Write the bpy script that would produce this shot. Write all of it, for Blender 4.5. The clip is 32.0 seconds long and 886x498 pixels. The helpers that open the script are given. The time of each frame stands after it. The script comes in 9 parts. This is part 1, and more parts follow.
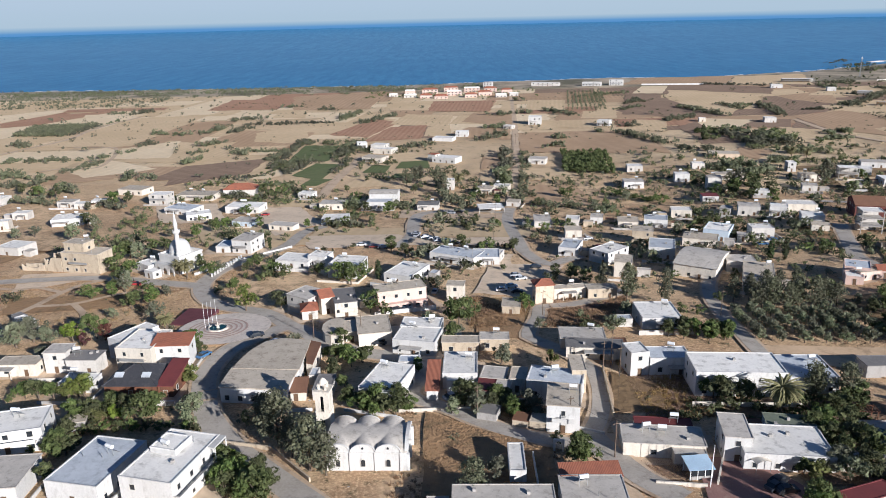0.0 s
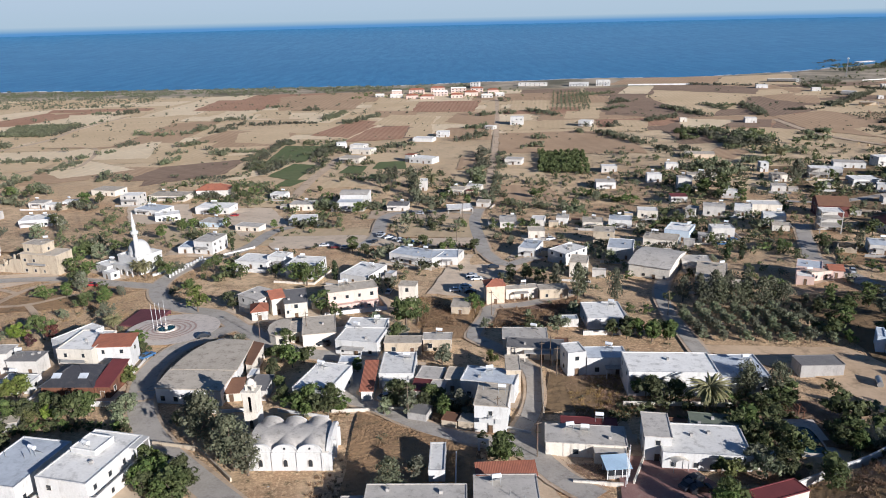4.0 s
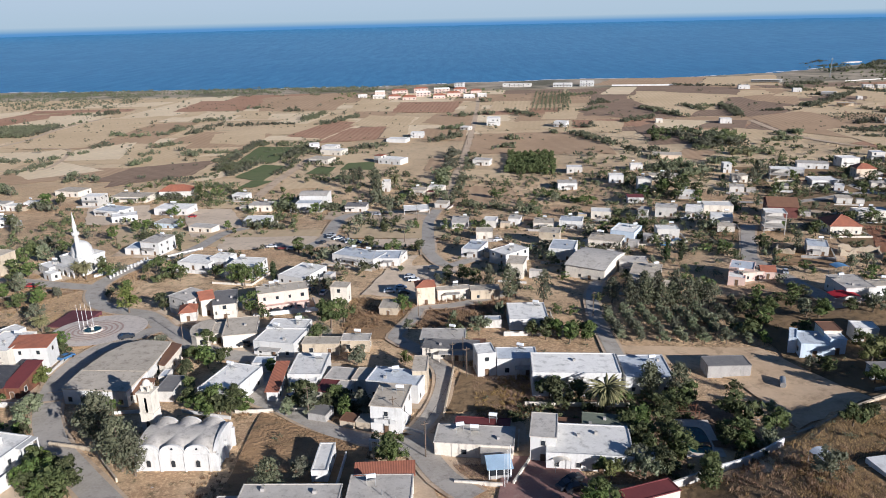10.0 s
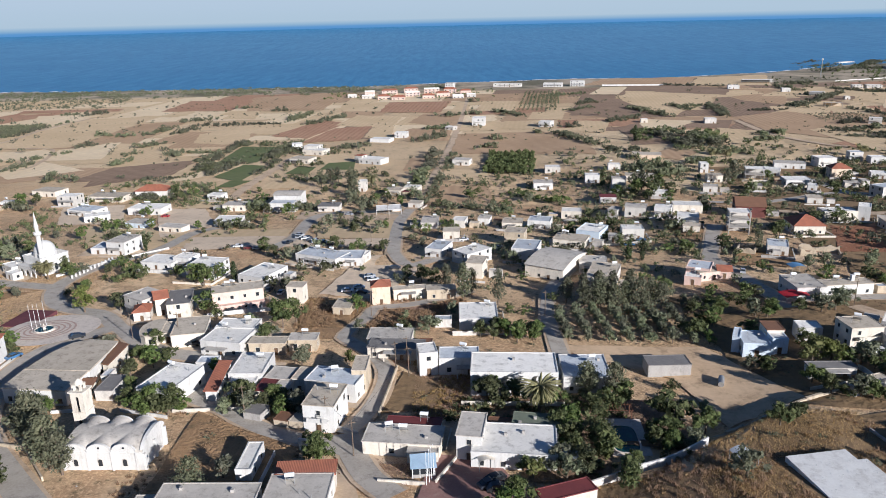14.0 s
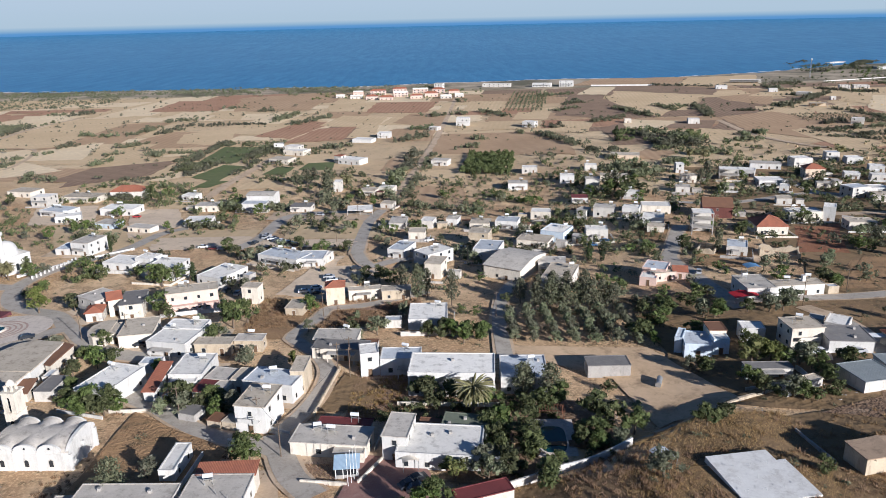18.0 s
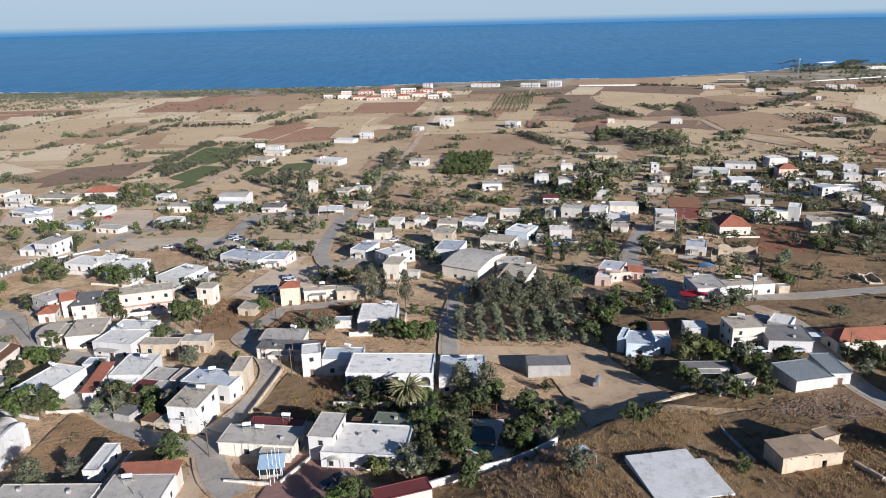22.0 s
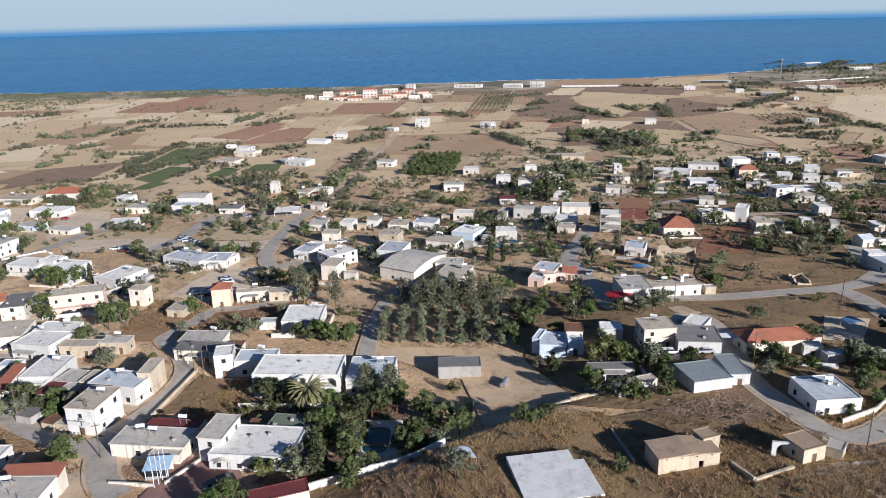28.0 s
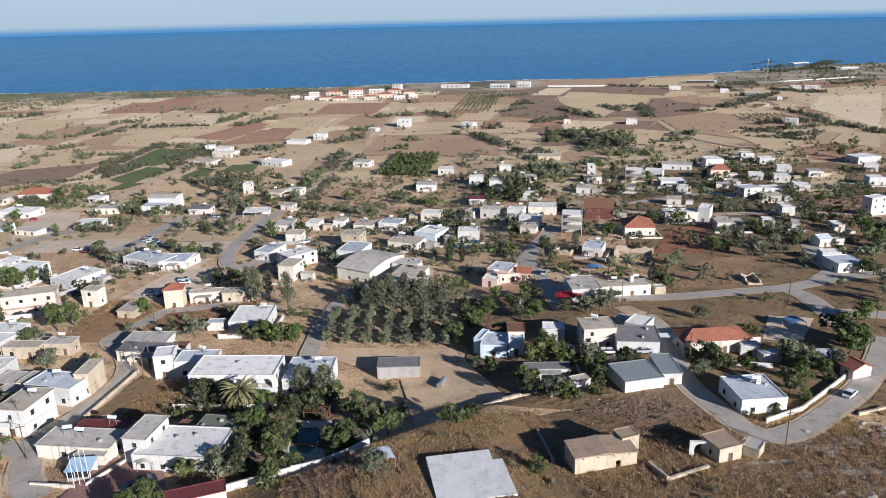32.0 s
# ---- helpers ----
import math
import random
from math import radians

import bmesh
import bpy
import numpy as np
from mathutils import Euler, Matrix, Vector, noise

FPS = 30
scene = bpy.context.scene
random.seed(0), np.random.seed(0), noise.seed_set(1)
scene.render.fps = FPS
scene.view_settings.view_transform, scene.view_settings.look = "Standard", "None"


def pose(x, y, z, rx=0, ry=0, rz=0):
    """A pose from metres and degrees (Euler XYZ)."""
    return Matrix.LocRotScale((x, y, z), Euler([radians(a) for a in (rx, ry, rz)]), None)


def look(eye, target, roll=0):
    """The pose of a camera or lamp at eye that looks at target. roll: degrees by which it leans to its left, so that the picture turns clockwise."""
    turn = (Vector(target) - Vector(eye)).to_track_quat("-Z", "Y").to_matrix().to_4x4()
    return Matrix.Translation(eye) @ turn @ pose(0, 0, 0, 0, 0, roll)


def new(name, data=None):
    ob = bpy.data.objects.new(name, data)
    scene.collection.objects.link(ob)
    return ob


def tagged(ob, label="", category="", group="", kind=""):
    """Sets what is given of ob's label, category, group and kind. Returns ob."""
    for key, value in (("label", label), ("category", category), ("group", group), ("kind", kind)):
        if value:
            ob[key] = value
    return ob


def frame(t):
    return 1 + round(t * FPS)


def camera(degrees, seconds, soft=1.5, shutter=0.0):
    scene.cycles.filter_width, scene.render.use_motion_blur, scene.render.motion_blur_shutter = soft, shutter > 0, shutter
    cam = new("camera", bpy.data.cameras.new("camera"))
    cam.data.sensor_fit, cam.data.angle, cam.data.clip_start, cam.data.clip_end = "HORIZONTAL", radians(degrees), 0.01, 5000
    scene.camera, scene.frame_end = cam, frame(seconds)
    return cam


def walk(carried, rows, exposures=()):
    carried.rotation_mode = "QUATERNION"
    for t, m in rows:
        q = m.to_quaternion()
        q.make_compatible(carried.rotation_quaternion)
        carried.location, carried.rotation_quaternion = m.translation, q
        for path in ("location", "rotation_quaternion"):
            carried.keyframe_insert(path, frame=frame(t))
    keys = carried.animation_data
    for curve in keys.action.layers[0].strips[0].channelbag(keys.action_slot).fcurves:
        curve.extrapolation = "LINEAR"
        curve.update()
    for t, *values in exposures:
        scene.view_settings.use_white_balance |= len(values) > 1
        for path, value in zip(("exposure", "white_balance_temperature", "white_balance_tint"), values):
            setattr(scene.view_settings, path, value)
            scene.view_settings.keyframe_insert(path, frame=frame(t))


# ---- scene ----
cam = camera(62.46, 32.0, soft=0.9)
PATH = [
    (0, look((0.00, 0.00, 107.00), (-0.61, 95.29, 76.68), -1.34)),
    (4, look((14.66, -0.75, 107.10), (14.45, 94.54, 76.78), -1.34)),
    (8, look((29.24, -1.39, 107.19), (29.21, 93.91, 76.90), -1.34)),
    (12, look((43.76, -2.04, 107.07), (43.75, 93.26, 76.79), -1.33)),
    (16, look((58.12, -2.44, 106.82), (58.16, 92.86, 76.52), -1.32)),
    (20, look((72.46, -2.96, 107.01), (72.81, 92.34, 76.72), -1.33)),
    (24, look((86.59, -3.70, 106.71), (87.10, 91.60, 76.42), -1.35)),
    (28, look((100.92, -4.14, 106.92), (101.77, 91.16, 76.65), -1.33)),
    (32, look((115.20, -4.72, 106.84), (116.55, 90.57, 76.56), -1.33)),
]
walk(cam, PATH, [(0, 0.70, 5540, 12), (32, 0.72, 5540, 12)])

# ---------------------------------------------------------------- light
SUN_TURN, SUN_HEIGHT = 140.0, 19.0          # degrees: clockwise from +y, above the horizon
world = bpy.data.worlds.new("sky")
scene.world = world
world.use_nodes = True
wn = world.node_tree
sky = wn.nodes.new("ShaderNodeTexSky")
sky.sky_type = "NISHITA"
sky.sun_disc = False
sky.sun_elevation = radians(SUN_HEIGHT)
sky.sun_rotation = radians(SUN_TURN)
sky.altitude = 3000
sky.air_density = 1.0
sky.dust_density = 0.0
sky.ozone_density = 3.2
wn.links.new(sky.outputs[0], wn.nodes["Background"].inputs[0])
wn.nodes["Background"].inputs[1].default_value = 0.045
sun_data = bpy.data.lights.new("sun", "SUN")
sun_data.energy = 5.0
sun_data.angle = radians(0.53)
sun_data.color = (1.0, 0.90, 0.77)
sun = new("sun", sun_data)
_e, _a = radians(SUN_HEIGHT), radians(SUN_TURN)
sun_dir = Vector((math.sin(_a) * math.cos(_e), math.cos(_a) * math.cos(_e), math.sin(_e)))
sun.matrix_world = look(sun_dir * 300, (0, 0, 0))


# ---------------------------------------------------------------- terrain
def ground_z(x, y):
    """Height of the land over the sea."""
    p = np.interp(y, (-400, 60, 90, 122, 140, 160, 190, 222, 270, 300, 340, 385, 430, 620, 800, 1150, 1235, 1262, 1300, 5000),
                  (30, 27, 25.6, 23.3, 22.2, 21.3, 20.6, 18.2, 16.0, 14.6, 11.0, 7.8, 6.4, 3.2, 2.6, 2.4, 2.0, 0.2, -4, -6))
    s = np.clip((np.asarray(x, float) - 105) / 60, 0, 1)
    s = s * s * (3 - 2 * s)
    k = np.interp(y, (60, 110, 430, 800), (2.5, 3.4, 3.2, 0.0))
    # the raised terrace with its bank towards the sandy yard
    e = np.clip(((np.asarray(x, float) - 88) * 0.547 - (np.asarray(y, float) - 113) * 0.837 + 3) / 5, 0, 1)
    a = np.interp(x, (80, 92, 102, 125, 137, 165, 205), (0.4, 2.3, 3.8, 3.0, 0.8, 0.8, 0.0))
    return p + k * s + a * e * e * (3 - 2 * e)


def coast_shift(x):
    """How far the shore lies behind the straight line at this x."""
    x = np.asarray(x, float)
    return np.interp(x, (-3000, -700, -400, -80, 210, 490, 620, 720, 900, 1000, 1300, 4000), (60, 8, -28, -38, 18, 8, 66, 112, 240, 200, 420, 900)) + 6 * np.sin(x / 37.0) + 3 * np.sin(x / 11.0)


def land(x, y):
    return float(ground_z(x, y - max(0.0, min(1.0, (y - 700) / 400)) * float(coast_shift(x))))


# ---------------------------------------------------------------- meshes
class Build:
    def __init__(self):
        self.v, self.f, self.m = [], [], []

    def face(self, pts, m=0):
        n = len(self.v)
        self.v += [tuple(p) for p in pts]
        self.f.append(tuple(range(n, n + len(pts))))
        self.m.append(m)

    def box(self, x0, x1, y0, y1, z0, z1, m=0):
        n = len(self.v)
        self.v += [(x0, y0, z0), (x1, y0, z0), (x1, y1, z0), (x0, y1, z0), (x0, y0, z1), (x1, y0, z1), (x1, y1, z1), (x0, y1, z1)]
        for q in ((0, 3, 2, 1), (4, 5, 6, 7), (0, 1, 5, 4), (1, 2, 6, 5), (2, 3, 7, 6), (3, 0, 4, 7)):
            self.f.append(tuple(n + i for i in q))
            self.m.append(m)
        return self

    def rod(self, a, b, r0, r1=None, n=6, m=0):
        a, b = Vector(a), Vector(b)
        r1 = r0 if r1 is None else r1
        q = (b - a).to_track_quat("Z", "Y")
        k = len(self.v)
        for p, r in ((a, r0), (b, r1)):
            for i in range(n):
                t = 2 * math.pi * i / n
                self.v.append(tuple(p + q @ Vector((math.cos(t) * r, math.sin(t) * r, 0))))
        for i in range(n):
            j = (i + 1) % n
            self.f.append((k + i, k + j, k + n + j, k + n + i))
            self.m.append(m)
        self.f.append(tuple(k + n + i for i in range(n)))
        self.f.append(tuple(k + n - 1 - i for i in range(n)))
        self.m += [m, m]
        return self

    def lathe(self, prof, n=16, m=0, at=(0, 0, 0), a0=0.0, a1=2 * math.pi):
        """prof: (radius, height) rows."""
        k, whole = len(self.v), abs(a1 - a0 - 2 * math.pi) < 1e-6
        cols = n if whole else n + 1
        for r, z in prof:
            for i in range(cols):
                t = a0 + (a1 - a0) * i / n
                self.v.append((at[0] + r * math.cos(t), at[1] + r * math.sin(t), at[2] + z))
        for j in range(len(prof) - 1):
            for i in range(n):
                i2 = (i + 1) % cols
                self.f.append((k + j * cols + i, k + j * cols + i2, k + (j + 1) * cols + i2, k + (j + 1) * cols + i))
                self.m.append(m)
        return self

    def mesh(self, name, mats, smooth=False):
        me = bpy.data.meshes.new(name)
        me.from_pydata(self.v, [], self.f)
        for ma in (mats if isinstance(mats, (list, tuple)) else [mats]):
            me.materials.append(ma)
        if any(self.m):
            me.polygons.foreach_set("material_index", self.m)
        if smooth:
            me.polygons.foreach_set("use_smooth", [True] * len(self.f))
        me.update()
        return me


def place(name, me, parent=None, loc=(0, 0, 0), rz=0.0, label="", scale=None):
    ob = new(name, me)
    ob.location = loc
    if rz:
        ob.rotation_euler = (0, 0, rz)
    if scale:
        ob.scale = scale
    if parent:
        ob.parent = parent
    if label:
        ob["label"] = label
    return ob


def part(name, b, material, parent, label="", smooth=False):
    return place(name, b.mesh(name, material, smooth), parent, label=label)


def root(name, x, y, z=None, rot=0.0, label="", category="", group="", kind=""):
    ob = new(name)
    ob.empty_display_size = 0.5
    ob.location = (x, y, land(x, y) if z is None else z)
    ob.rotation_euler = (0, 0, radians(rot))
    return tagged(ob, label, category, group, kind)


# ---------------------------------------------------------------- materials
def nodes_of(name):
    ma = bpy.data.materials.new(name)
    ma.use_nodes = True
    t = ma.node_tree
    return ma, t, t.nodes["Principled BSDF"]


def mixed(t, fac, a, b):
    n = t.nodes.new("ShaderNodeMix")
    n.data_type = "RGBA"
    for sock, val in ((n.inputs[0], fac), (n.inputs[6], a), (n.inputs[7], b)):
        if isinstance(val, (int, float)):
            sock.default_value = val
        elif isinstance(val, tuple):
            sock.default_value = (*val[:3], 1)
        else:
            t.links.new(val, sock)
    return n.outputs[2]


def noise_of(t, scale, detail=3.0, coord="Object", stretch=None, lo=0.35, hi=0.65, rough=0.55):
    tc = t.nodes.new("ShaderNodeTexCoord") if coord == "Object" else t.nodes.new("ShaderNodeNewGeometry")
    out = tc.outputs["Object"] if coord == "Object" else tc.outputs["Position"]
    if stretch:
        mp = t.nodes.new("ShaderNodeMapping")
        mp.inputs["Scale"].default_value = stretch
        t.links.new(out, mp.inputs[0])
        out = mp.outputs[0]
    n = t.nodes.new("ShaderNodeTexNoise")
    n.inputs["Scale"].default_value = scale
    n.inputs["Detail"].default_value = detail
    n.inputs["Roughness"].default_value = rough
    t.links.new(out, n.inputs["Vector"])
    r = t.nodes.new("ShaderNodeMapRange")
    r.inputs[1].default_value, r.inputs[2].default_value = lo, hi
    t.links.new(n.outputs[0], r.inputs[0])
    return r.outputs[0]


def bumped(t, bsdf, height, strength, dist=0.05):
    b = t.nodes.new("ShaderNodeBump")
    b.inputs["Strength"].default_value = strength
    b.inputs["Distance"].default_value = dist
    t.links.new(height, b.inputs["Height"])
    t.links.new(b.outputs[0], bsdf.inputs["Normal"])


def shade(c, k):
    return tuple(min(1.0, v * k) for v in c)


def surface(name, col, col2=None, rough=0.85, big=0.25, fine=3.0, stain=None, bump=0.3, coord="Object", metal=0.0, per_object=0.12, spec=0.3, stretch=None, dist=0.05):
    """A worn surface: two scales of colour change, stains, relief, and a slight change from piece to piece."""
    ma, t, b = nodes_of(name)
    col2 = col2 or shade(col, 0.72)
    n1 = noise_of(t, big, 4, coord, stretch)
    n2 = noise_of(t, fine, 4, coord, None, 0.3, 0.7)
    c = mixed(t, n1, col, col2)
    c = mixed(t, n2, c, mixed(t, 0.5, c, shade(col, 1.18)))
    if stain:
        n3 = noise_of(t, big * 2.3, 6, coord, stretch, 0.52, 0.72, 0.7)
        c = mixed(t, n3, c, stain)
    if per_object:
        oi = t.nodes.new("ShaderNodeObjectInfo")
        h = t.nodes.new("ShaderNodeHueSaturation")
        mr = t.nodes.new("ShaderNodeMapRange")
        mr.inputs[3].default_value, mr.inputs[4].default_value = 1 - per_object, 1 + per_object * 0.6
        t.links.new(oi.outputs["Random"], mr.inputs[0])
        t.links.new(mr.outputs[0], h.inputs["Value"])
        t.links.new(c, h.inputs["Color"])
        c = h.outputs[0]
    t.links.new(c, b.inputs["Base Color"])
    b.inputs["Roughness"].default_value = rough
    b.inputs["Metallic"].default_value = metal
    b.inputs["Specular IOR Level"].default_value = spec
    if bump:
        bumped(t, b, n2, bump, dist)
    return ma


def striped(name, col, line, gap, turn=0.0, rough=0.9, fill=0.5, coord="Object", bump=0.5, extra=None, dist=0.05):
    """Rows: furrows, corrugation, roof tiles."""
    ma, t, b = nodes_of(name)
    geo = t.nodes.new("ShaderNodeTexCoord") if coord == "Object" else t.nodes.new("ShaderNodeNewGeometry")
    src = geo.outputs["Object"] if coord == "Object" else geo.outputs["Position"]
    mp = t.nodes.new("ShaderNodeMapping")
    mp.inputs["Rotation"].default_value = (0, 0, radians(turn))
    t.links.new(src, mp.inputs[0])
    w = t.nodes.new("ShaderNodeTexWave")
    w.inputs["Scale"].default_value = 0.314 / gap
    w.inputs["Distortion"].default_value = 1.2 if coord != "Object" else 0.15
    w.inputs["Detail"].default_value = 2
    w.inputs["Detail Scale"].default_value = 0.6
    t.links.new(mp.outputs[0], w.inputs[0])
    n1 = noise_of(t, 0.02 if coord != "Object" else 0.5, 5, coord)
    n2 = noise_of(t, 0.25 if coord != "Object" else 3.0, 5, coord)
    c = mixed(t, n1, col, extra or shade(col, 0.8))
    c = mixed(t, n2, c, mixed(t, 0.35, c, shade(col, 0.6)))
    mul = t.nodes.new("ShaderNodeMath")
    mul.operation = "MULTIPLY"
    mul.inputs[1].default_value = fill
    t.links.new(w.outputs["Fac"], mul.inputs[0])
    c = mixed(t, mul.outputs[0], c, line)
    t.links.new(c, b.inputs["Base Color"])
    b.inputs["Roughness"].default_value = rough
    b.inputs["Specular IOR Level"].default_value = 0.25
    bumped(t, b, w.outputs["Fac"], bump, dist)
    return ma


def leafy(name, col, col2, dry=None, spread=1.0):
    """Foliage: each leaf clump and each plant a little different."""
    ma, t, b = nodes_of(name)
    geo = t.nodes.new("ShaderNodeNewGeometry")
    oi = t.nodes.new("ShaderNodeObjectInfo")
    c = mixed(t, geo.outputs["Random Per Island"], col, col2)
    c = mixed(t, noise_of(t, 0.9, 2), c, mixed(t, 0.5, c, dry or shade(col, 0.5)))
    h = t.nodes.new("ShaderNodeHueSaturation")
    for (a, z), sock in (((0.475, 0.52), "Hue"), ((0.75, 1.35), "Value"), ((0.75, 1.05), "Saturation")):
        mr = t.nodes.new("ShaderNodeMapRange")
        mid = (a + z) / 2
        mr.inputs[3].default_value, mr.inputs[4].default_value = mid + (a - mid) * spread, mid + (z - mid) * spread
        t.links.new(oi.outputs["Random"], mr.inputs[0])
        t.links.new(mr.outputs[0], h.inputs[sock])
    t.links.new(c, h.inputs["Color"])
    t.links.new(h.outputs[0], b.inputs["Base Color"])
    b.inputs["Roughness"].default_value = 0.75
    b.inputs["Specular IOR Level"].default_value = 0.2
    tr = t.nodes.new("ShaderNodeBsdfTranslucent")
    t.links.new(h.outputs[0], tr.inputs[0])
    mx = t.nodes.new("ShaderNodeMixShader")
    mx.inputs[0].default_value = 0.3
    t.links.new(b.outputs[0], mx.inputs[1])
    t.links.new(tr.outputs[0], mx.inputs[2])
    t.links.new(mx.outputs[0], t.nodes["Material Output"].inputs[0])
    return ma


def ground_material():
    ma, t, b = nodes_of("dry_ground")
    g = "Geometry"
    straw, soil, red, dark = (0.70, 0.505, 0.305), (0.51, 0.345, 0.20), (0.46, 0.275, 0.15), (0.13, 0.105, 0.055)
    c = mixed(t, noise_of(t, 0.018, 4, g), straw, soil)
    c = mixed(t, noise_of(t, 0.035, 4, g, None, 0.48, 0.64), c, red)
    c = mixed(t, noise_of(t, 0.14, 6, g, None, 0.44, 0.62, 0.65), c, shade(soil, 0.75))
    c = mixed(t, noise_of(t, 0.45, 6, g, None, 0.53, 0.68, 0.7), c, dark)
    c = mixed(t, noise_of(t, 1.7, 5, g, None, 0.45, 0.75), c, shade(straw, 1.1))
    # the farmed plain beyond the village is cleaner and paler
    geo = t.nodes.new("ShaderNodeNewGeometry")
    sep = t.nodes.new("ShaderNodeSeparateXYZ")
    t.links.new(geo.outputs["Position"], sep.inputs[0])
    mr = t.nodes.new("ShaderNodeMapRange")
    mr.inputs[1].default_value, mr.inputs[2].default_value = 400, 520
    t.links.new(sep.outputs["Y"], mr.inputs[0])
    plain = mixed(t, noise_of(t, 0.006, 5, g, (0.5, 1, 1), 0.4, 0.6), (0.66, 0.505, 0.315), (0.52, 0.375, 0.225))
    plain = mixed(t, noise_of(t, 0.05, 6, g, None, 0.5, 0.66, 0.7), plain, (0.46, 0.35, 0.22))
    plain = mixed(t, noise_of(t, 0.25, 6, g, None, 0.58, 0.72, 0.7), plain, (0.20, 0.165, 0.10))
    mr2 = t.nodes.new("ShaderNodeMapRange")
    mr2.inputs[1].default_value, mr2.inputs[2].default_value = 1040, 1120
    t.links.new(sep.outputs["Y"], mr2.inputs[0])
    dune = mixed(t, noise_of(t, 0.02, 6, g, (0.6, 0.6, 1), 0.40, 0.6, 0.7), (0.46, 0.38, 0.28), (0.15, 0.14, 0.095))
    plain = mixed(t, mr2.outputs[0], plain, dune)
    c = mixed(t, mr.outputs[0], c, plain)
    t.links.new(c, b.inputs["Base Color"])
    b.inputs["Roughness"].default_value = 0.95
    b.inputs["Specular IOR Level"].default_value = 0.15
    bumped(t, b, noise_of(t, 1.6, 6, g, None, 0.2, 0.8, 0.75), 0.6, 0.3)
    return ma


def rocky_material():
    """Brown earth with bare grey limestone showing in uneven patches."""
    ma, t, b = nodes_of("rocky_slope")
    g = "Geometry"
    c = mixed(t, noise_of(t, 0.2, 5, g), (0.19, 0.13, 0.08), (0.12, 0.085, 0.055))
    c = mixed(t, noise_of(t, 1.4, 5, g, None, 0.4, 0.7), c, (0.27, 0.19, 0.115))
    rock = mixed(t, noise_of(t, 2.2, 5, g), (0.50, 0.46, 0.425), (0.30, 0.27, 0.25))
    bare = noise_of(t, 0.26, 7, g, (0.75, 1.2, 1), 0.50, 0.58, 0.68)
    c = mixed(t, bare, c, rock)
    t.links.new(c, b.inputs["Base Color"])
    b.inputs["Roughness"].default_value = 0.95
    b.inputs["Specular IOR Level"].default_value = 0.15
    bumped(t, b, noise_of(t, 0.9, 7, g, None, 0.2, 0.8, 0.75), 0.9, 0.5)
    return ma


def sea_material():
    ma, t, b = nodes_of("sea_water")
    g = "Geometry"
    c = mixed(t, noise_of(t, 0.004, 4, g, (0.35, 1, 1)), (0.060, 0.212, 0.405), (0.050, 0.190, 0.37))
    c = mixed(t, noise_of(t, 0.05, 5, g, (1, 0.16, 1), 0.40, 0.64, 0.7), c, (0.039, 0.164, 0.33))
    c = mixed(t, noise_of(t, 0.11, 4, g, (1, 0.13, 1), 0.56, 0.74, 0.7), c, (0.072, 0.240, 0.445))
    t.links.new(c, b.inputs["Base Color"])
    b.inputs["Roughness"].default_value = 0.2
    b.inputs["IOR"].default_value = 1.33
    b.inputs["Specular IOR Level"].default_value = 0.002
    bumped(t, b, noise_of(t, 0.09, 8, g, (0.6, 0.5, 1), 0.2, 0.8, 0.65), 0.30, 2.5)
    return ma


MAT = {}
for nm, col, col2, st in (
        ("white", (0.57, 0.555, 0.525), (0.51, 0.495, 0.462), (0.42, 0.40, 0.365)),
        ("pale", (0.55, 0.52, 0.47), (0.47, 0.44, 0.395), (0.37, 0.345, 0.305)),
        ("cream", (0.62, 0.565, 0.475), (0.53, 0.48, 0.40), (0.39, 0.34, 0.275)),
        ("amber", (0.62, 0.50, 0.375), (0.54, 0.43, 0.32), (0.42, 0.31, 0.20)),
        ("stone", (0.50, 0.415, 0.30), (0.40, 0.33, 0.24), (0.28, 0.225, 0.165)),
        ("pink", (0.62, 0.455, 0.385), (0.54, 0.40, 0.335), (0.40, 0.30, 0.25)),
        ("blue", (0.56, 0.63, 0.69), (0.49, 0.56, 0.62), (0.38, 0.43, 0.47)),
        ("grey", (0.38, 0.36, 0.33), (0.30, 0.28, 0.26), (0.20, 0.19, 0.17)),
        ("brown", (0.15, 0.055, 0.045), (0.11, 0.042, 0.035), (0.08, 0.04, 0.035)),
        ("timber", (0.16, 0.07, 0.04), (0.11, 0.05, 0.03), (0.07, 0.035, 0.025))):
    MAT[nm] = surface("plaster_" + nm, col, col2, 0.9, 0.35, 2.5, st, 0.25, stretch=(1, 1, 0.35))
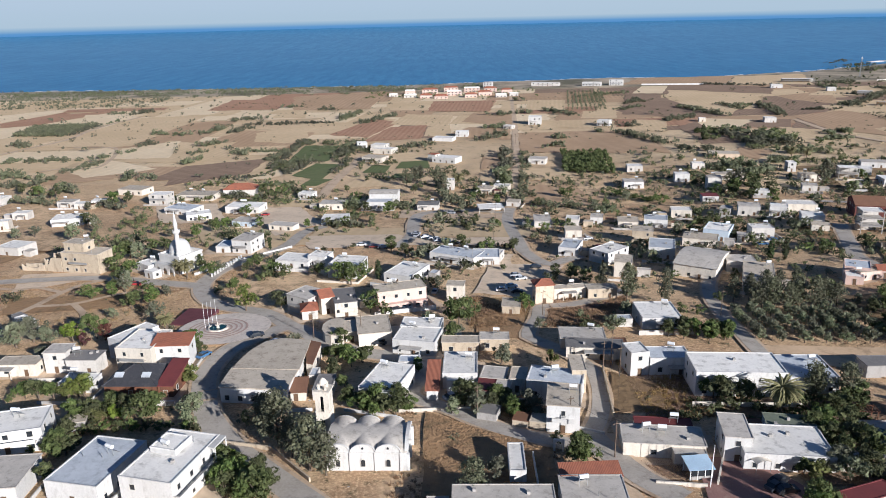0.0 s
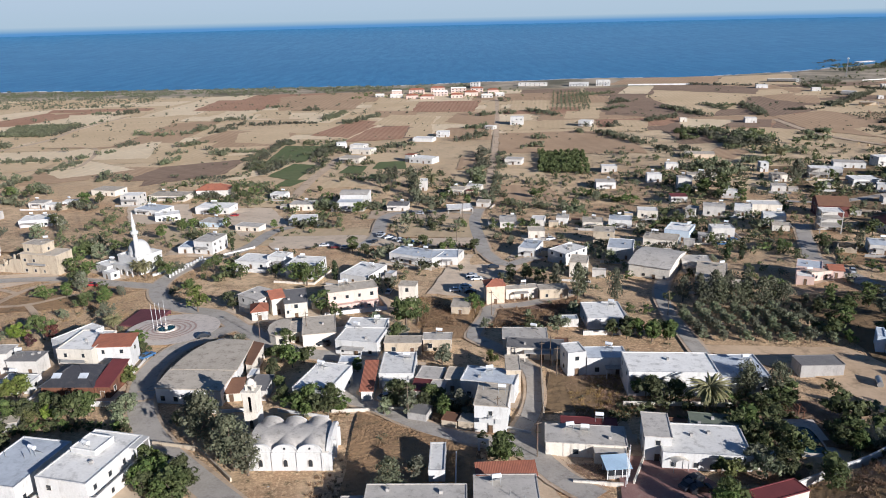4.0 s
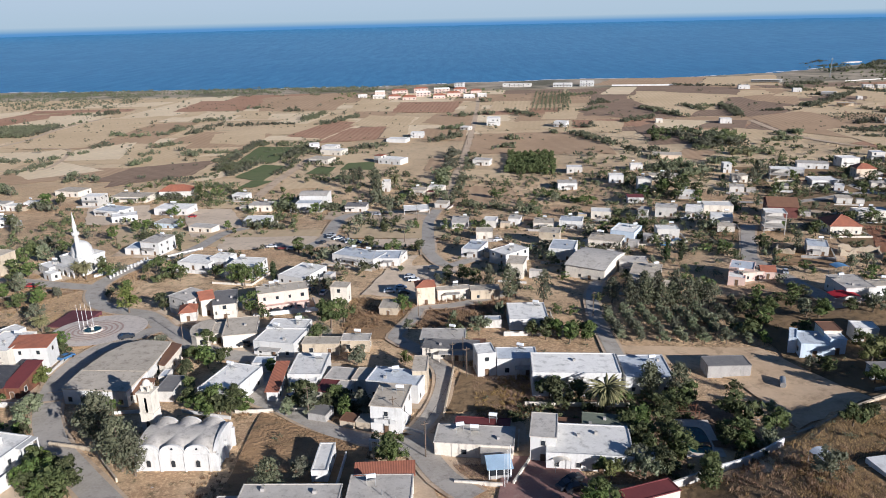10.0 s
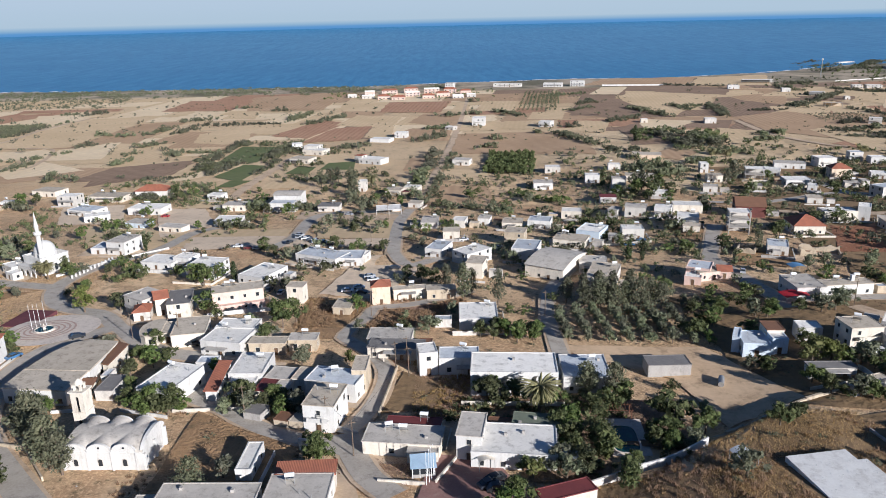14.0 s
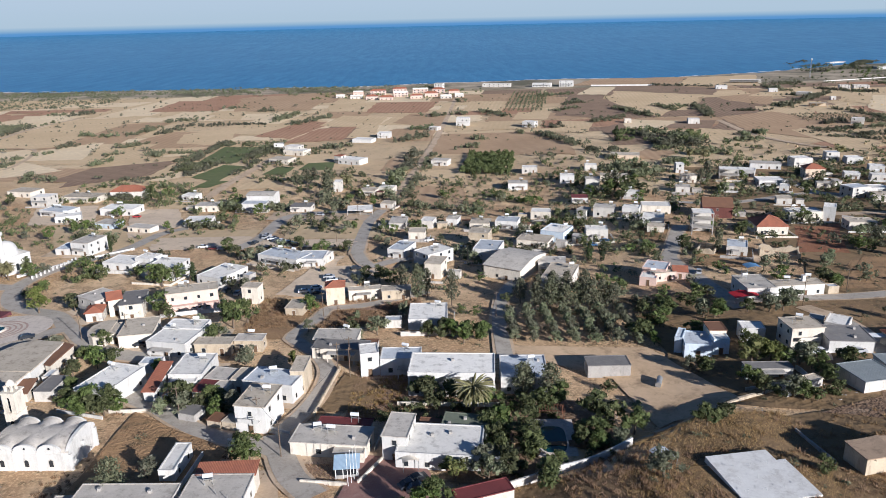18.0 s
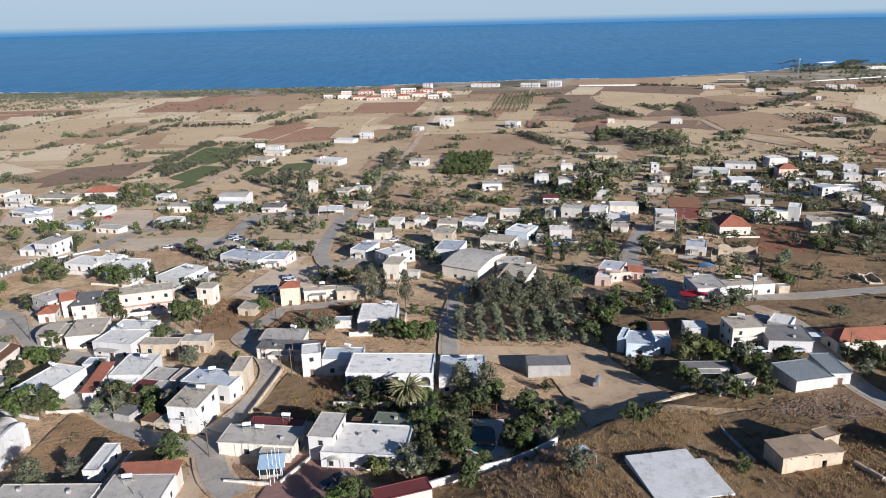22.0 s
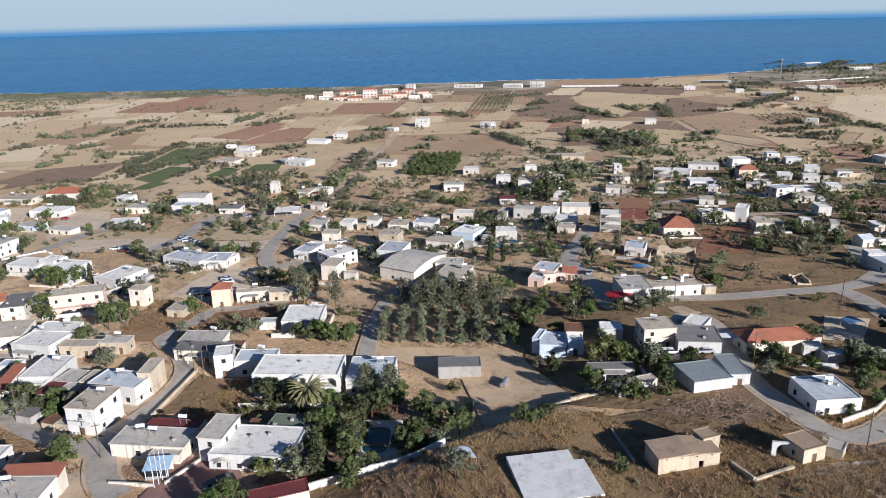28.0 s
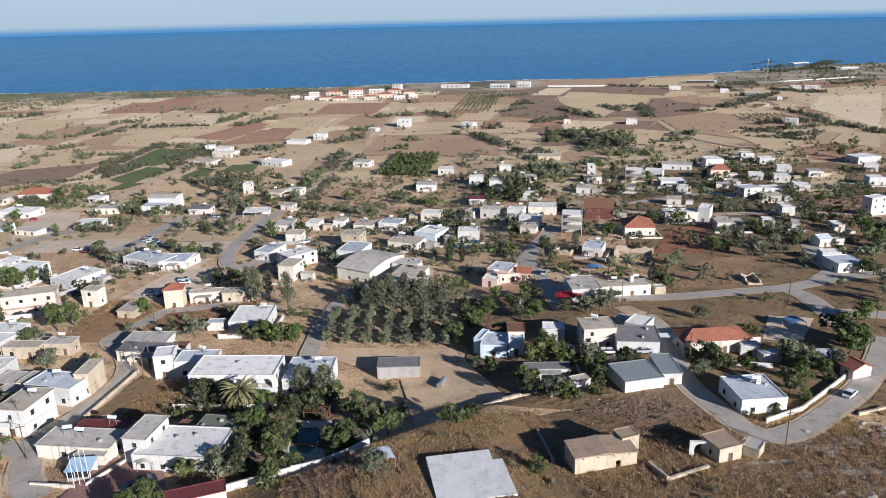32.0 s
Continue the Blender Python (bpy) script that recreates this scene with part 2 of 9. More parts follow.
ROOF = {
    "w": surface("roof_whitewash", (0.77, 0.74, 0.68), (0.67, 0.64, 0.58), 0.9, 0.22, 1.6, (0.43, 0.405, 0.36), 0.2),
    "g": surface("roof_concrete", (0.49, 0.45, 0.395), (0.38, 0.345, 0.295), 0.9, 0.25, 1.8, (0.25, 0.225, 0.195), 0.3),
    "t": surface("roof_screed", (0.50, 0.435, 0.345), (0.40, 0.345, 0.27), 0.92, 0.25, 1.6, (0.24, 0.20, 0.155), 0.3),
    "b": surface("roof_membrane", (0.50, 0.525, 0.55), (0.40, 0.425, 0.45), 0.7, 0.22, 1.5, (0.30, 0.32, 0.34), 0.2),
    "d": surface("roof_felt", (0.20, 0.19, 0.18), (0.155, 0.145, 0.14), 0.9, 0.3, 2.0, (0.27, 0.25, 0.22), 0.3),
    "earth": surface("roof_earth", (0.37, 0.27, 0.185), (0.30, 0.22, 0.15), 0.95, 0.3, 2.5, (0.22, 0.16, 0.11), 0.5),
    "char": surface("roof_slate_dark", (0.050, 0.050, 0.055), (0.036, 0.036, 0.040), 0.6, 0.3, 2.0, (0.085, 0.08, 0.078), 0.4),
    "green": surface("roof_felt_green", (0.15, 0.17, 0.125), (0.12, 0.135, 0.10), 0.9, 0.3, 2.0, (0.20, 0.20, 0.16), 0.3),
    "brown": surface("roof_sheet_brown", (0.19, 0.10, 0.06), (0.15, 0.08, 0.05), 0.8, 0.3, 2.0, None, 0.3),
    "maroon": surface("roof_sheet_maroon", (0.16, 0.042, 0.040), (0.12, 0.034, 0.034), 0.7, 0.3, 2.0, None, 0.2),
    "red": striped("roof_tiles_red", (0.43, 0.165, 0.095), (0.22, 0.08, 0.05), 0.30, 0, 0.8, 0.55, "Object", 0.6, (0.30, 0.125, 0.08)),
}
ROOF["s"] = striped("roof_sheet_slate", (0.27, 0.30, 0.30), (0.19, 0.21, 0.215), 0.32, 0, 0.55, 0.5, "Object", 0.5, (0.33, 0.35, 0.345))
ROOF["none"] = ROOF["earth"]
GLASS = surface("window_glass", (0.03, 0.035, 0.04), (0.02, 0.022, 0.026), 0.15, 0.5, 2, None, 0, spec=0.6)
FRAME = surface("window_frame", (0.55, 0.52, 0.46), None, 0.6, 1, 6, None, 0)
DOOR = surface("door_wood", (0.14, 0.085, 0.05), None, 0.7, 1, 8, None, 0.2)
METAL = surface("galvanised", (0.45, 0.45, 0.44), None, 0.45, 1, 8, None, 0.1, metal=0.6)
TANK = surface("tank_white", (0.80, 0.80, 0.78), None, 0.45, 1, 5, None, 0)
PANEL = surface("collector_glass", (0.03, 0.035, 0.05), None, 0.2, 1, 5, None, 0, spec=0.6)
CONCRETE = surface("concrete", (0.40, 0.375, 0.34), None, 0.9, 0.5, 4, (0.26, 0.24, 0.21), 0.3)
ASPHALT = surface("asphalt", (0.44, 0.395, 0.335), (0.35, 0.31, 0.26), 0.92, 0.15, 2.0, (0.25, 0.22, 0.185), 0.3, "Geometry", per_object=0)
DIRT = surface("dirt_track", (0.55, 0.42, 0.29), (0.45, 0.335, 0.225), 0.95, 0.1, 1.5, (0.31, 0.22, 0.14), 0.5, "Geometry", per_object=0)
SAND = surface("sandy_yard", (0.66, 0.525, 0.375), (0.56, 0.435, 0.305), 0.95, 0.07, 0.8, (0.44, 0.345, 0.245), 0.6, "Geometry", per_object=0)
PAVING = surface("paving_rose", (0.30, 0.17, 0.14), (0.24, 0.135, 0.115), 0.9, 0.3, 3.0, (0.34, 0.23, 0.19), 0.3, "Geometry", per_object=0)
def plots(name, col, line, extra, gap, turns, fill, relief):
    return [striped("field_%s_%d" % (name, i), col, line, gap, a, 0.95, fill, "Geometry", relief, extra) for i, a in enumerate(turns)]


FIELD = {
    "straw": plots("straw", (0.70, 0.53, 0.325), (0.53, 0.39, 0.225), (0.61, 0.45, 0.265), 5.0, (8, 80), 0.5, 0.3),
    "pale": plots("pale", (0.82, 0.665, 0.445), (0.66, 0.51, 0.32), (0.73, 0.57, 0.36), 7.0, (7, 83), 0.4, 0.3),
    "stubble": plots("stubble", (0.54, 0.375, 0.23), (0.37, 0.24, 0.14), (0.45, 0.305, 0.18), 6.0, (4, 84), 0.6, 0.4),
    "red": plots("red", (0.43, 0.245, 0.15), (0.29, 0.155, 0.09), (0.49, 0.30, 0.185), 5.0, (6, 82), 0.5, 0.5),
    "brown": plots("brown", (0.29, 0.20, 0.135), (0.19, 0.125, 0.08), (0.36, 0.25, 0.165), 5.0, (5, 86), 0.55, 0.5),
    "green": plots("green", (0.10, 0.145, 0.048), (0.19, 0.16, 0.085), (0.13, 0.16, 0.062), 2.5, (6, 84), 0.4, 0.5),
    "weeds": [surface("dry_weed_plot", (0.36, 0.225, 0.115), (0.25, 0.155, 0.08), 0.95, 0.12, 1.1, (0.12, 0.095, 0.05), 0.7, "Geometry", per_object=0, dist=0.3)],
    "sand": [SAND], "paving": [PAVING], "dirt": [DIRT],
    "rough": [surface("rough_grassland", (0.265, 0.175, 0.09), (0.175, 0.117, 0.06), 0.95, 0.07, 0.6, (0.075, 0.057, 0.032), 0.5, "Geometry", per_object=0, dist=0.3)],
    "loam": [surface("loam_yard", (0.60, 0.435, 0.275), (0.49, 0.345, 0.21), 0.95, 0.09, 0.9, (0.31, 0.215, 0.13), 0.6, "Geometry", per_object=0)],
    "rocky": [rocky_material()],
    "soil": [surface("dug_soil", (0.24, 0.155, 0.095), (0.17, 0.11, 0.07), 0.95, 0.12, 1.2, (0.36, 0.26, 0.17), 0.9, "Geometry", per_object=0, dist=0.3)],
    "earth": [surface("red_earth", (0.30, 0.135, 0.07), (0.22, 0.10, 0.055), 0.95, 0.12, 1.2, (0.36, 0.22, 0.13), 0.7, "Geometry", per_object=0, dist=0.3)],
}
LEAF = {
    "olive": leafy("leaves_olive", (0.13, 0.146, 0.080), (0.275, 0.28, 0.17)),
    "broad": leafy("leaves_broad", (0.062, 0.084, 0.026), (0.178, 0.205, 0.066)),
    "lime": leafy("leaves_lime", (0.11, 0.145, 0.024), (0.24, 0.255, 0.055)),
    "pine": leafy("needles_pine", (0.090, 0.096, 0.054), (0.225, 0.222, 0.130), None, 0.6),
    "cypress": leafy("needles_cypress", (0.034, 0.050, 0.018), (0.080, 0.096, 0.040)),
    "palm": leafy("fronds_palm", (0.16, 0.155, 0.06), (0.36, 0.325, 0.145), None, 0.2),
    "red_shrub": leafy("blossom_red", (0.20, 0.035, 0.04), (0.07, 0.07, 0.02)),
    "scrub": leafy("scrub_leaves", (0.112, 0.122, 0.066), (0.232, 0.234, 0.136)),
    "dry": leafy("dry_grass", (0.33, 0.215, 0.11), (0.50, 0.335, 0.175), (0.24, 0.15, 0.08)),
    "tuft": leafy("grass_tufts", (0.31, 0.20, 0.095), (0.44, 0.29, 0.138), (0.28, 0.18, 0.085)),
    "garden": leafy("garden_leaves", (0.088, 0.106, 0.040), (0.200, 0.212, 0.094)),
    "weed": leafy("dry_weeds", (0.22, 0.135, 0.066), (0.38, 0.245, 0.125), (0.17, 0.10, 0.05)),
}
LEAF["bush"] = LEAF["broad"]
BARK = surface("bark", (0.16, 0.12, 0.085), (0.10, 0.075, 0.055), 0.95, 2, 9, None, 0.6)

# ---------------------------------------------------------------- land and sea
def lines(fine0, fine1, step, lo, hi, grow, extra=()):
    out = list(np.arange(fine0, fine1 + 0.01, step))
    s = step
    while out[-1] < hi:
        s *= grow
        out.append(min(hi, out[-1] + s))
    s = step
    while out[0] > lo:
        s *= grow
        out.insert(0, max(lo, out[0] - s))
    return sorted(set(round(v, 2) for v in out) | set(extra))


def sheet(name, xs, ys, zf, material, label, category):
    b = Build()
    nx = len(xs)
    b.v = [(x, y, zf(x, y)) for y in ys for x in xs]
    b.f = [(j * nx + i, j * nx + i + 1, (j + 1) * nx + i + 1, (j + 1) * nx + i) for j in range(len(ys) - 1) for i in range(nx - 1)]
    b.m = [0] * len(b.f)
    ob = place(name, b.mesh(name, material, True))
    return tagged(ob, label, category, kind="structure")


gx = lines(-230, 360, 5, -4800, 4900, 1.22)
gy = lines(60, 470, 5, -900, 1500, 1.10, (90, 122, 140, 160, 190, 222, 270, 300, 340, 385, 430, 620, 800, 1150, 1235, 1262))
gy = [y for y in gy if y < 1500] + [1500, 1700, 2400, 4900]
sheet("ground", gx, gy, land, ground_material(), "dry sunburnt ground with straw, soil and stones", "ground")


def sea_z(x, y):
    d = math.hypot(x - 60, y)
    k = max(0.0, (d - 1900) / 2950)
    return 78.0 * k * k


sx = lines(-200, 400, 150, -4800, 4900, 1.2)
sy = [900 + 60 * i for i in range(20)] + [2160, 2300, 2450, 2650, 2850, 3100, 3350, 3600, 3850, 4100, 4300, 4500, 4650, 4780]
sb = Build()
sn = len(sx)
for yy in sy:
    for xx in sx:
        far = max(1.0, math.hypot(xx - 60, yy) / 4420)
        sb.v.append((60 + (xx - 60) / far, yy / far, sea_z(60 + (xx - 60) / far, yy / far)))
sb.f = [(j * sn + i, j * sn + i + 1, (j + 1) * sn + i + 1, (j + 1) * sn + i) for j in range(len(sy) - 1) for i in range(sn - 1)]
sb.m = [0] * len(sb.f)
tagged(place("water", sb.mesh("water", sea_material(), True)), "deep blue open sea with small ripples", "sea", kind="structure")



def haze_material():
    """Painted, glowing haze: sea fading into a pale hazy sky, by height over the water."""
    ma, t, b = nodes_of("painted_haze_glow")
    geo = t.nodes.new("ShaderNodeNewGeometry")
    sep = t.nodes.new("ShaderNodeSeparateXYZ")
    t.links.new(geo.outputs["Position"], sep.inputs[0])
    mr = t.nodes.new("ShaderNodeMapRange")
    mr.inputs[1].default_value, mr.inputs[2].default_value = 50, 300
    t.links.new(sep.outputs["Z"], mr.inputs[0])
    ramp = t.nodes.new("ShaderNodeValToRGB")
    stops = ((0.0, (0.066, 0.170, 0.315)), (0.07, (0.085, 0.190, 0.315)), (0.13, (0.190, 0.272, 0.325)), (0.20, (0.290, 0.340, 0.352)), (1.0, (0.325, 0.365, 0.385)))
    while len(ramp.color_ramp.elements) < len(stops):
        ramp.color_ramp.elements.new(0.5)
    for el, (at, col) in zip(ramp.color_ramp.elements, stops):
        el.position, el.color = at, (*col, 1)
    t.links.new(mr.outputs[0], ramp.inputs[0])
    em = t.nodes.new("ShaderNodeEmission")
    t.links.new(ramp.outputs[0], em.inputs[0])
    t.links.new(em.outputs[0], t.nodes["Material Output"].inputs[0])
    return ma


# added glowing arc behind the sea; its gradient stands in for distance haze
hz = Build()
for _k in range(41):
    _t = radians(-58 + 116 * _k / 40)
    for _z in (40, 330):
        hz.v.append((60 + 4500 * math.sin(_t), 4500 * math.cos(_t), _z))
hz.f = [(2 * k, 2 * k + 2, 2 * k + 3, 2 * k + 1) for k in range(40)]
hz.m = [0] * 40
tagged(place("backdrop", hz.mesh("backdrop", haze_material())), "glowing backdrop painted with pale blue haze between sea and sky", "sky", kind="structure")

surf = Build()
sx0 = -900.0
while sx0 < 760:
    ln = 6 + 22 * random.random()
    if random.random() < 0.75:
        wd = 2.0 + 5.0 * random.random()
        n0 = len(surf.v)
        for q in range(7):
            xx = sx0 + ln * q / 6
            yy = 1263.5 + float(coast_shift(xx)) + 0.8 * math.sin(xx * 0.7)
            k = wd * math.sin(math.pi * (0.05 + 0.9 * q / 6))
            surf.v += [(xx, yy - k, 0.15), (xx, yy + k, 0.15)]
        for q in range(6):
            surf.f.append((n0 + 2 * q, n0 + 2 * q + 2, n0 + 2 * q + 3, n0 + 2 * q + 1))
            surf.m.append(0)
    sx0 += ln
tagged(place("surf", surf.mesh("surf", surface("sea_foam", (0.75, 0.78, 0.80), None, 0.8, 0.3, 2, None, 0, "Geometry", per_object=0))), "broken white line of surf along the shore", "surf", kind="structure")



CELLS = {}


def keep_clear(kind, x, y, r, item):
    for i in range(int((x - r) // 8), int((x + r) // 8) + 1):
        for j in range(int((y - r) // 8), int((y + r) // 8) + 1):
            CELLS.setdefault((kind, i, j), []).append(item)


def inside_house(x, y, pad=0.6):
    for hx, hy, c, s, hw, hd in CELLS.get(("house", int(x // 8), int(y // 8)), ()):
        dx, dy = x - hx, y - hy
        if abs(dx * c + dy * s) < hw + pad and abs(dy * c - dx * s) < hd + pad:
            return True
    return False


def on_road(x, y, pad=0.4):
    for px, py, r in CELLS.get(("road", int(x // 8), int(y // 8)), ()):
        if abs(px - x) < r + pad and abs(py - y) < r + pad:
            return True
    return False


def spline(pts, step=3.0):
    """Points along a smooth curve through pts."""
    p = [np.array(q, float) for q in pts]
    p = [2 * p[0] - p[1]] + p + [2 * p[-1] - p[-2]]
    out = []
    for i in range(1, len(p) - 2):
        n = max(2, int(np.linalg.norm(p[i + 1] - p[i]) / step))
        for k in range(n):
            u = k / n
            out.append(0.5 * (2 * p[i] + (p[i + 1] - p[i - 1]) * u + (2 * p[i - 1] - 5 * p[i] + 4 * p[i + 1] - p[i + 2]) * u * u + (3 * p[i] - p[i - 1] - 3 * p[i + 1] + p[i + 2]) * u ** 3))
    out.append(p[-2])
    return out


road_count = [0]


def road(width, surf, *pts):
    """A road strip on the land with a dusty shoulder under it."""
    road_count[0] += 1
    c = spline(pts)
    up = 0.36 + 0.004 * road_count[0]
    for nm, w, z, ma, lab in (("road", width, up, ASPHALT if surf == "asphalt" else DIRT, "worn grey asphalt village street with patches" if surf == "asphalt" else "pale dusty dirt track"),
                              ("road_shoulder", width + (1.6 if width > 3 else 0.4), up - 0.06, DIRT, "dusty gravel verge beside the street")):
        b = Build()
        k = 5
        for i, q in enumerate(c):
            d = c[min(i + 1, len(c) - 1)] - c[max(i - 1, 0)]
            d = d / (np.linalg.norm(d) + 1e-9)
            for j in range(k):
                wob = 0.25 * math.sin(i * 0.9 + j) if nm == "road_shoulder" and j in (0, k - 1) else 0.0
                s = (j / (k - 1) - 0.5) * (w + wob)
                x, y = q[0] + d[1] * s, q[1] - d[0] * s
                b.v.append((x, y, land(x, y) + z))
        b.f = [(i * k + j + 1, i * k + j, (i + 1) * k + j, (i + 1) * k + j + 1) for i in range(len(c) - 1) for j in range(k - 1)]
        b.m = [0] * len(b.f)
        b.f = [f[::-1] for f in b.f]
        tagged(place(nm, b.mesh(nm, ma, True)), lab, "road", kind="structure")
    for q in c[::2]:
        keep_clear("road", q[0], q[1], width / 2 + 2.0, (q[0], q[1], width / 2 + 0.3))


field_count = [0]


def field(sort, a, b2, c, d, low=0.0):
    """A plot of farmland with four corners, laid on the land."""
    field_count[0] += 1
    k = field_count[0]
    a, b2, c, d = (np.array(q, float) for q in (a, b2, c, d))
    n = int(max(4, min(60, max(np.linalg.norm(b2 - a), np.linalg.norm(c - b2)) / 6)))
    b = Build()
    rnd = random.Random(k)
    ph = rnd.random() * 9
    for j in range(n + 1):
        for i in range(n + 1):
            u, v = i / n, j / n
            e = 0.012 * math.sin(u * 17 + ph) if j in (0, n) else 0.0
            g = 0.012 * math.sin(v * 15 + ph * 2) if i in (0, n) else 0.0
            p = (a * (1 - u - g) + b2 * (u + g)) * (1 - v - e) + (d * (1 - u - g) + c * (u + g)) * (v + e)
            b.v.append((p[0], p[1], land(p[0], p[1]) + (low or 0.13 + 0.0007 * k)))
    b.f = [(j * (n + 1) + i, j * (n + 1) + i + 1, (j + 1) * (n + 1) + i + 1, (j + 1) * (n + 1) + i) for j in range(n) for i in range(n)]
    b.m = [0] * len(b.f)
    ms = FIELD[sort]
    if sort in ("sand", "paving", "green", "loam") and not low:
        for q in range(0, (n + 1) ** 2):
            keep_clear("road", b.v[q][0], b.v[q][1], 2.0, (b.v[q][0], b.v[q][1], 1.8))
    words = {"straw": "pale straw-coloured harvested field", "stubble": "tan stubble field with drill rows", "red": "ploughed reddish-brown field", "brown": "dark brown ploughed plot",
             "green": "irrigated green vegetable plot", "pale": "pale bleached harvested grain field", "loam": "sandy brown yard with wheel tracks", "weeds": "empty plot of brown dry weeds", "rough": "rough brown grassland on the terrace", "rocky": "bare rocky slope with grey limestone", "soil": "dug brown soil heap beside the lane", "earth": "red earth olive plot", "sand": "sandy beige open yard", "dirt": "pale trodden yard beside a house", "paving": "rose-coloured block-paved forecourt"}
    nm = "field" if sort not in ("sand", "paving", "dirt") else ("yard" if sort != "paving" else "pavement")
    tagged(place(nm, b.mesh(nm, ms[k % len(ms)], True)), words[sort], "field" if nm == "field" else "ground", kind="structure")


# ---------------------------------------------------------------- houses
def frame_ring(w, h, t, y0, y1):
    """A window frame as one closed ring."""
    b = Build()
    for y in (y0, y1):
        b.v += [(-w / 2 - t, y, -t), (w / 2 + t, y, -t), (w / 2 + t, y, h + t), (-w / 2 - t, y, h + t), (-w / 2, y, 0), (w / 2, y, 0), (w / 2, y, h), (-w / 2, y, h)]
    for i in range(4):
        j = (i + 1) % 4
        b.f += [(i, j, 4 + j, 4 + i), (8 + j, 8 + i, 12 + i, 12 + j), (j, i, 8 + i, 8 + j), (4 + i, 4 + j, 12 + j, 12 + i)]
    b.m = [0] * len(b.f)
    return b


WIN_FRAME = frame_ring(1.1, 1.25, 0.09, -0.07, 0.02).mesh("window", [FRAME])
_b = Build()
_b.box(-0.55, 0.55, -0.03, 0.01, 0, 1.25, 0)
WIN_PANE = _b.mesh("pane", [GLASS])
_b = frame_ring(1.1, 1.25, 0.09, -0.07, -0.02)
_b.f.append((12, 13, 14, 15))
_b.m.append(1)
WIN_FAR = _b.mesh("window", [FRAME, GLASS])
_b = frame_ring(1.0, 2.1, 0.08, -0.07, -0.02)
_b.f.append((12, 13, 14, 15))
_b.m.append(1)
DOOR_MESH = _b.mesh("door", [FRAME, DOOR])


def rim(W, D, t, z0, z1, inner=None):
    """A rectangular upstand as one closed ring; with inner, a tray whose floor lies at that height."""
    b = Build()
    for z in (z0, z1):
        b.v += [(-W, -D, z), (W, -D, z), (W, D, z), (-W, D, z)]
    zi = z0 if inner is None else inner
    b.v += [(-W + t, -D + t, z1), (W - t, -D + t, z1), (W - t, D - t, z1), (-W + t, D - t, z1), (-W + t, -D + t, zi), (W - t, -D + t, zi), (W - t, D - t, zi), (-W + t, D - t, zi)]
    for i in range(4):
        j = (i + 1) % 4
        b.f += [(i, j, 4 + j, 4 + i), (4 + i, 4 + j, 8 + j, 8 + i), (8 + i, 8 + j, 12 + j, 12 + i)]
        if inner is None:
            b.f.append((j, i, 12 + i, 12 + j))
    if inner is not None:
        b.f += [(12, 13, 14, 15), (3, 2, 1, 0)]
    b.m = [0] * len(b.f)
    return b


def roof_pitched(kind, w, d, h, over=0.4):
    b = Build()
    W, D = w / 2 + over, d / 2 + over
    z0, th = h - 0.05, 0.16
    if kind == "gable":
        r = h + min(d, 12) * 0.22
        for s in (-1, 1):
            b.face([(-W, s * D, z0), (W, s * D, z0), (W, 0, r), (-W, 0, r)][::s or 1])
            b.face([(-W, s * D, z0 - th), (W, s * D, z0 - th), (W, 0, r - th), (-W, 0, r - th)][::-s])
            b.face([(-W, s * D, z0), (W, s * D, z0), (W, s * D, z0 - th), (-W, s * D, z0 - th)])
            for e in (-1, 1):
                b.face([(e * W, s * D, z0), (e * W, 0, r), (e * W, 0, r - th), (e * W, s * D, z0 - th)])
        b.rod((-W, 0, r), (W, 0, r), 0.14, n=6)
    elif kind == "hip":
        r = h + min(w, d) * 0.26
        e = max(0.05, (w - d) / 2)
        f = max(0.05, (d - w) / 2)
        tops = [(-e, -f, r), (e, -f, r), (e, f, r), (-e, f, r)]
        lows = [(-W, -D, z0), (W, -D, z0), (W, D, z0), (-W, D, z0)]
        for i in range(4):
            j = (i + 1) % 4
            b.face([lows[i], lows[j], tops[j], tops[i]])
            b.face([lows[i], (*lows[i][:2], z0 - th), (*lows[j][:2], z0 - th), lows[j]])
            b.rod(lows[i], tops[i], 0.12, n=5)
        b.face(tops)
        b.face([(x, y, z0 - th) for x, y, _ in lows][::-1])
    elif kind == "mono":
        r = h + d * 0.17
        b.face([(-W, -D, z0), (W, -D, z0), (W, D, r), (-W, D, r)])
        b.face([(-W, -D, z0 - th), (W, -D, z0 - th), (W, D, r - th), (-W, D, r - th)][::-1])
        for q in (((-W, -D, z0), (W, -D, z0)), ((W, -D, z0), (W, D, r)), ((W, D, r), (-W, D, r)), ((-W, D, r), (-W, -D, z0))):
            b.face([q[0], (q[0][0], q[0][1], q[0][2] - th), (q[1][0], q[1][1], q[1][2] - th), q[1]])
    elif kind == "barrel":
        n = 12
        prev = None
        for i in range(n + 1):
            u = i / n
            y = -D + 2 * D * u
            z = h + math.sin(math.pi * u) * d * 0.075 - 0.05
            if prev:
                b.face([(-W, prev[0], prev[1]), (W, prev[0], prev[1]), (W, y, z), (-W, y, z)])
                b.face([(-W, prev[0], prev[1] - th), (W, prev[0], prev[1] - th), (W, y, z - th), (-W, y, z - th)][::-1])
                for e in (-W, W):
                    b.face([(e, prev[0], prev[1]), (e, y, z), (e, y, z - th), (e, prev[0], prev[1] - th)])
            prev = (y, z)
    return b


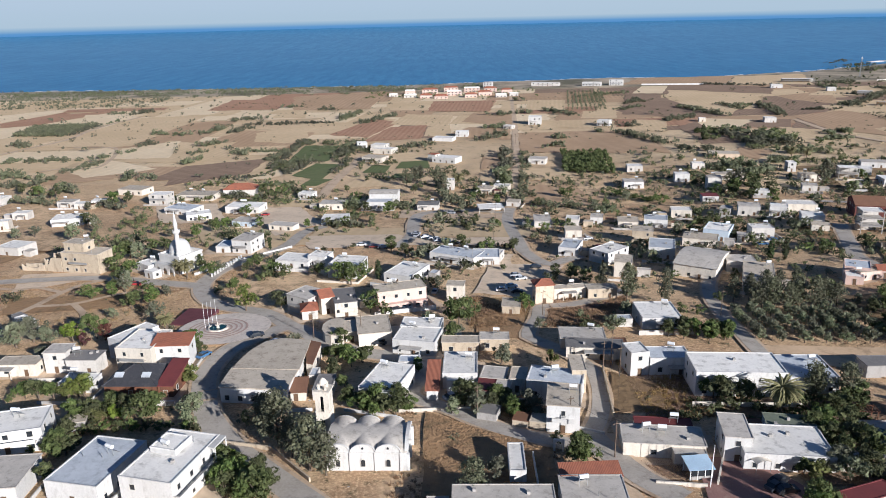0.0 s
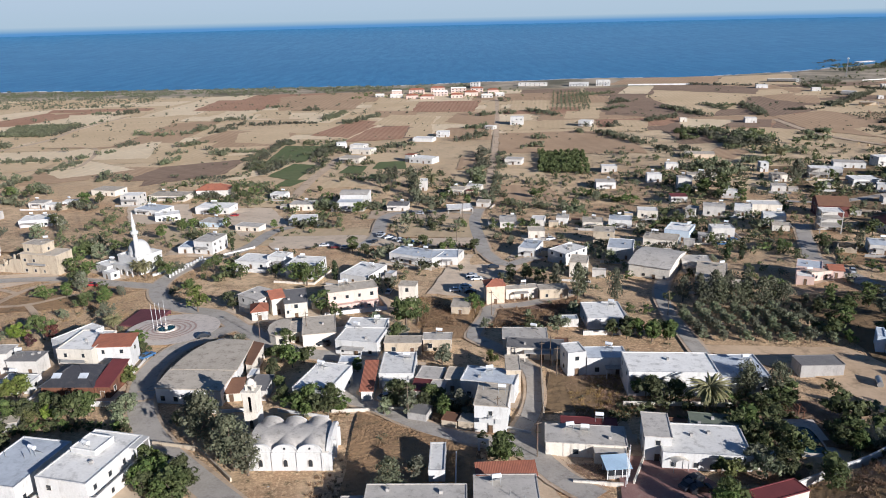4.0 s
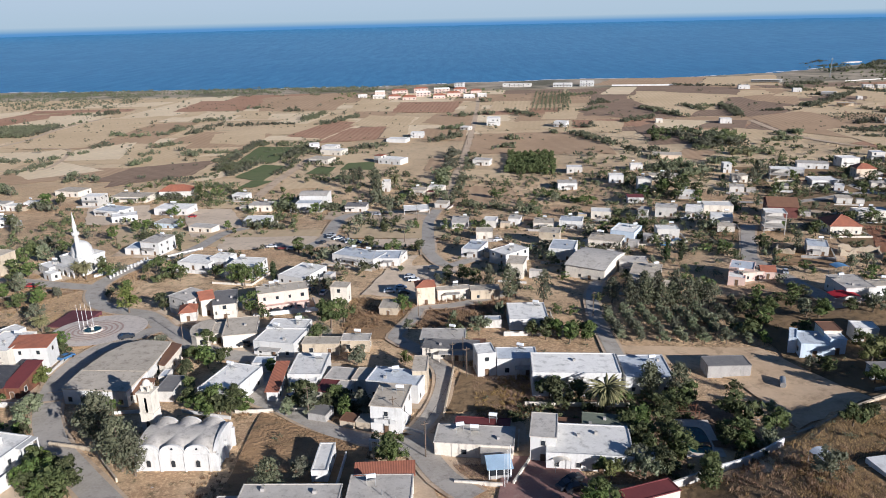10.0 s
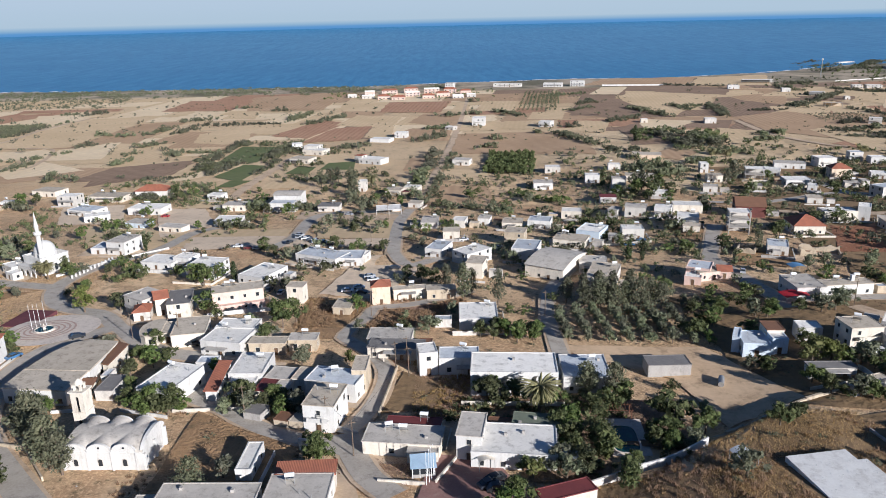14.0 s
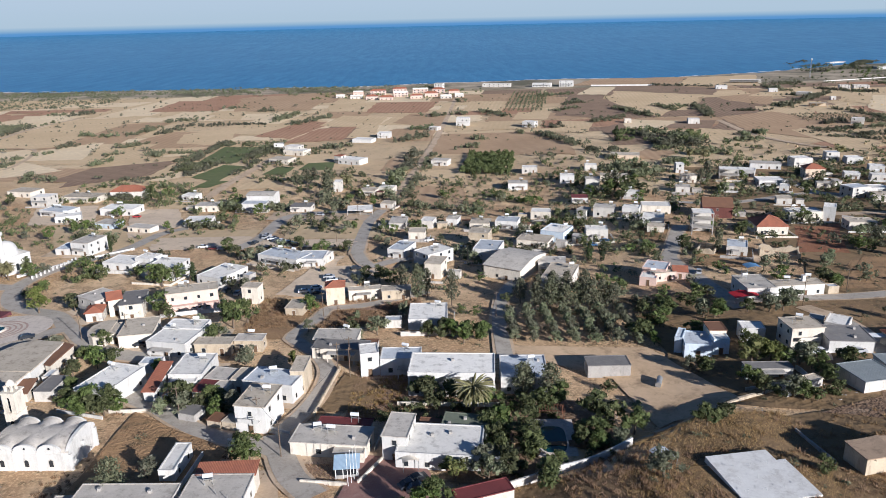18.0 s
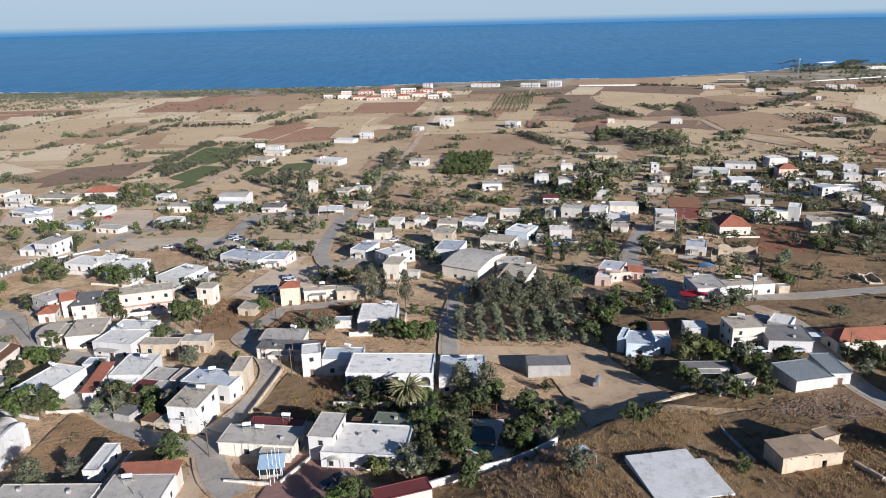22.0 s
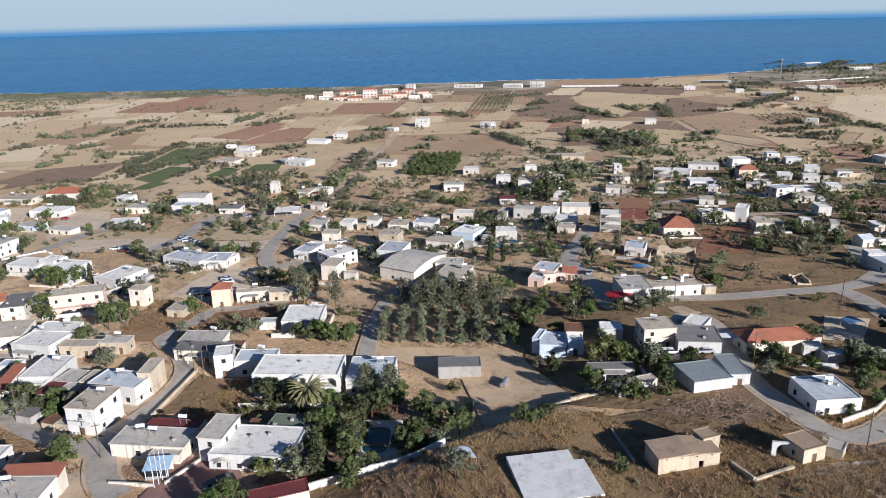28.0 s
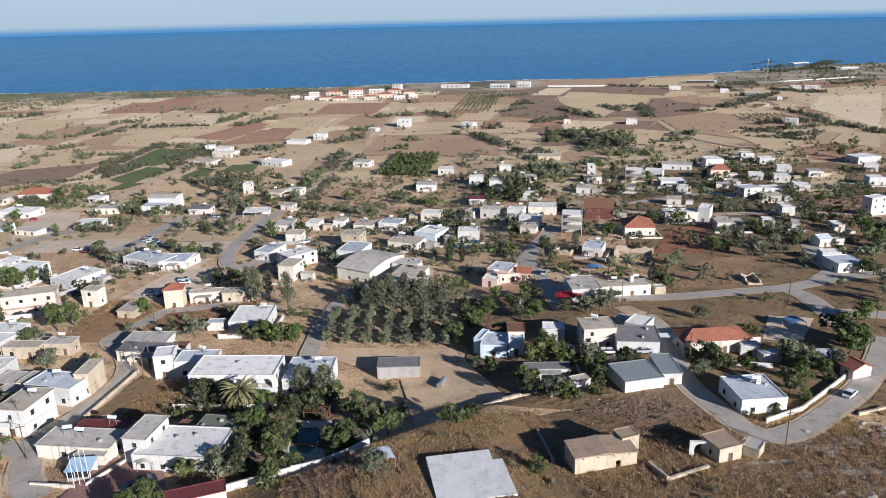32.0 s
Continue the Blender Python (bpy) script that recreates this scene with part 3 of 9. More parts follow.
def arch_wall(b, x0, x1, y, z0, z1, n, clear, spring, thick=0.35, m=0):
    """A wall with n round-arched openings."""
    bay = (x1 - x0) / n
    for k in range(n):
        c = x0 + bay * (k + 0.5)
        r = clear / 2
        arc = [(c - r, z0)] + [(c - r * math.cos(math.pi * i / 8), spring + r * math.sin(math.pi * i / 8)) for i in range(9)] + [(c + r, z0)]
        l, rr = x0 + bay * k, x0 + bay * (k + 1)
        for s, yy in ((1, y), (-1, y + thick)):
            fs = [[(l, z0), (c - r, z0), (c - r, spring), (l, spring)], [(c + r, z0), (rr, z0), (rr, spring), (c + r, spring)],
                  [(l, spring), (c - r, spring), (c - r, z1), (l, z1)], [(c + r, spring), (rr, spring), (rr, z1), (c + r, z1)]]
            fs += [[arc[i], arc[i + 1], (arc[i + 1][0], z1), (arc[i][0], z1)] for i in range(1, 9)]
            for f in fs:
                b.face([(px, yy, pz) for px, pz in f][::s], m)
        for i in range(10):
            b.face([(arc[i][0], y, arc[i][1]), (arc[i][0], y + thick, arc[i][1]), (arc[i + 1][0], y + thick, arc[i + 1][1]), (arc[i + 1][0], y, arc[i + 1][1])], m)
    b.face([(x0, y, z1), (x1, y, z1), (x1, y + thick, z1), (x0, y + thick, z1)], m)
    for e in (x0, x1):
        b.face([(e, y, z0), (e, y + thick, z0), (e, y + thick, z1), (e, y, z1)], m)


_hs = Build()
_hs.v = [(-0.8, 0.46, 0), (-0.72, 0.46, 0), (-0.72, 0.46, 1.54), (0.72, 0.46, 1.54), (0.72, 0.46, 0), (0.8, 0.46, 0), (0.8, 0.46, 1.62), (-0.8, 0.46, 1.62)]
_hs.v += [(x, y + 0.08, z) for x, y, z in _hs.v]
_hs.f = [(0, 1, 2, 7), (7, 2, 3, 6), (3, 4, 5, 6), (15, 10, 9, 8), (14, 11, 10, 15), (14, 13, 12, 11)] + [(k, (k + 1) % 8, 8 + (k + 1) % 8, 8 + k) for k in range(8)]
_hs.m = [0] * 14
HEAT_STAND = _hs.mesh("stand", [METAL])
_hs = Build()
_hs.rod((-0.85, 0.5, 2.0), (0.85, 0.5, 2.0), 0.40, n=14)
HEAT_TANK = _hs.mesh("tank", [TANK], False)
_hs = Build()
_hs.face([(-0.95, -0.95, 0.12), (0.95, -0.95, 0.12), (0.95, 0.3, 1.12), (-0.95, 0.3, 1.12)], 0)
_hs.face([(-0.95, -0.95, 0.04), (0.95, -0.95, 0.04), (0.95, 0.3, 1.04), (-0.95, 0.3, 1.04)][::-1], 1)
for _q in (((-0.95, -0.95, 0.12), (0.95, -0.95, 0.12)), ((0.95, -0.95, 0.12), (0.95, 0.3, 1.12)), ((0.95, 0.3, 1.12), (-0.95, 0.3, 1.12)), ((-0.95, 0.3, 1.12), (-0.95, -0.95, 0.12))):
    _hs.face([_q[0], (_q[0][0], _q[0][1], _q[0][2] - 0.08), (_q[1][0], _q[1][1], _q[1][2] - 0.08), _q[1]], 1)
HEAT_PANEL = _hs.mesh("collector", [PANEL, METAL])


def water_heater(x, y, z, rot):
    r = root("water_heater", x, y, z, rot, "white water tank and dark solar collector on a flat roof", "water heater", "rooftop water heaters")
    place("stand", HEAT_STAND, r)
    place("tank", HEAT_TANK, r, label="white cylindrical tank")
    place("collector", HEAT_PANEL, r, label="dark glazed solar collector")
    return r


WALL_WORD = {"white": "whitewashed", "pale": "pale grey rendered", "cream": "cream rendered", "amber": "warm ochre rendered", "stone": "old sandstone", "pink": "pinkish rendered",
             "blue": "light-blue painted", "grey": "bare concrete-block", "brown": "dark red-brown", "timber": "dark timber-clad"}
ROOF_WORD = {"w": "a white flat roof", "g": "a grey concrete flat roof", "t": "a tan screeded flat roof", "b": "a pale blue-grey coated roof", "d": "a dark felted roof", "char": "a charcoal slate roof",
             "earth": "a flat earth roof", "green": "a dull green felt roof", "brown": "a brown sheet roof", "maroon": "a maroon sheet roof", "s": "a slate-grey corrugated sheet roof", "red": "a red clay tile roof", "none": "an open top"}


HOUSES = []


def house(x, y, w, d, h, rot, wall, top, st=1, kind="flat", win=None, tank=0, chim=0, piers=0, arcade=0, arches=0, door=1, balcony=0, skyl=0):
    """A village building: front towards -y of its own axes."""
    rnd = random.Random(int(abs(x * 31 + y * 17) * 10))
    ruin = top == "none"
    nm = "ruin" if ruin else ("shed" if win == 0 and h < 3.7 else "house")
    word = "%s %s with %s" % (WALL_WORD[wall], {1: "one-storey " + nm, 2: "two-storey house", 3: "three-storey block", 4: "four-storey block"}[st] if not ruin else "roofless ruin", ROOF_WORD[top])
    r = root(nm, x, y, None, rot, word, nm, "village houses" if nm == "house" else "")
    c, s = math.cos(radians(rot)), math.sin(radians(rot))
    keep_clear("house", x, y, math.hypot(w, d) / 2 + 2, (x, y, c, s, w / 2, d / 2))
    W, D = w / 2, d / 2
    HOUSES.append((x, y, w, d, rot, h, wall, top, win, st))
    near = y < 330
    wm, rm = MAT[wall], ROOF[top]
    lowz = -1.6
    flat = kind == "flat"
    body = Build()
    if ruin:
        t = 0.5
        for k, (ax, ay, bx, by) in enumerate(((-W, -D, W, -D), (W - t, -D + t, W - t, D - t), (W, D - t, -W, D - t), (-W, D - t, -W, -D + t))):
            L = math.hypot(bx - ax, by - ay)
            n = max(3, int(L / 0.9))
            tx, ty = (0, t) if k in (0, 2) else (t, 0)
            side = Build()
            zt = h * rnd.uniform(0.5, 1.0)
            for i in range(n + 1):
                u = i / n
                px, py = ax + (bx - ax) * u, ay + (by - ay) * u
                if rnd.random() < 0.45:
                    zt = h * rnd.uniform(0.4, 1.0)
                side.v += [(px, py, lowz), (px, py, zt), (px + tx, py + ty, zt), (px + tx, py + ty, lowz)]
            for i in range(n):
                for q in range(4):
                    side.f.append((4 * i + q, 4 * i + (q + 1) % 4, 4 * i + 4 + (q + 1) % 4, 4 * i + 4 + q))
            side.f += [(3, 2, 1, 0), (4 * n, 4 * n + 1, 4 * n + 2, 4 * n + 3)]
            side.m = [0] * len(side.f)
            part("wall", side, wm, r)
        fl = Build().box(-W + t, W - t, -D + t, D - t, lowz, 0.3)
        part("rubble_floor", fl, ROOF["earth"], r, "fallen rubble and earth floor")
        return r
    ph = 0.24 if top in ("w", "b") else 0.14
    wt = h - ph if flat else h
    if piers:
        n = max(2, int(w / 4.5) + 1)
        for i in range(n):
            px = -W + 0.2 + (w - 0.4) * i / (n - 1)
            for py in (-D + 0.2, D - 0.2):
                place("post", Build().box(px - 0.16, px + 0.16, py - 0.16, py + 0.16, lowz, wt).mesh("post", CONCRETE), r)
        if st > 1 or h > 5:
            for k in range(1, max(2, st)):
                part("floor_slab", Build().box(-W, W, -D, D, k * h / max(2, st) - 0.15, k * h / max(2, st) + 0.1), CONCRETE, r)
        part("back_wall", Build().box(-W + 0.4, W - 0.4, D - 0.7, D - 0.45, lowz, wt - 0.05), wm, r)
    else:
        if arches:
            body.box(-W, W, -D + 2.4, D, lowz, wt)
            body.box(-W, W, -D, -D + 2.4, lowz, h * 0.48)
            arch_wall(body, -W, W, -D, h * 0.48, wt, 6, w / 6 * 0.74, wt - w / 6 * 0.37 - 0.75, 0.3)
            for e in (-W, W - 0.25):
                body.box(e, e + 0.25, -D + 0.3, -D + 2.4, h * 0.48, wt)
        else:
            body.box(-W, W, -D, D, lowz, wt)
        if kind in ("gable", "barrel"):
            rise = min(d, 12) * 0.22 if kind == "gable" else d * 0.075
            for e in (-1, 1):
                pts = [(e * (W - 0.002), -D, wt), (e * (W - 0.002), D, wt)]
                if kind == "gable":
                    pts.append((e * (W - 0.002), 0, wt + rise - 0.12))
                else:
                    pts += [(e * (W - 0.002), D - 2 * D * i / 10, wt + math.sin(math.pi * i / 10) * rise - 0.12) for i in range(1, 10)]
                body.face(pts[::e])
        if kind == "mono":
            rise = d * 0.17
            for e in (-1, 1):
                body.face([(e * (W - 0.002), -D, wt), (e * (W - 0.002), D, wt), (e * (W - 0.002), D, wt + rise - 0.1)][::e])
            body.face([(-W, D - 0.002, wt), (W, D - 0.002, wt), (W, D - 0.002, wt + rise - 0.1), (-W, D - 0.002, wt + rise - 0.1)][::-1])
        part("wall", body, wm, r)
    if flat:
        if ph > 0.2:
            t = 0.22
            part("roof", Build().box(-W + t, W - t, -D + t, D - t, wt - 0.05, wt + 0.06), rm, r)
            p = rim(W + 0.03, D + 0.03, t + 0.03, wt - 0.02, h)
            part("parapet", p, wm, r)
        else:
            o = 0.22 if win != 0 else 0.1
            b = rim(W + o, D + o, 0.2, wt, h + 0.04, h - 0.06)
            part("roof", b, rm, r)
    else:
        part("roof", roof_pitched(kind, w, d, h), rm if kind != "barrel" else ROOF["b"] if top == "b" else ROOF["g"], r)
    if win != 0 and not piers:
        storey = h / st if st > 1 else 3.2
        sides = [(0, w, D), (math.pi / 2, d, W), (-math.pi / 2, d, W), (math.pi, w, D)]
        for k, (turn, L, off) in enumerate(sides):
            n = int(L / 3.6) if near else int(L / 4.0)
            if k == 3:
                n = min(n, 2)
            n = min(n, 6)
            for sidx in range(st):
                for i in range(n):
                    u = -L / 2 + L * (i + 0.5) / n
                    zc = sidx * storey + min(1.0, storey - 1.7)
                    if zc + 1.3 > wt - 0.15:
                        zc = wt - 1.5
                    px, py = u, -off
                    lx, ly = px * math.cos(turn) - py * math.sin(turn), px * math.sin(turn) + py * math.cos(turn)
                    if sidx == 0 and k == 0 and i == n // 2 and door:
                        place("door", DOOR_MESH, r, (lx, ly, 0.0), turn)
                        continue
                    if rnd.random() < 0.34 or (arches and k == 0 and sidx == 1):
                        continue
                    ws = 0.68 + 0.32 * rnd.random()
                    if near:
                        o = place("window", WIN_FRAME, r, (lx, ly, zc), turn, scale=(ws, 1, 0.85 if ws < 0.95 else 1))
                        place("pane", WIN_PANE, o)
                    else:
                        place("window", WIN_FAR, r, (lx, ly, zc), turn, scale=(ws * 1.2, 1, 1.08))
    if arcade:
        b = Build()
        hh = h * 0.42
        arch_wall(b, -W, W, -D - 1.7, lowz, hh, 7, w / 7 * 0.68, hh - w / 7 * 0.34 - 0.45)
        b.box(-W, W, -D - 1.72, -D, hh, hh + 0.16)
        part("arcade", b, wm, r, "round-arched ground-floor veranda")
    if st == 1 and kind == "flat" and win is None and not piers and w > 7 and not arches and not arcade and rnd.random() < 0.45 and wall != "stone":
        pw, px = w * rnd.uniform(0.3, 0.55), rnd.uniform(-0.2, 0.2) * w
        pz = min(wt - 0.35, 2.7)
        part("porch_roof", Build().box(px - pw / 2, px + pw / 2, -D - 2.2, -D - 0.002, pz, pz + 0.16), CONCRETE, r)
        for e in (-1, 1):
            part("porch_post", Build().box(px + e * (pw / 2 - 0.2) - 0.12, px + e * (pw / 2 - 0.2) + 0.12, -D - 2.1, -D - 1.86, lowz, pz), wm, r)
    if flat and y < 300 and win != 0 and w > 6 and d > 5:
        top_z = wt + 0.06 if ph > 0.2 else h - 0.06
        for k in range(rnd.choice((1, 1, 2))):
            lx, ly = W * rnd.uniform(-0.7, 0.7), D * rnd.uniform(-0.6, 0.6)
            if rnd.random() < 0.5:
                part("roof_vent", Build().box(lx - 0.3, lx + 0.3, ly - 0.3, ly + 0.3, top_z - 0.02, top_z + 0.55), CONCRETE, r)
            else:
                part("roof_pipe", Build().rod((lx, ly, top_z - 0.02), (lx, ly, top_z + 1.1), 0.07), METAL, r)
    if balcony:
        z = h / 2 - 0.15
        part("balcony", Build().box(W + 0.002, W + 1.5, -D, D * 0.8, z, z + 0.18).box(W + 1.38, W + 1.5, -D, D * 0.8, z + 0.18, z + 1.0).box(W + 0.002, W + 1.38, -D, -D + 0.12, z + 0.18, z + 1.0), wm, r)
        part("upper_loggia", Build().box(W + 0.002, W + 1.5, D * 0.45, D, h - 0.35, h - 0.1), wm, r)
        for py in (D * 0.5, D - 0.15):
            part("loggia_post", Build().box(W + 1.25, W + 1.45, py - 0.1, py + 0.1, lowz, h - 0.35), wm, r)
    elif flat and st >= 2 and not arcade and not arches and not piers and win is None and w > 6:
        z = h / st - 0.1
        bw = W * rnd.uniform(0.5, 0.9)
        part("balcony", Build().box(-bw, bw, -D - 1.3, -D - 0.002, z, z + 0.15), wm, r)
        part("balcony_rail", Build().box(-bw, bw, -D - 1.3, -D - 1.22, z + 0.15, z + 1.0), METAL if rnd.random() < 0.5 else wm, r)
    for k in range(skyl):
        rise = min(w, d) * 0.26 + 0.05
        run = D + 0.4
        o = part("skylight", Build().box(-1.1, 1.1, -0.8, 0.8, 0.02, 0.12), ROOF["b"], r, "pale blue roof light")
        o.location = (W * (0.5 if k else -0.55), -run * 0.5, h - 0.05 + rise * 0.5 + 0.02)
        o.rotation_euler = (math.atan2(rise, run), 0, 0)
    if chim:
        part("chimney", Build().box(W * 0.35 - 0.5, W * 0.35 + 0.5, D * 0.3 - 0.5, D * 0.3 + 0.5, h - 0.2, h + 1.7).box(W * 0.35 - 0.6, W * 0.35 + 0.6, D * 0.3 - 0.6, D * 0.3 + 0.6, h + 1.7, h + 1.85), wm, r)
    if flat and y < 440 and w > 7 and win is None and rnd.random() < 0.42:
        tank = 1
    if tank and flat:
        for k in range(1 if w < 13 else 2):
            lx, ly = W * (rnd.random() - 0.5) * 1.2, D * (0.1 + 0.5 * rnd.random())
            water_heater(x + lx * c - ly * s, y + lx * s + ly * c, r.location.z + (wt + 0.06 if ph > 0.2 else h - 0.06), rnd.choice((150, 170, 190)))
    return r


def poly_house(name, label, h, wall, top, outline, over=0.25, glazed=0):
    """A building over any outline, counter-clockwise, with a flat roof that has a thin edge."""
    cx, cy = sum(p[0] for p in outline) / len(outline), sum(p[1] for p in outline) / len(outline)
    r = root(name, cx, cy, None, 0, label, "building")
    q = [Vector((p[0] - cx, p[1] - cy)) for p in outline]
    rad = max(p.length for p in q)
    keep_clear("house", cx, cy, rad, (cx, cy, 1, 0, rad * 0.72, rad * 0.62))
    n = len(q)
    b = Build()
    for i in range(n):
        a, c = q[i], q[(i + 1) % n]
        b.face([(a.x, a.y, -1.8), (c.x, c.y, -1.8), (c.x, c.y, h - 0.3), (a.x, a.y, h - 0.3)])
    part("wall", b, MAT[wall], r)
    b = Build()
    big = [p + p.normalized() * over for p in q]
    b.face([(p.x, p.y, h) for p in big])
    b.face([(p.x, p.y, h - 0.32) for p in big][::-1])
    for i in range(n):
        a, c = big[i], big[(i + 1) % n]
        b.face([(a.x, a.y, h - 0.32), (c.x, c.y, h - 0.32), (c.x, c.y, h), (a.x, a.y, h)])
    part("roof", b, ROOF[top], r)
    for i in range(n):
        a, c = q[i], q[(i + 1) % n]
        e = c - a
        m = int(e.length / 3.2)
        for k in range(m):
            p = a + e * ((k + 0.5) / m)
            o = place("window", WIN_FRAME, r, (p.x, p.y, 0.9), math.atan2(e.y, e.x), scale=(1.5 if glazed else 0.95, 1, 1.2 if glazed else 1))
            place("pane", WIN_PANE, o)
    return r


# ---------------------------------------------------------------- plants
def leaf_cards(rng, centres, radii, per, size, squash=1.0):
    """Small leaf quads spread over the skins of clumps: corner rows, four to a leaf."""
    c = np.repeat(np.asarray(centres, float), per, axis=0)
    r = np.repeat(np.asarray(radii, float), per)[:, None]
    n = len(c)
    size = np.repeat(np.broadcast_to(size, (len(centres),)), per)[:, None]
    d = rng.normal(size=(n, 3))
    d /= np.linalg.norm(d, axis=1)[:, None] + 1e-9
    p = d * (r * (0.55 + 0.5 * rng.random((n, 1)))) * np.array((1, 1, squash)) + c
    a = np.cross(d, rng.normal(size=(n, 3)))
    a /= np.linalg.norm(a, axis=1)[:, None] + 1e-9
    k = d + rng.normal(size=(n, 3)) * 0.55
    k /= np.linalg.norm(k, axis=1)[:, None] + 1e-9
    e = np.cross(k, a)
    s = size * (0.6 + 0.8 * rng.random((n, 1)))
    return np.stack([p + a * s * u + e * s * w for u, w in ((-1, -0.45), (1, -0.6), (0.85, 0.5), (-0.75, 0.65))], 1).reshape(-1, 3)


def quad_mesh(name, v, material, per=4):
    """A mesh of loose quads (or triangles), from corner rows."""
    n = len(v) // per
    me = bpy.data.meshes.new(name)
    me.vertices.add(len(v))
    me.vertices.foreach_set("co", np.asarray(v, np.float32).ravel())
    me.loops.add(len(v))
    me.loops.foreach_set("vertex_index", np.arange(len(v), dtype=np.int32))
    me.polygons.add(n)
    me.polygons.foreach_set("loop_start", np.arange(0, len(v), per, dtype=np.int32))
    me.polygons.foreach_set("loop_total", np.full(n, per, dtype=np.int32))
    me.materials.append(material)
    me.update(calc_edges=True)
    return me


def crown_mesh(sort, seed, cards, size):
    """A crown for a plant one metre high."""
    rng = np.random.default_rng(seed)
    cs, rs = [], []
    sq = 1.0
    if sort in ("pine",):
        n = 22
        for i in range(n):
            e = i / n
            z = 0.20 + 0.76 * e
            rad = 0.30 * math.sin(math.pi * (0.24 + 0.70 * e)) * (0.45 + 0.7 * rng.random())
            t = i * 2.4 + rng.random()
            for q in range(2):
                u = (1.0, 0.55)[q]
                cs.append((math.cos(t + q) * rad * u, math.sin(t + q) * rad * u, z + 0.02 * q + 0.03 * u))
                rs.append(0.075 + 0.045 * rng.random())
        sq = 0.75
    elif sort == "cypress":
        for i in range(12):
            z = 0.08 + 0.88 * i / 12
            cs.append((rng.normal() * 0.01, rng.normal() * 0.01, z))
            rs.append(0.125 * math.sin(math.pi * (0.16 + 0.8 * i / 12)) + 0.02)
        sq = 1.3
    else:
        wide = {"bush": 0.55, "olive": 0.46, "broad": 0.46, "lime": 0.5, "red_shrub": 0.5}.get(sort, 0.45)
        low = 0.12 if sort in ("bush", "red_shrub") else 0.32
        lean = rng.normal(size=2) * 0.05
        for i in range(26):
            t, q, e = rng.random() * 6.28, math.sqrt(rng.random()), rng.random()
            z = low + (0.9 - low) * e
            rad = wide * q * math.sin(math.pi * (0.18 + 0.74 * e)) ** 0.6 * (0.8 + 0.35 * math.sin(2 * t + seed))
            cs.append((math.cos(t) * rad + lean[0] * e, math.sin(t) * rad + lean[1] * e, z))
            rs.append(0.10 + 0.085 * rng.random())
        sq = 0.85
    rs = np.array(rs)
    core = leaf_cards(rng, cs, rs * 0.72, max(4, cards // (5 * len(cs))), rs * (0.34 if sort == "pine" else 0.48), sq)
    outer = leaf_cards(rng, cs, rs * (1.35 if sort == "pine" else 1.14), max(2, cards // len(cs)), size, sq)
    return quad_mesh("crown", np.concatenate([core, outer]), LEAF[sort])


def trunk_mesh(sort, seed):
    rng = random.Random(seed)
    b = Build()
    if sort in ("pine", "cypress"):
        b.rod((0, 0, -0.08), (0.01, 0, 0.55), 0.026, 0.016)
        b.rod((0.01, 0, 0.55), (0.0, 0.01, 0.92), 0.016, 0.004)
        for i in range(5 if sort == "pine" else 0):
            t, z = rng.random() * 6.28, 0.25 + 0.11 * i
            b.rod((0, 0, z), (math.cos(t) * 0.2, math.sin(t) * 0.2, z + 0.05), 0.009, 0.003, 4)
    else:
        top = 0.4
        b.rod((0, 0, -0.08), (0.02, 0.01, top), 0.036, 0.024)
        for i in range(4):
            t = i * 1.57 + rng.random()
            b.rod((0.02, 0.01, top - 0.06), (math.cos(t) * 0.22, math.sin(t) * 0.22, 0.68), 0.018, 0.006, 5)
    return b.mesh("trunk", BARK)


def palm_meshes():
    b = Build()
    n = 9
    for i in range(n):
        z0, z1 = -0.05 + 0.72 * i / n, -0.05 + 0.72 * (i + 1) / n
        b.rod((0, 0, z0), (0, 0, z1), 0.034, 0.028, 7)
    tr = b.mesh("trunk", BARK)
    v, f = [], []
    rng = random.Random(4)
    for i in range(110):
        t, lift = rng.random() * 6.28, rng.random()
        up0 = 1.15 - 1.5 * lift
        L = 0.41 + 0.07 * rng.random()
        px, pz = 0.0, 0.68
        prev = None
        for k in range(7):
            u = k / 6
            ang = up0 - 1.5 * u * (0.7 + 0.5 * lift)
            if k:
                px += math.cos(ang) * L / 6
                pz += math.sin(ang) * L / 6
            wd = 0.027 * math.sin(math.pi * (0.12 + 0.86 * u)) + 0.004
            sx, sy = -math.sin(t), math.cos(t)
            cx, cy = math.cos(t) * px, math.sin(t) * px
            cur = ((cx, cy, pz), (cx + sx * wd, cy + sy * wd, pz - wd * 0.8), (cx - sx * wd, cy - sy * wd, pz - wd * 0.8))
            if prev:
                for side in (1, 2):
                    n0 = len(v)
                    gap = 0.72
                    v += [prev[0], tuple(prev[side][j] * gap + prev[0][j] * (1 - gap) for j in range(3)), cur[side], cur[0]]
                    f.append((n0, n0 + 1, n0 + 2, n0 + 3))
            prev = cur
    me = bpy.data.meshes.new("crown")
    me.from_pydata(v, [], f)
    me.materials.append(LEAF["palm"])
    return tr, me


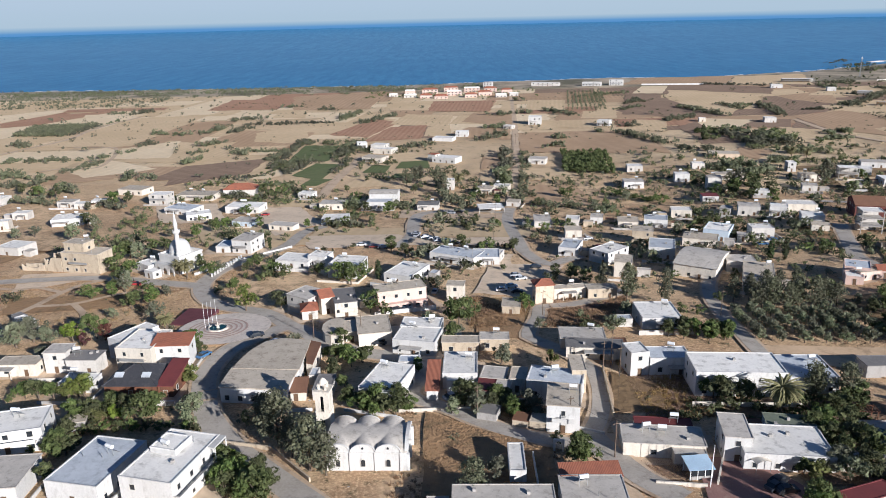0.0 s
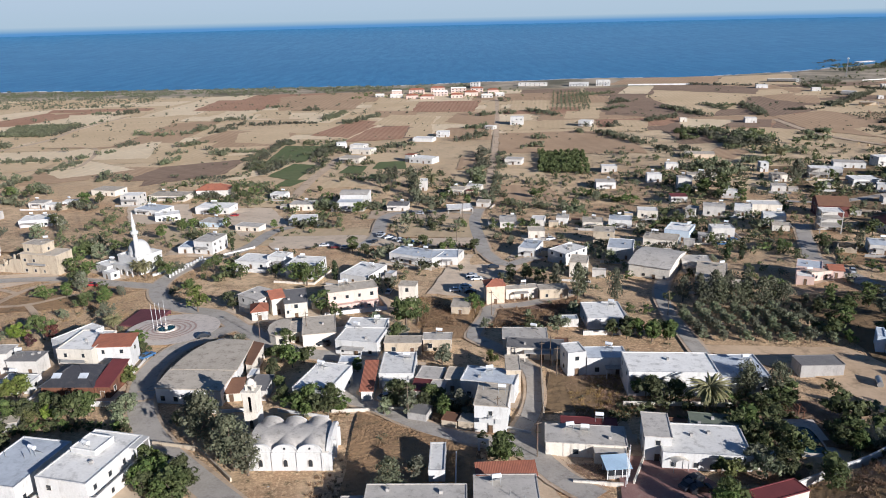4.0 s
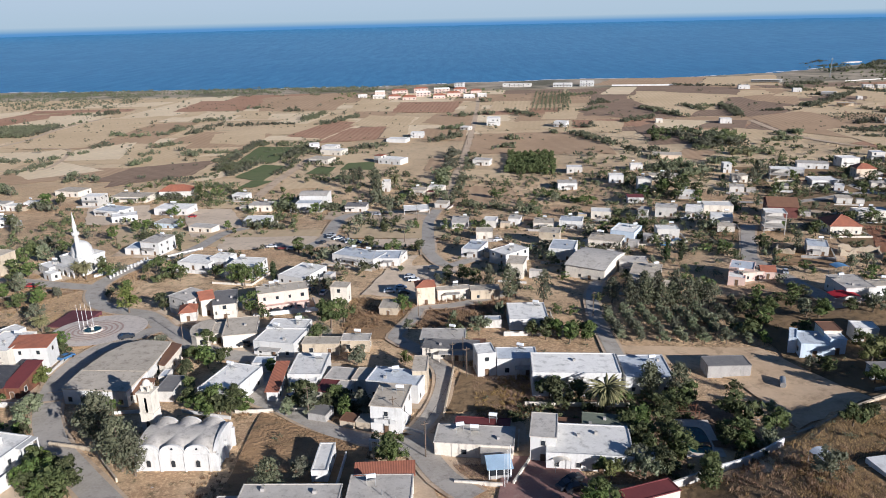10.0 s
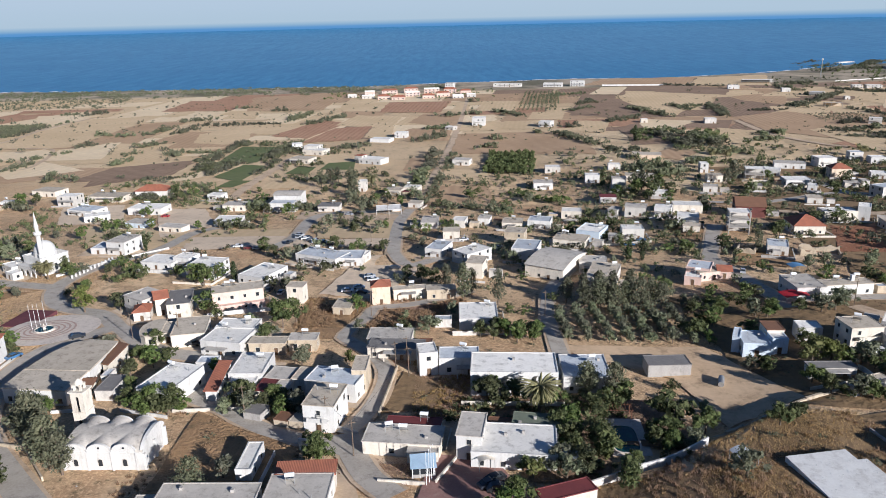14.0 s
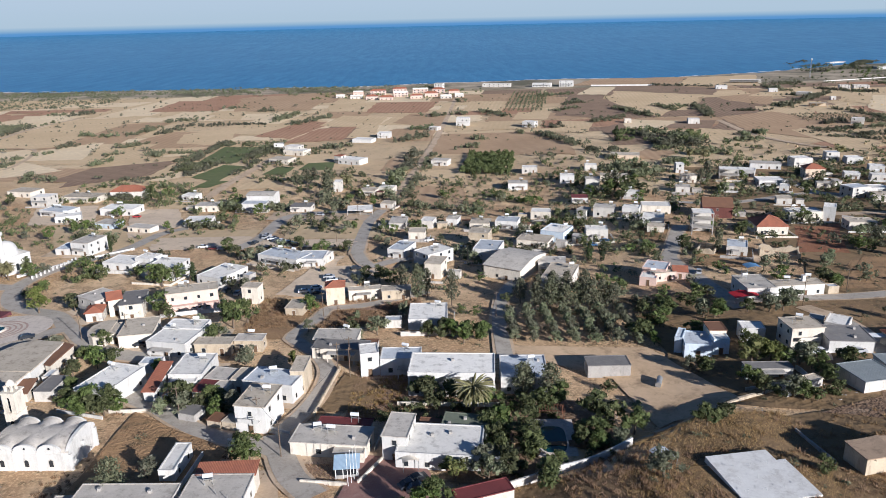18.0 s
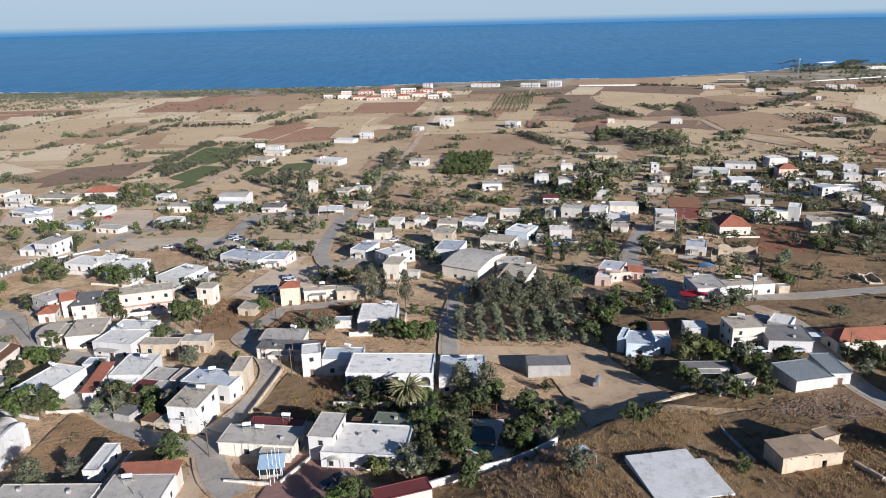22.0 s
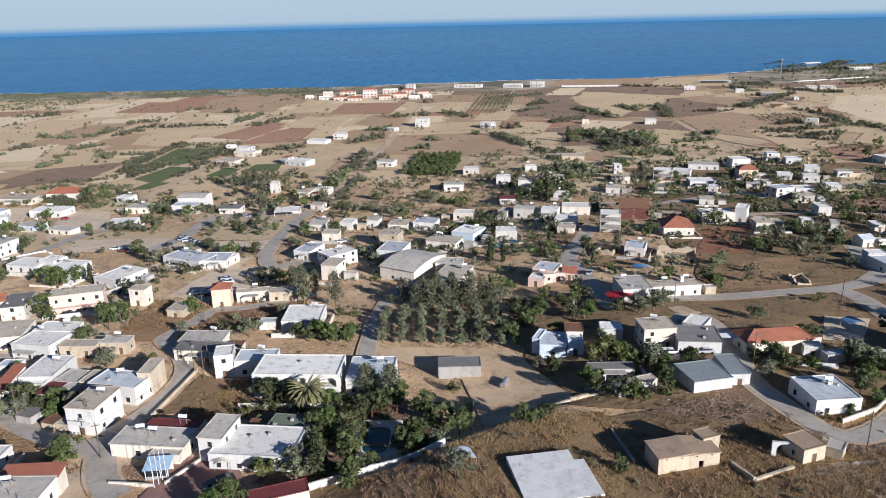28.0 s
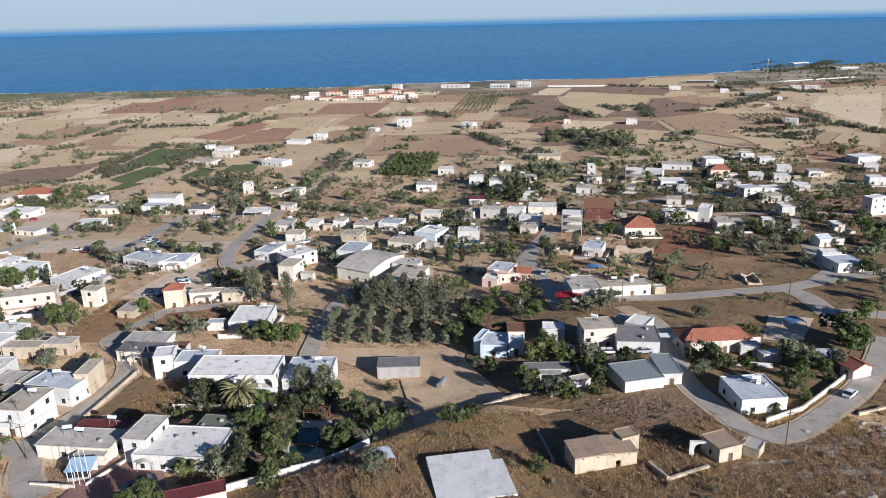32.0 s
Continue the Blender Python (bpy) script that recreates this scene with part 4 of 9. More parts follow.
PLANT = {}
for _k, (_s, _near, _mid, _far) in enumerate((("olive", 1000, 420, 160), ("broad", 1150, 460, 170), ("lime", 1150, 460, 170), ("pine", 1700, 760, 300), ("cypress", 800, 300, 150), ("bush", 900, 340, 140), ("red_shrub", 900, 300, 140))):
    for _step, _cards, _size in ((0, _near, 0.0215), (1, _mid, 0.034), (2, _far, 0.052)):
        PLANT[_s, _step] = [crown_mesh(_s, _k * 10 + j, _cards, _size * (0.8 if _s in ("cypress", "pine") else 1)) for j in range(4)]
    PLANT[_s, "trunk"] = trunk_mesh(_s, _k)
PALM_TRUNK, PALM_CROWN = palm_meshes()
PLANT_WORD = {"olive": ("olive_tree", "grey-green olive tree with an airy crown"), "broad": ("tree", "dark green broad-leaved garden tree"), "lime": ("tree", "yellow-green leafy garden tree"),
              "pine": ("conifer", "tall dark conifer with layered needles"), "cypress": ("cypress", "slim dark green columnar cypress tree"), "bush": ("bush", "dense green shrub on dry ground"),
              "red_shrub": ("flowering_shrub", "shrub covered in red blossom"), "palm": ("palm_tree", "date palm with a full head of fronds")}
plant_rng = random.Random(7)


def tree(sort, x, y, h, slim=1.0):
    if inside_house(x, y, 0.3):
        return None
    nm, lab = PLANT_WORD[sort]
    turn = plant_rng.random() * 360
    r = root(nm, x, y, None, turn, lab, nm.replace("_", " "), "village trees" if sort not in ("bush", "red_shrub") else "shrubs")
    wd = h * slim * (0.98 + 0.27 * plant_rng.random())
    r.scale = (wd, wd, h)
    if sort == "palm":
        place("trunk", PALM_TRUNK, r)
        place("crown", PALM_CROWN, r)
        return r
    far = 0 if y < 200 else (1 if y < 320 else 2)
    place("trunk", PLANT[sort, "trunk"], r)
    place("crown", PLANT[sort, far][plant_rng.randrange(4)], r)
    return r


def thicket(name, label, spots, sort="scrub", seed=1, cards=26):
    """Growth that nobody could count, as one mesh: spots are (x, y, height, radius)."""
    rng = np.random.default_rng(seed)
    out = []
    for fine in (2, 1, 0):
        cs, rs, ss = [], [], []
        for x, y, h, r in spots:
            if (2 if y < 230 else 1 if y < 430 else 0) != fine:
                continue
            z = land(x, y)
            for _ in range(3):
                cs.append((x + rng.normal() * r * 0.42, y + rng.normal() * r * 0.42, z + h * (0.22 + 0.46 * rng.random())))
                rs.append(min(r, h * 0.75) * (0.5 + 0.28 * rng.random()))
                ss.append((0.026 * h + 0.05, 0.048 * h + 0.07, 0.075 * h + 0.10)[2 - fine])
        if not cs:
            continue
        r = np.array(rs)
        n = max(6, int(cards * (0.5, 0.7, 1.0)[fine]))
        if sort not in ("tuft", "weed"):
            out.append(leaf_cards(rng, cs, r * 0.7, max(4, n // 3), r * (0.42, 0.36, 0.30)[fine], 0.85))
        out.append(leaf_cards(rng, cs, r * 1.12, n, np.array(ss), 0.85))
    me = quad_mesh(name, np.concatenate(out), LEAF[sort])
    return tagged(place(name, me), label, "vegetation", kind="stuff")


def grass(label, box, n, seed, sort="dry", tall=0.7, keep=None):
    """Dry tufts over a stretch of ground, one mesh: box is x0, x1, y0, y1."""
    rng = np.random.default_rng(seed)
    x0, x1, y0, y1 = box
    pts = []
    while len(pts) < n:
        x, y = x0 + (x1 - x0) * rng.random(), y0 + (y1 - y0) * rng.random()
        n -= 0.02
        if noise.noise((x * 0.09, y * 0.09, seed)) < rng.normal() * 0.35 - 0.2 or inside_house(x, y, 0.2) or on_road(x, y, 0.2) or (keep and not keep(x, y)):
            continue
        pts.append((x, y, land(x, y) - 0.03))
    p = np.array(pts)
    m = len(p)
    out = []
    for k in range(2):
        t = rng.random(m) * 6.28
        hh = tall * (0.45 + 0.9 * rng.random(m))
        w = 0.02 + 0.045 * rng.random(m)
        dx, dy = np.cos(t) * w, np.sin(t) * w
        lean = rng.normal(size=(m, 2)) * 0.2
        out.append(np.stack([p + np.stack([-dx, -dy, 0 * dx], 1), p + np.stack([dx, dy, 0 * dx], 1), p + np.stack([lean[:, 0] + dx * 0.3, lean[:, 1] + dy * 0.3, hh], 1)], 1).reshape(-1, 3))
    return tagged(place("dry_grass", quad_mesh("dry_grass", np.concatenate(out), LEAF[sort], 3)), label, "grass", kind="stuff")


def tussocks(label, box, n, h0, h1, sort, seed, keep=None, blades=18, gap=-0.1):
    """Clumps of tall dry grass, each a fan of blades, one mesh."""
    rng = np.random.default_rng(seed)
    x0, x1, y0, y1 = box
    at = []
    for _ in range(n):
        x, y = x0 + (x1 - x0) * rng.random(), y0 + (y1 - y0) * rng.random()
        if noise.noise((x * 0.06, y * 0.06, seed)) < gap or inside_house(x, y, 0.4) or on_road(x, y, 0.6) or (keep and not keep(x, y)):
            continue
        at.append((x, y, land(x, y) + 0.12, h0 + (h1 - h0) * rng.random() ** 1.5))
    p = np.repeat(np.array(at), blades, axis=0)
    m, h = len(p), p[:, 3]
    t, f = rng.random(m) * 6.283, rng.random(m) * 6.283
    r, out = h * 0.35 * rng.random(m), h * (0.15 + 0.5 * rng.random(m))
    base = p[:, :3] + np.stack([np.cos(t) * r, np.sin(t) * r, -0.15 + 0 * r], 1)
    tip = base + np.stack([np.cos(t) * out, np.sin(t) * out, h * (0.6 + 0.5 * rng.random(m))], 1)
    w = (0.03 + 0.05 * h)[:, None] * np.stack([np.cos(f), np.sin(f), 0 * f], 1)
    v = np.stack([base - w, base + w, tip], 1).reshape(-1, 3)
    return tagged(place("dry_grass", quad_mesh("dry_grass", v, LEAF[sort], 3)), label, "grass", kind="stuff")


hedge_rng = random.Random(11)


def hedge(x0, y0, x1, y1, h):
    L = math.hypot(x1 - x0, y1 - y0)
    n = max(5, int(L / (h * (0.36 if y0 < 430 else 0.26))))
    spots = []
    for i in range(n):
        u = hedge_rng.random()
        k = 0.35 + 0.7 * hedge_rng.random()
        x, y = x0 + (x1 - x0) * u + hedge_rng.gauss(0, 1.1 + 0.03 * y0 / 10), y0 + (y1 - y0) * u + hedge_rng.gauss(0, 1.1 + 0.004 * y0)
        if not inside_house(x, y, 1) and not on_road(x, y, 1.0):
            spots.append((x, y, h * k, h * k * 0.6))
    if spots:
        thicket("hedgerow", "uneven grey-green hedge of shrubs and small trees along the plots", spots, "scrub" if y0 > 420 or hedge_rng.random() < 0.6 else "broad", int(x0 * 7 + y0) % 9999 + 1, 30)


# ---------------------------------------------------------------- cars
PAINT = {k: surface("car_paint_" + k, c, None, 0.3, 1, 5, None, 0, spec=0.5, per_object=0) for k, c in
         (("white", (0.75, 0.75, 0.74)), ("silver", (0.42, 0.43, 0.45)), ("dark", (0.035, 0.04, 0.05)), ("black", (0.015, 0.015, 0.018)), ("maroon", (0.16, 0.03, 0.03)), ("bluecar", (0.06, 0.15, 0.30)), ("redcar", (0.40, 0.04, 0.04)))}
RUBBER = surface("rubber", (0.02, 0.02, 0.02), None, 0.8, 1, 5, None, 0)


def car_meshes(paint):
    b = Build()
    prof = [(-2.1, 0.35), (-2.1, 0.75), (-1.95, 0.92), (-1.1, 0.98), (0.9, 1.0), (1.95, 0.88), (2.1, 0.7), (2.1, 0.35)]
    for s in (-1, 1):
        b.face([(px, s * 0.86, pz) for px, pz in prof][::s * -1])
    for i in range(len(prof)):
        p, q = prof[i], prof[(i + 1) % len(prof)]
        b.face([(p[0], -0.86, p[1]), (p[0], 0.86, p[1]), (q[0], 0.86, q[1]), (q[0], -0.86, q[1])])
    roof = Build()
    roof.face([(-0.95, -0.66, 1.45), (0.45, -0.66, 1.45), (0.45, 0.66, 1.45), (-0.95, 0.66, 1.45)])
    roof.box(-0.95, 0.45, -0.66, 0.66, 1.40, 1.448)
    cab = Build()
    lo = [(-1.75, -0.80, 0.97), (1.25, -0.80, 0.99), (1.25, 0.80, 0.99), (-1.75, 0.80, 0.97)]
    hi = [(-0.97, -0.68, 1.41), (0.47, -0.68, 1.41), (0.47, 0.68, 1.41), (-0.97, 0.68, 1.41)]
    for i in range(4):
        j = (i + 1) % 4
        cab.face([lo[i], lo[j], hi[j], hi[i]])
    wh = Build().rod((0, -0.1, 0), (0, 0.1, 0), 0.32, n=12)
    return b.mesh("body", paint), roof.mesh("roof_panel", paint), cab.mesh("glazing", GLASS), wh.mesh("wheel", RUBBER)


CARS = {k: car_meshes(p) for k, p in PAINT.items()}


def car(x, y, rot, colour):
    word = {"bluecar": "blue", "redcar": "red", "dark": "dark grey"}.get(colour, colour)
    r = root("car", x, y, land(x, y) + 0.42, rot, "%s parked hatchback on the asphalt" % word, "car", "parked cars")
    bo, ro, gl, wh = CARS[colour]
    place("body", bo, r)
    place("roof_panel", ro, r)
    place("glazing", gl, r)
    for px in (-1.3, 1.3):
        for py in (-0.78, 0.78):
            place("wheel", wh, r, (px, py, 0.32))
    return r


# ---------------------------------------------------------------- plots
# farmed plots over the whole plain, in bands
plot_rng = random.Random(90)
EDGES = []
_y = 470.0
while _y < 1050:
    _dy = plot_rng.uniform(28, 62)
    _x = -760.0 + plot_rng.uniform(0, 60)
    while _x < 940:
        _dx = plot_rng.uniform(45, 150)
        _near_edge = 470 if _x + _dx < -90 else (640 if _x < 110 else (570 if _x < 320 else 640))
        if _y > _near_edge and plot_rng.random() < 0.85:
            _k = plot_rng.random()
            _sort = ("pale" if _k < 0.6 else "straw") if _x < 40 else \
                ("straw" if _k < 0.16 else "stubble" if _k < 0.58 else "red" if _k < 0.7 else "brown" if _k < 0.97 else "green")
            _s = 0.17 * (_y - 700) + plot_rng.uniform(-6, 6)
            _t = 0.17 * (_y + _dy - 700) + plot_rng.uniform(-6, 6)
            _tilt = 0.05 * _dx
            field(_sort, (round(_x + _s, 1), round(_y, 1)), (round(_x + _dx + _s - 1.5, 1), round(_y + _tilt, 1)), (round(_x + _dx + _t - 1.5, 1), round(_y + _dy + _tilt - 1.5, 1)), (round(_x + _t, 1), round(_y + _dy - 1.5, 1)))
            for _q in range(int(_dx / 7)):
                if plot_rng.random() < 0.55:
                    _h = 0.4 + 1.5 * plot_rng.random() ** 2
                    EDGES.append((_x + _s + plot_rng.random() * _dx, _y + plot_rng.gauss(0, 1.2), _h, _h * 0.8))
            for _q in range(int(_dy / 8)):
                _v, _h = plot_rng.random(), 0.4 + 1.5 * plot_rng.random() ** 2
                EDGES.append((_x + _s * (1 - _v) + _t * _v + plot_rng.gauss(0, 1), _y + _dy * _v, _h, _h * 0.8))
        _x += _dx
    _y += _dy

field("rough", (62, 84), (236, 84), (236, 112), (62, 112))
field("rough", (104, 112), (180, 112), (176, 133), (118, 132))
field("rocky", (158, 84), (240, 84), (236, 124), (172, 116))
field("rough", (205, 320), (520, 335), (600, 470), (230, 470))
field("rough", (190, 215), (420, 215), (460, 318), (200, 318))
field("rough", (122, 136), (250, 124), (262, 215), (122, 215))

# ---------------------------------------------------------------- streets and fields
field("straw", (-495.3, 817.7), (-493.3, 884.7), (-500.4, 952.8), (-582.4, 967.9))
field("red", (-478.8, 789.1), (-447.1, 810.1), (-402.8, 946.6), (-485.8, 883.4))
field("stubble", (-368.3, 651.3), (-225.0, 632.2), (-227.2, 805.8), (-359.8, 796.2))
field("straw", (-351.6, 870.5), (-253.1, 853.4), (-238.1, 1095.3), (-326.2, 1082.6))
field("red", (-283.6, 948.3), (-160.0, 924.5), (-122.2, 1102.3), (-280.1, 1096.5))
field("stubble", (-164.2, 949.9), (-38.1, 977.0), (-42.5, 1100.9), (-122.2, 1102.3))
field("straw", (-254.8, 563.5), (-199.5, 556.4), (-179.0, 626.1), (-254.5, 673.4))
field("stubble", (-225.0, 632.2), (-125.3, 600.8), (-126.0, 718.1), (-201.2, 729.7))
field("stubble", (-269.7, 474.8), (-228.7, 493.1), (-252.6, 558.2), (-286.5, 538.4))
field("brown", (-183.6, 465.5), (-137.9, 503.1), (-137.8, 553.5), (-193.7, 527.1))
field("straw", (-160.4, 723.4), (-77.7, 681.7), (-52.8, 790.2), (-123.1, 861.3))
field("red", (-110.1, 686.5), (-71.0, 667.1), (-45.6, 770.9), (-77.4, 794.4))
field("straw", (-135.7, 494.6), (-103.9, 490.9), (-104.0, 534.6), (-134.2, 538.4))
field("brown", (-55.1, 661.5), (-8.9, 654.9), (-9.8, 739.3), (-43.5, 753.2))
field("red", (-11.0, 873.1), (55.7, 871.6), (60.2, 943.2), (-0.9, 942.8))
field("straw", (4.5, 745.2), (55.5, 736.8), (63.6, 802.9), (15.7, 811.3))
field("stubble", (-3.9, 660.7), (49.2, 653.0), (53.7, 713.0), (23.7, 717.8))
field("stubble", (64.6, 585.6), (97.1, 581.0), (107.6, 661.1), (74.1, 673.0))
field("stubble", (96.6, 569.7), (130.0, 549.1), (136.4, 652.3), (110.5, 660.5))
field("stubble", (131.5, 548.4), (166.5, 563.6), (161.6, 644.2), (137.9, 644.8))
field("straw", (49.0, 458.2), (82.6, 454.5), (82.1, 495.9), (53.3, 499.4))
field("stubble", (41.9, 390.1), (79.0, 381.5), (80.2, 440.6), (47.5, 444.2))
field("straw", (141.5, 764.0), (177.2, 756.4), (190.4, 819.6), (155.2, 826.1))
field("straw", (103.9, 873.6), (139.7, 855.6), (151.7, 930.8), (115.1, 944.9))
field("brown", (189.5, 789.1), (232.1, 765.4), (288.1, 991.9), (243.8, 1002.0))
field("straw", (254.1, 844.7), (355.5, 825.2), (417.8, 992.7), (310.9, 1033.9))
field("red", (217.3, 635.3), (232.7, 598.0), (253.5, 728.2), (224.1, 738.2))
field("straw", (238.6, 676.1), (287.1, 667.8), (302.0, 723.9), (250.8, 733.3))
field("straw", (242.1, 552.1), (297.9, 537.8), (320.4, 625.8), (297.0, 658.5))
field("brown", (303.9, 642.6), (372.6, 624.3), (431.6, 727.4), (355.9, 741.8))
field("brown", (342.5, 801.4), (401.0, 789.7), (451.4, 906.5), (401.0, 930.9))
field("straw", (418.4, 1095.1), (528.6, 1066.5), (600.4, 1254.1), (478.2, 1230.6))
field("red", (334.7, 1156.5), (421.0, 1113.6), (469.9, 1233.3), (369.3, 1238.9))
field("straw", (532.9, 862.5), (604.0, 754.8), (771.6, 1024.6), (622.5, 996.4))
field("straw", (450.5, 628.3), (490.7, 572.9), (581.9, 719.3), (506.0, 726.0))
field("red", (354.1, 562.2), (381.6, 478.5), (426.3, 531.2), (401.2, 586.6))
field("straw", (293.8, 554.5), (315.5, 538.9), (334.9, 621.1), (325.2, 636.8))
field("red", (282.3, 300.9), (315.1, 293.4), (347.8, 354.1), (317.9, 362.4))
field("earth", (199.2, 256.6), (216.3, 253.2), (231.9, 292.6), (216.6, 297.6))
field("weeds", (191.0, 217.1), (217.6, 214.4), (230.4, 244.0), (212.0, 244.4))
field("green", (-105.8, 491.1), (-82.4, 472.9), (-77.6, 531.3), (-96.3, 538.4))
field("green", (-58.0, 495.8), (-41.5, 493.8), (-39.5, 521.9), (-53.0, 525.9))
field("green", (-35.5, 510.2), (-10.7, 507.2), (-13.3, 539.9), (-32.4, 542.4))
field("green", (-36.3, 475.3), (-14.6, 472.9), (-16.9, 488.9), (-34.3, 491.0))
field("green", (-93.4, 455.9), (-82.4, 454.7), (-74.6, 475.8), (-89.9, 477.5))
field("straw", (-66.6, 444.4), (-35.3, 449.6), (-37.6, 483.3), (-56.9, 485.5))
field("straw", (-57.8, 533.5), (-16.2, 540.3), (-21.8, 580.6), (-39.7, 577.4))
field("straw", (-10.8, 327.6), (26.6, 334.5), (28.9, 363.2), (-10.3, 361.6))
field("sand", (8.5, 230.0), (28.9, 222.8), (44.3, 261.1), (16.3, 264.8))
field("soil", (65.4, 114.1), (67.4, 120.9), (84.2, 124.8), (80.8, 112.7))
field("loam", (83.0, 174.8), (118.7, 148.0), (119.6, 174.8), (82.4, 179.3))
field("loam", (110.3, 133.0), (131.4, 142.9), (119.6, 174.8), (104.5, 169.0))
field("sand", (200.6, 168.2), (210.3, 166.6), (220.9, 181.6), (209.5, 184.6))
field("sand", (-60.7, 297.4), (-24.3, 294.3), (-17.5, 302.9), (-55.0, 306.7))
field("sand", (-154.0, 240.7), (-129.8, 257.7), (-135.4, 265.4), (-162.4, 263.0))
field("stubble", (24.0, 500.8), (45.4, 498.2), (50.0, 549.2), (28.7, 552.1))
field("straw", (20.4, 426.9), (36.4, 416.8), (43.5, 498.4), (23.0, 480.2))
field("straw", (224.1, 402.6), (246.6, 391.4), (258.2, 428.2), (231.6, 432.0))
field("straw", (178.3, 400.5), (207.9, 388.6), (217.4, 430.3), (187.5, 438.1))
field("weeds", (176.4, 305.6), (188.5, 303.8), (192.3, 320.2), (179.6, 322.2))
field("weeds", (147.1, 278.6), (159.2, 274.9), (162.6, 297.6), (149.6, 301.6))
field("weeds", (-180.0, 278.1), (-175.5, 299.4), (-160.2, 298.2), (-193.6, 301.1))
field("weeds", (-143.9, 216.9), (-106.6, 223.0), (-93.8, 239.9), (-150.4, 234.4))
field("weeds", (7.1, 187.7), (20.5, 187.0), (23.9, 211.4), (9.9, 213.5))
field("weeds", (28.3, 197.9), (48.7, 196.6), (50.2, 210.8), (32.0, 212.0))
field("rough", (35.5, 143.0), (48.6, 145.9), (50.1, 158.0), (40.3, 164.7))
field("straw", (-100.0, 334.8), (-69.1, 342.5), (-74.8, 295.8), (-94.5, 297.4))
field("straw", (-62.0, 311.1), (-18.8, 303.0), (-20.4, 332.8), (-62.7, 337.6))
field("paving", (45.1, 109.1), (66.2, 108.6), (59.4, 123.5), (48.1, 124.8))
field("straw", (165.7, 665.2), (197.9, 652.6), (220.4, 729.7), (190.5, 744.5))
field("brown", (309.5, 1034.2), (383.2, 1000.8), (412.1, 1078.2), (331.1, 1108.2))
field("straw", (228.2, 756.3), (239.2, 754.2), (321.3, 889.4), (286.7, 909.1))
field("stubble", (407.7, 950.3), (479.1, 920.5), (526.6, 1014.6), (450.2, 1033.5))
field("straw", (405.0, 762.3), (450.9, 753.1), (513.7, 861.8), (455.6, 873.9))
field("brown", (266.8, 675.2), (313.4, 663.4), (337.9, 717.3), (314.1, 726.2))
field("stubble", (408.2, 903.4), (445.1, 835.1), (502.0, 964.5), (461.3, 1022.1))
field("brown", (503.5, 949.3), (564.1, 906.6), (601.8, 985.6), (531.6, 1020.4))
field("straw", (391.1, 755.6), (435.8, 721.8), (478.2, 806.2), (423.3, 828.6))
field("stubble", (338.3, 649.0), (378.5, 577.2), (426.9, 700.9), (364.5, 746.2))
field("straw", (456.7, 756.7), (500.9, 727.1), (521.9, 818.5), (491.3, 836.4))
field("stubble", (382.9, 466.8), (408.5, 441.4), (472.5, 543.8), (422.4, 531.8))
field("straw", (316.1, 371.8), (325.5, 361.2), (378.8, 445.8), (358.7, 448.8))
field("stubble", (53.9, 957.7), (82.5, 951.7), (94.5, 1044.0), (63.2, 1051.2))
field("straw", (-71.2, 970.3), (-33.5, 949.4), (-20.7, 1046.5), (-69.1, 1057.5))
field("stubble", (-53.9, 809.0), (-16.4, 793.2), (-10.9, 862.1), (-64.4, 872.1))
field("straw", (-386.6, 630.3), (-368.3, 651.3), (-411.0, 731.0), (-438.9, 720.4))
field("straw", (-322.6, 520.4), (-306.5, 536.2), (-302.1, 569.5), (-351.9, 570.7))
field("stubble", (-230.6, 497.3), (-189.7, 492.7), (-192.7, 536.2), (-246.0, 542.8))
field("soil", (144.1, 132.2), (163.1, 123.9), (171.4, 127.8), (167.4, 140.0))
field("soil", (155.7, 128.4), (176.0, 126.1), (171.6, 140.2), (161.7, 141.2))
field("sand", (154.3, 165.9), (159.2, 156.5), (162.7, 164.6), (156.6, 169.8))
field("sand", (-23.7, 178.6), (-7.6, 173.6), (-5.4, 177.7), (-21.1, 183.3))
field("sand", (-57.8, 291.7), (-10.4, 297.8), (-22.0, 318.0), (-67.4, 319.0))
field("sand", (-45.4, 252.8), (-40.2, 266.8), (-28.0, 268.7), (-52.3, 264.9))
field("green", (-120.0, 551.1), (-88.7, 546.8), (-90.5, 624.6), (-120.9, 628.9))
field("straw", (-15.6, 367.0), (24.3, 354.6), (24.5, 377.7), (-13.8, 387.3))
field("straw", (-20.4, 339.1), (14.3, 327.6), (22.4, 347.7), (-8.6, 361.6))
field("straw", (-77.2, 296.2), (-59.1, 299.2), (-64.9, 326.6), (-83.2, 326.2))
field("pale", (-503.9, 832.4), (-545.3, 903.9), (-490.7, 962.6), (-477.9, 925.0))
field("red", (-478.6, 788.8), (-501.0, 827.3), (-475.5, 924.6), (-439.2, 885.4))
field("red", (-477.9, 925.0), (-487.4, 956.0), (-355.2, 955.4), (-351.4, 924.8))
field("pale", (-406.6, 830.4), (-437.1, 895.7), (-356.6, 886.8), (-372.9, 798.0))
field("pale", (-432.0, 708.5), (-468.0, 770.5), (-454.6, 780.8), (-422.9, 717.8))
field("straw", (-368.2, 651.0), (-357.2, 851.0), (-275.5, 862.0), (-279.6, 645.3))
field("pale", (-340.3, 858.0), (-317.3, 1080.1), (-255.6, 1098.7), (-275.3, 872.4))
field("red", (-293.1, 908.4), (-293.7, 1029.9), (-197.3, 1031.4), (-206.4, 903.6))
field("pale", (-250.1, 842.5), (-245.5, 899.6), (-203.7, 897.5), (-211.7, 831.0))
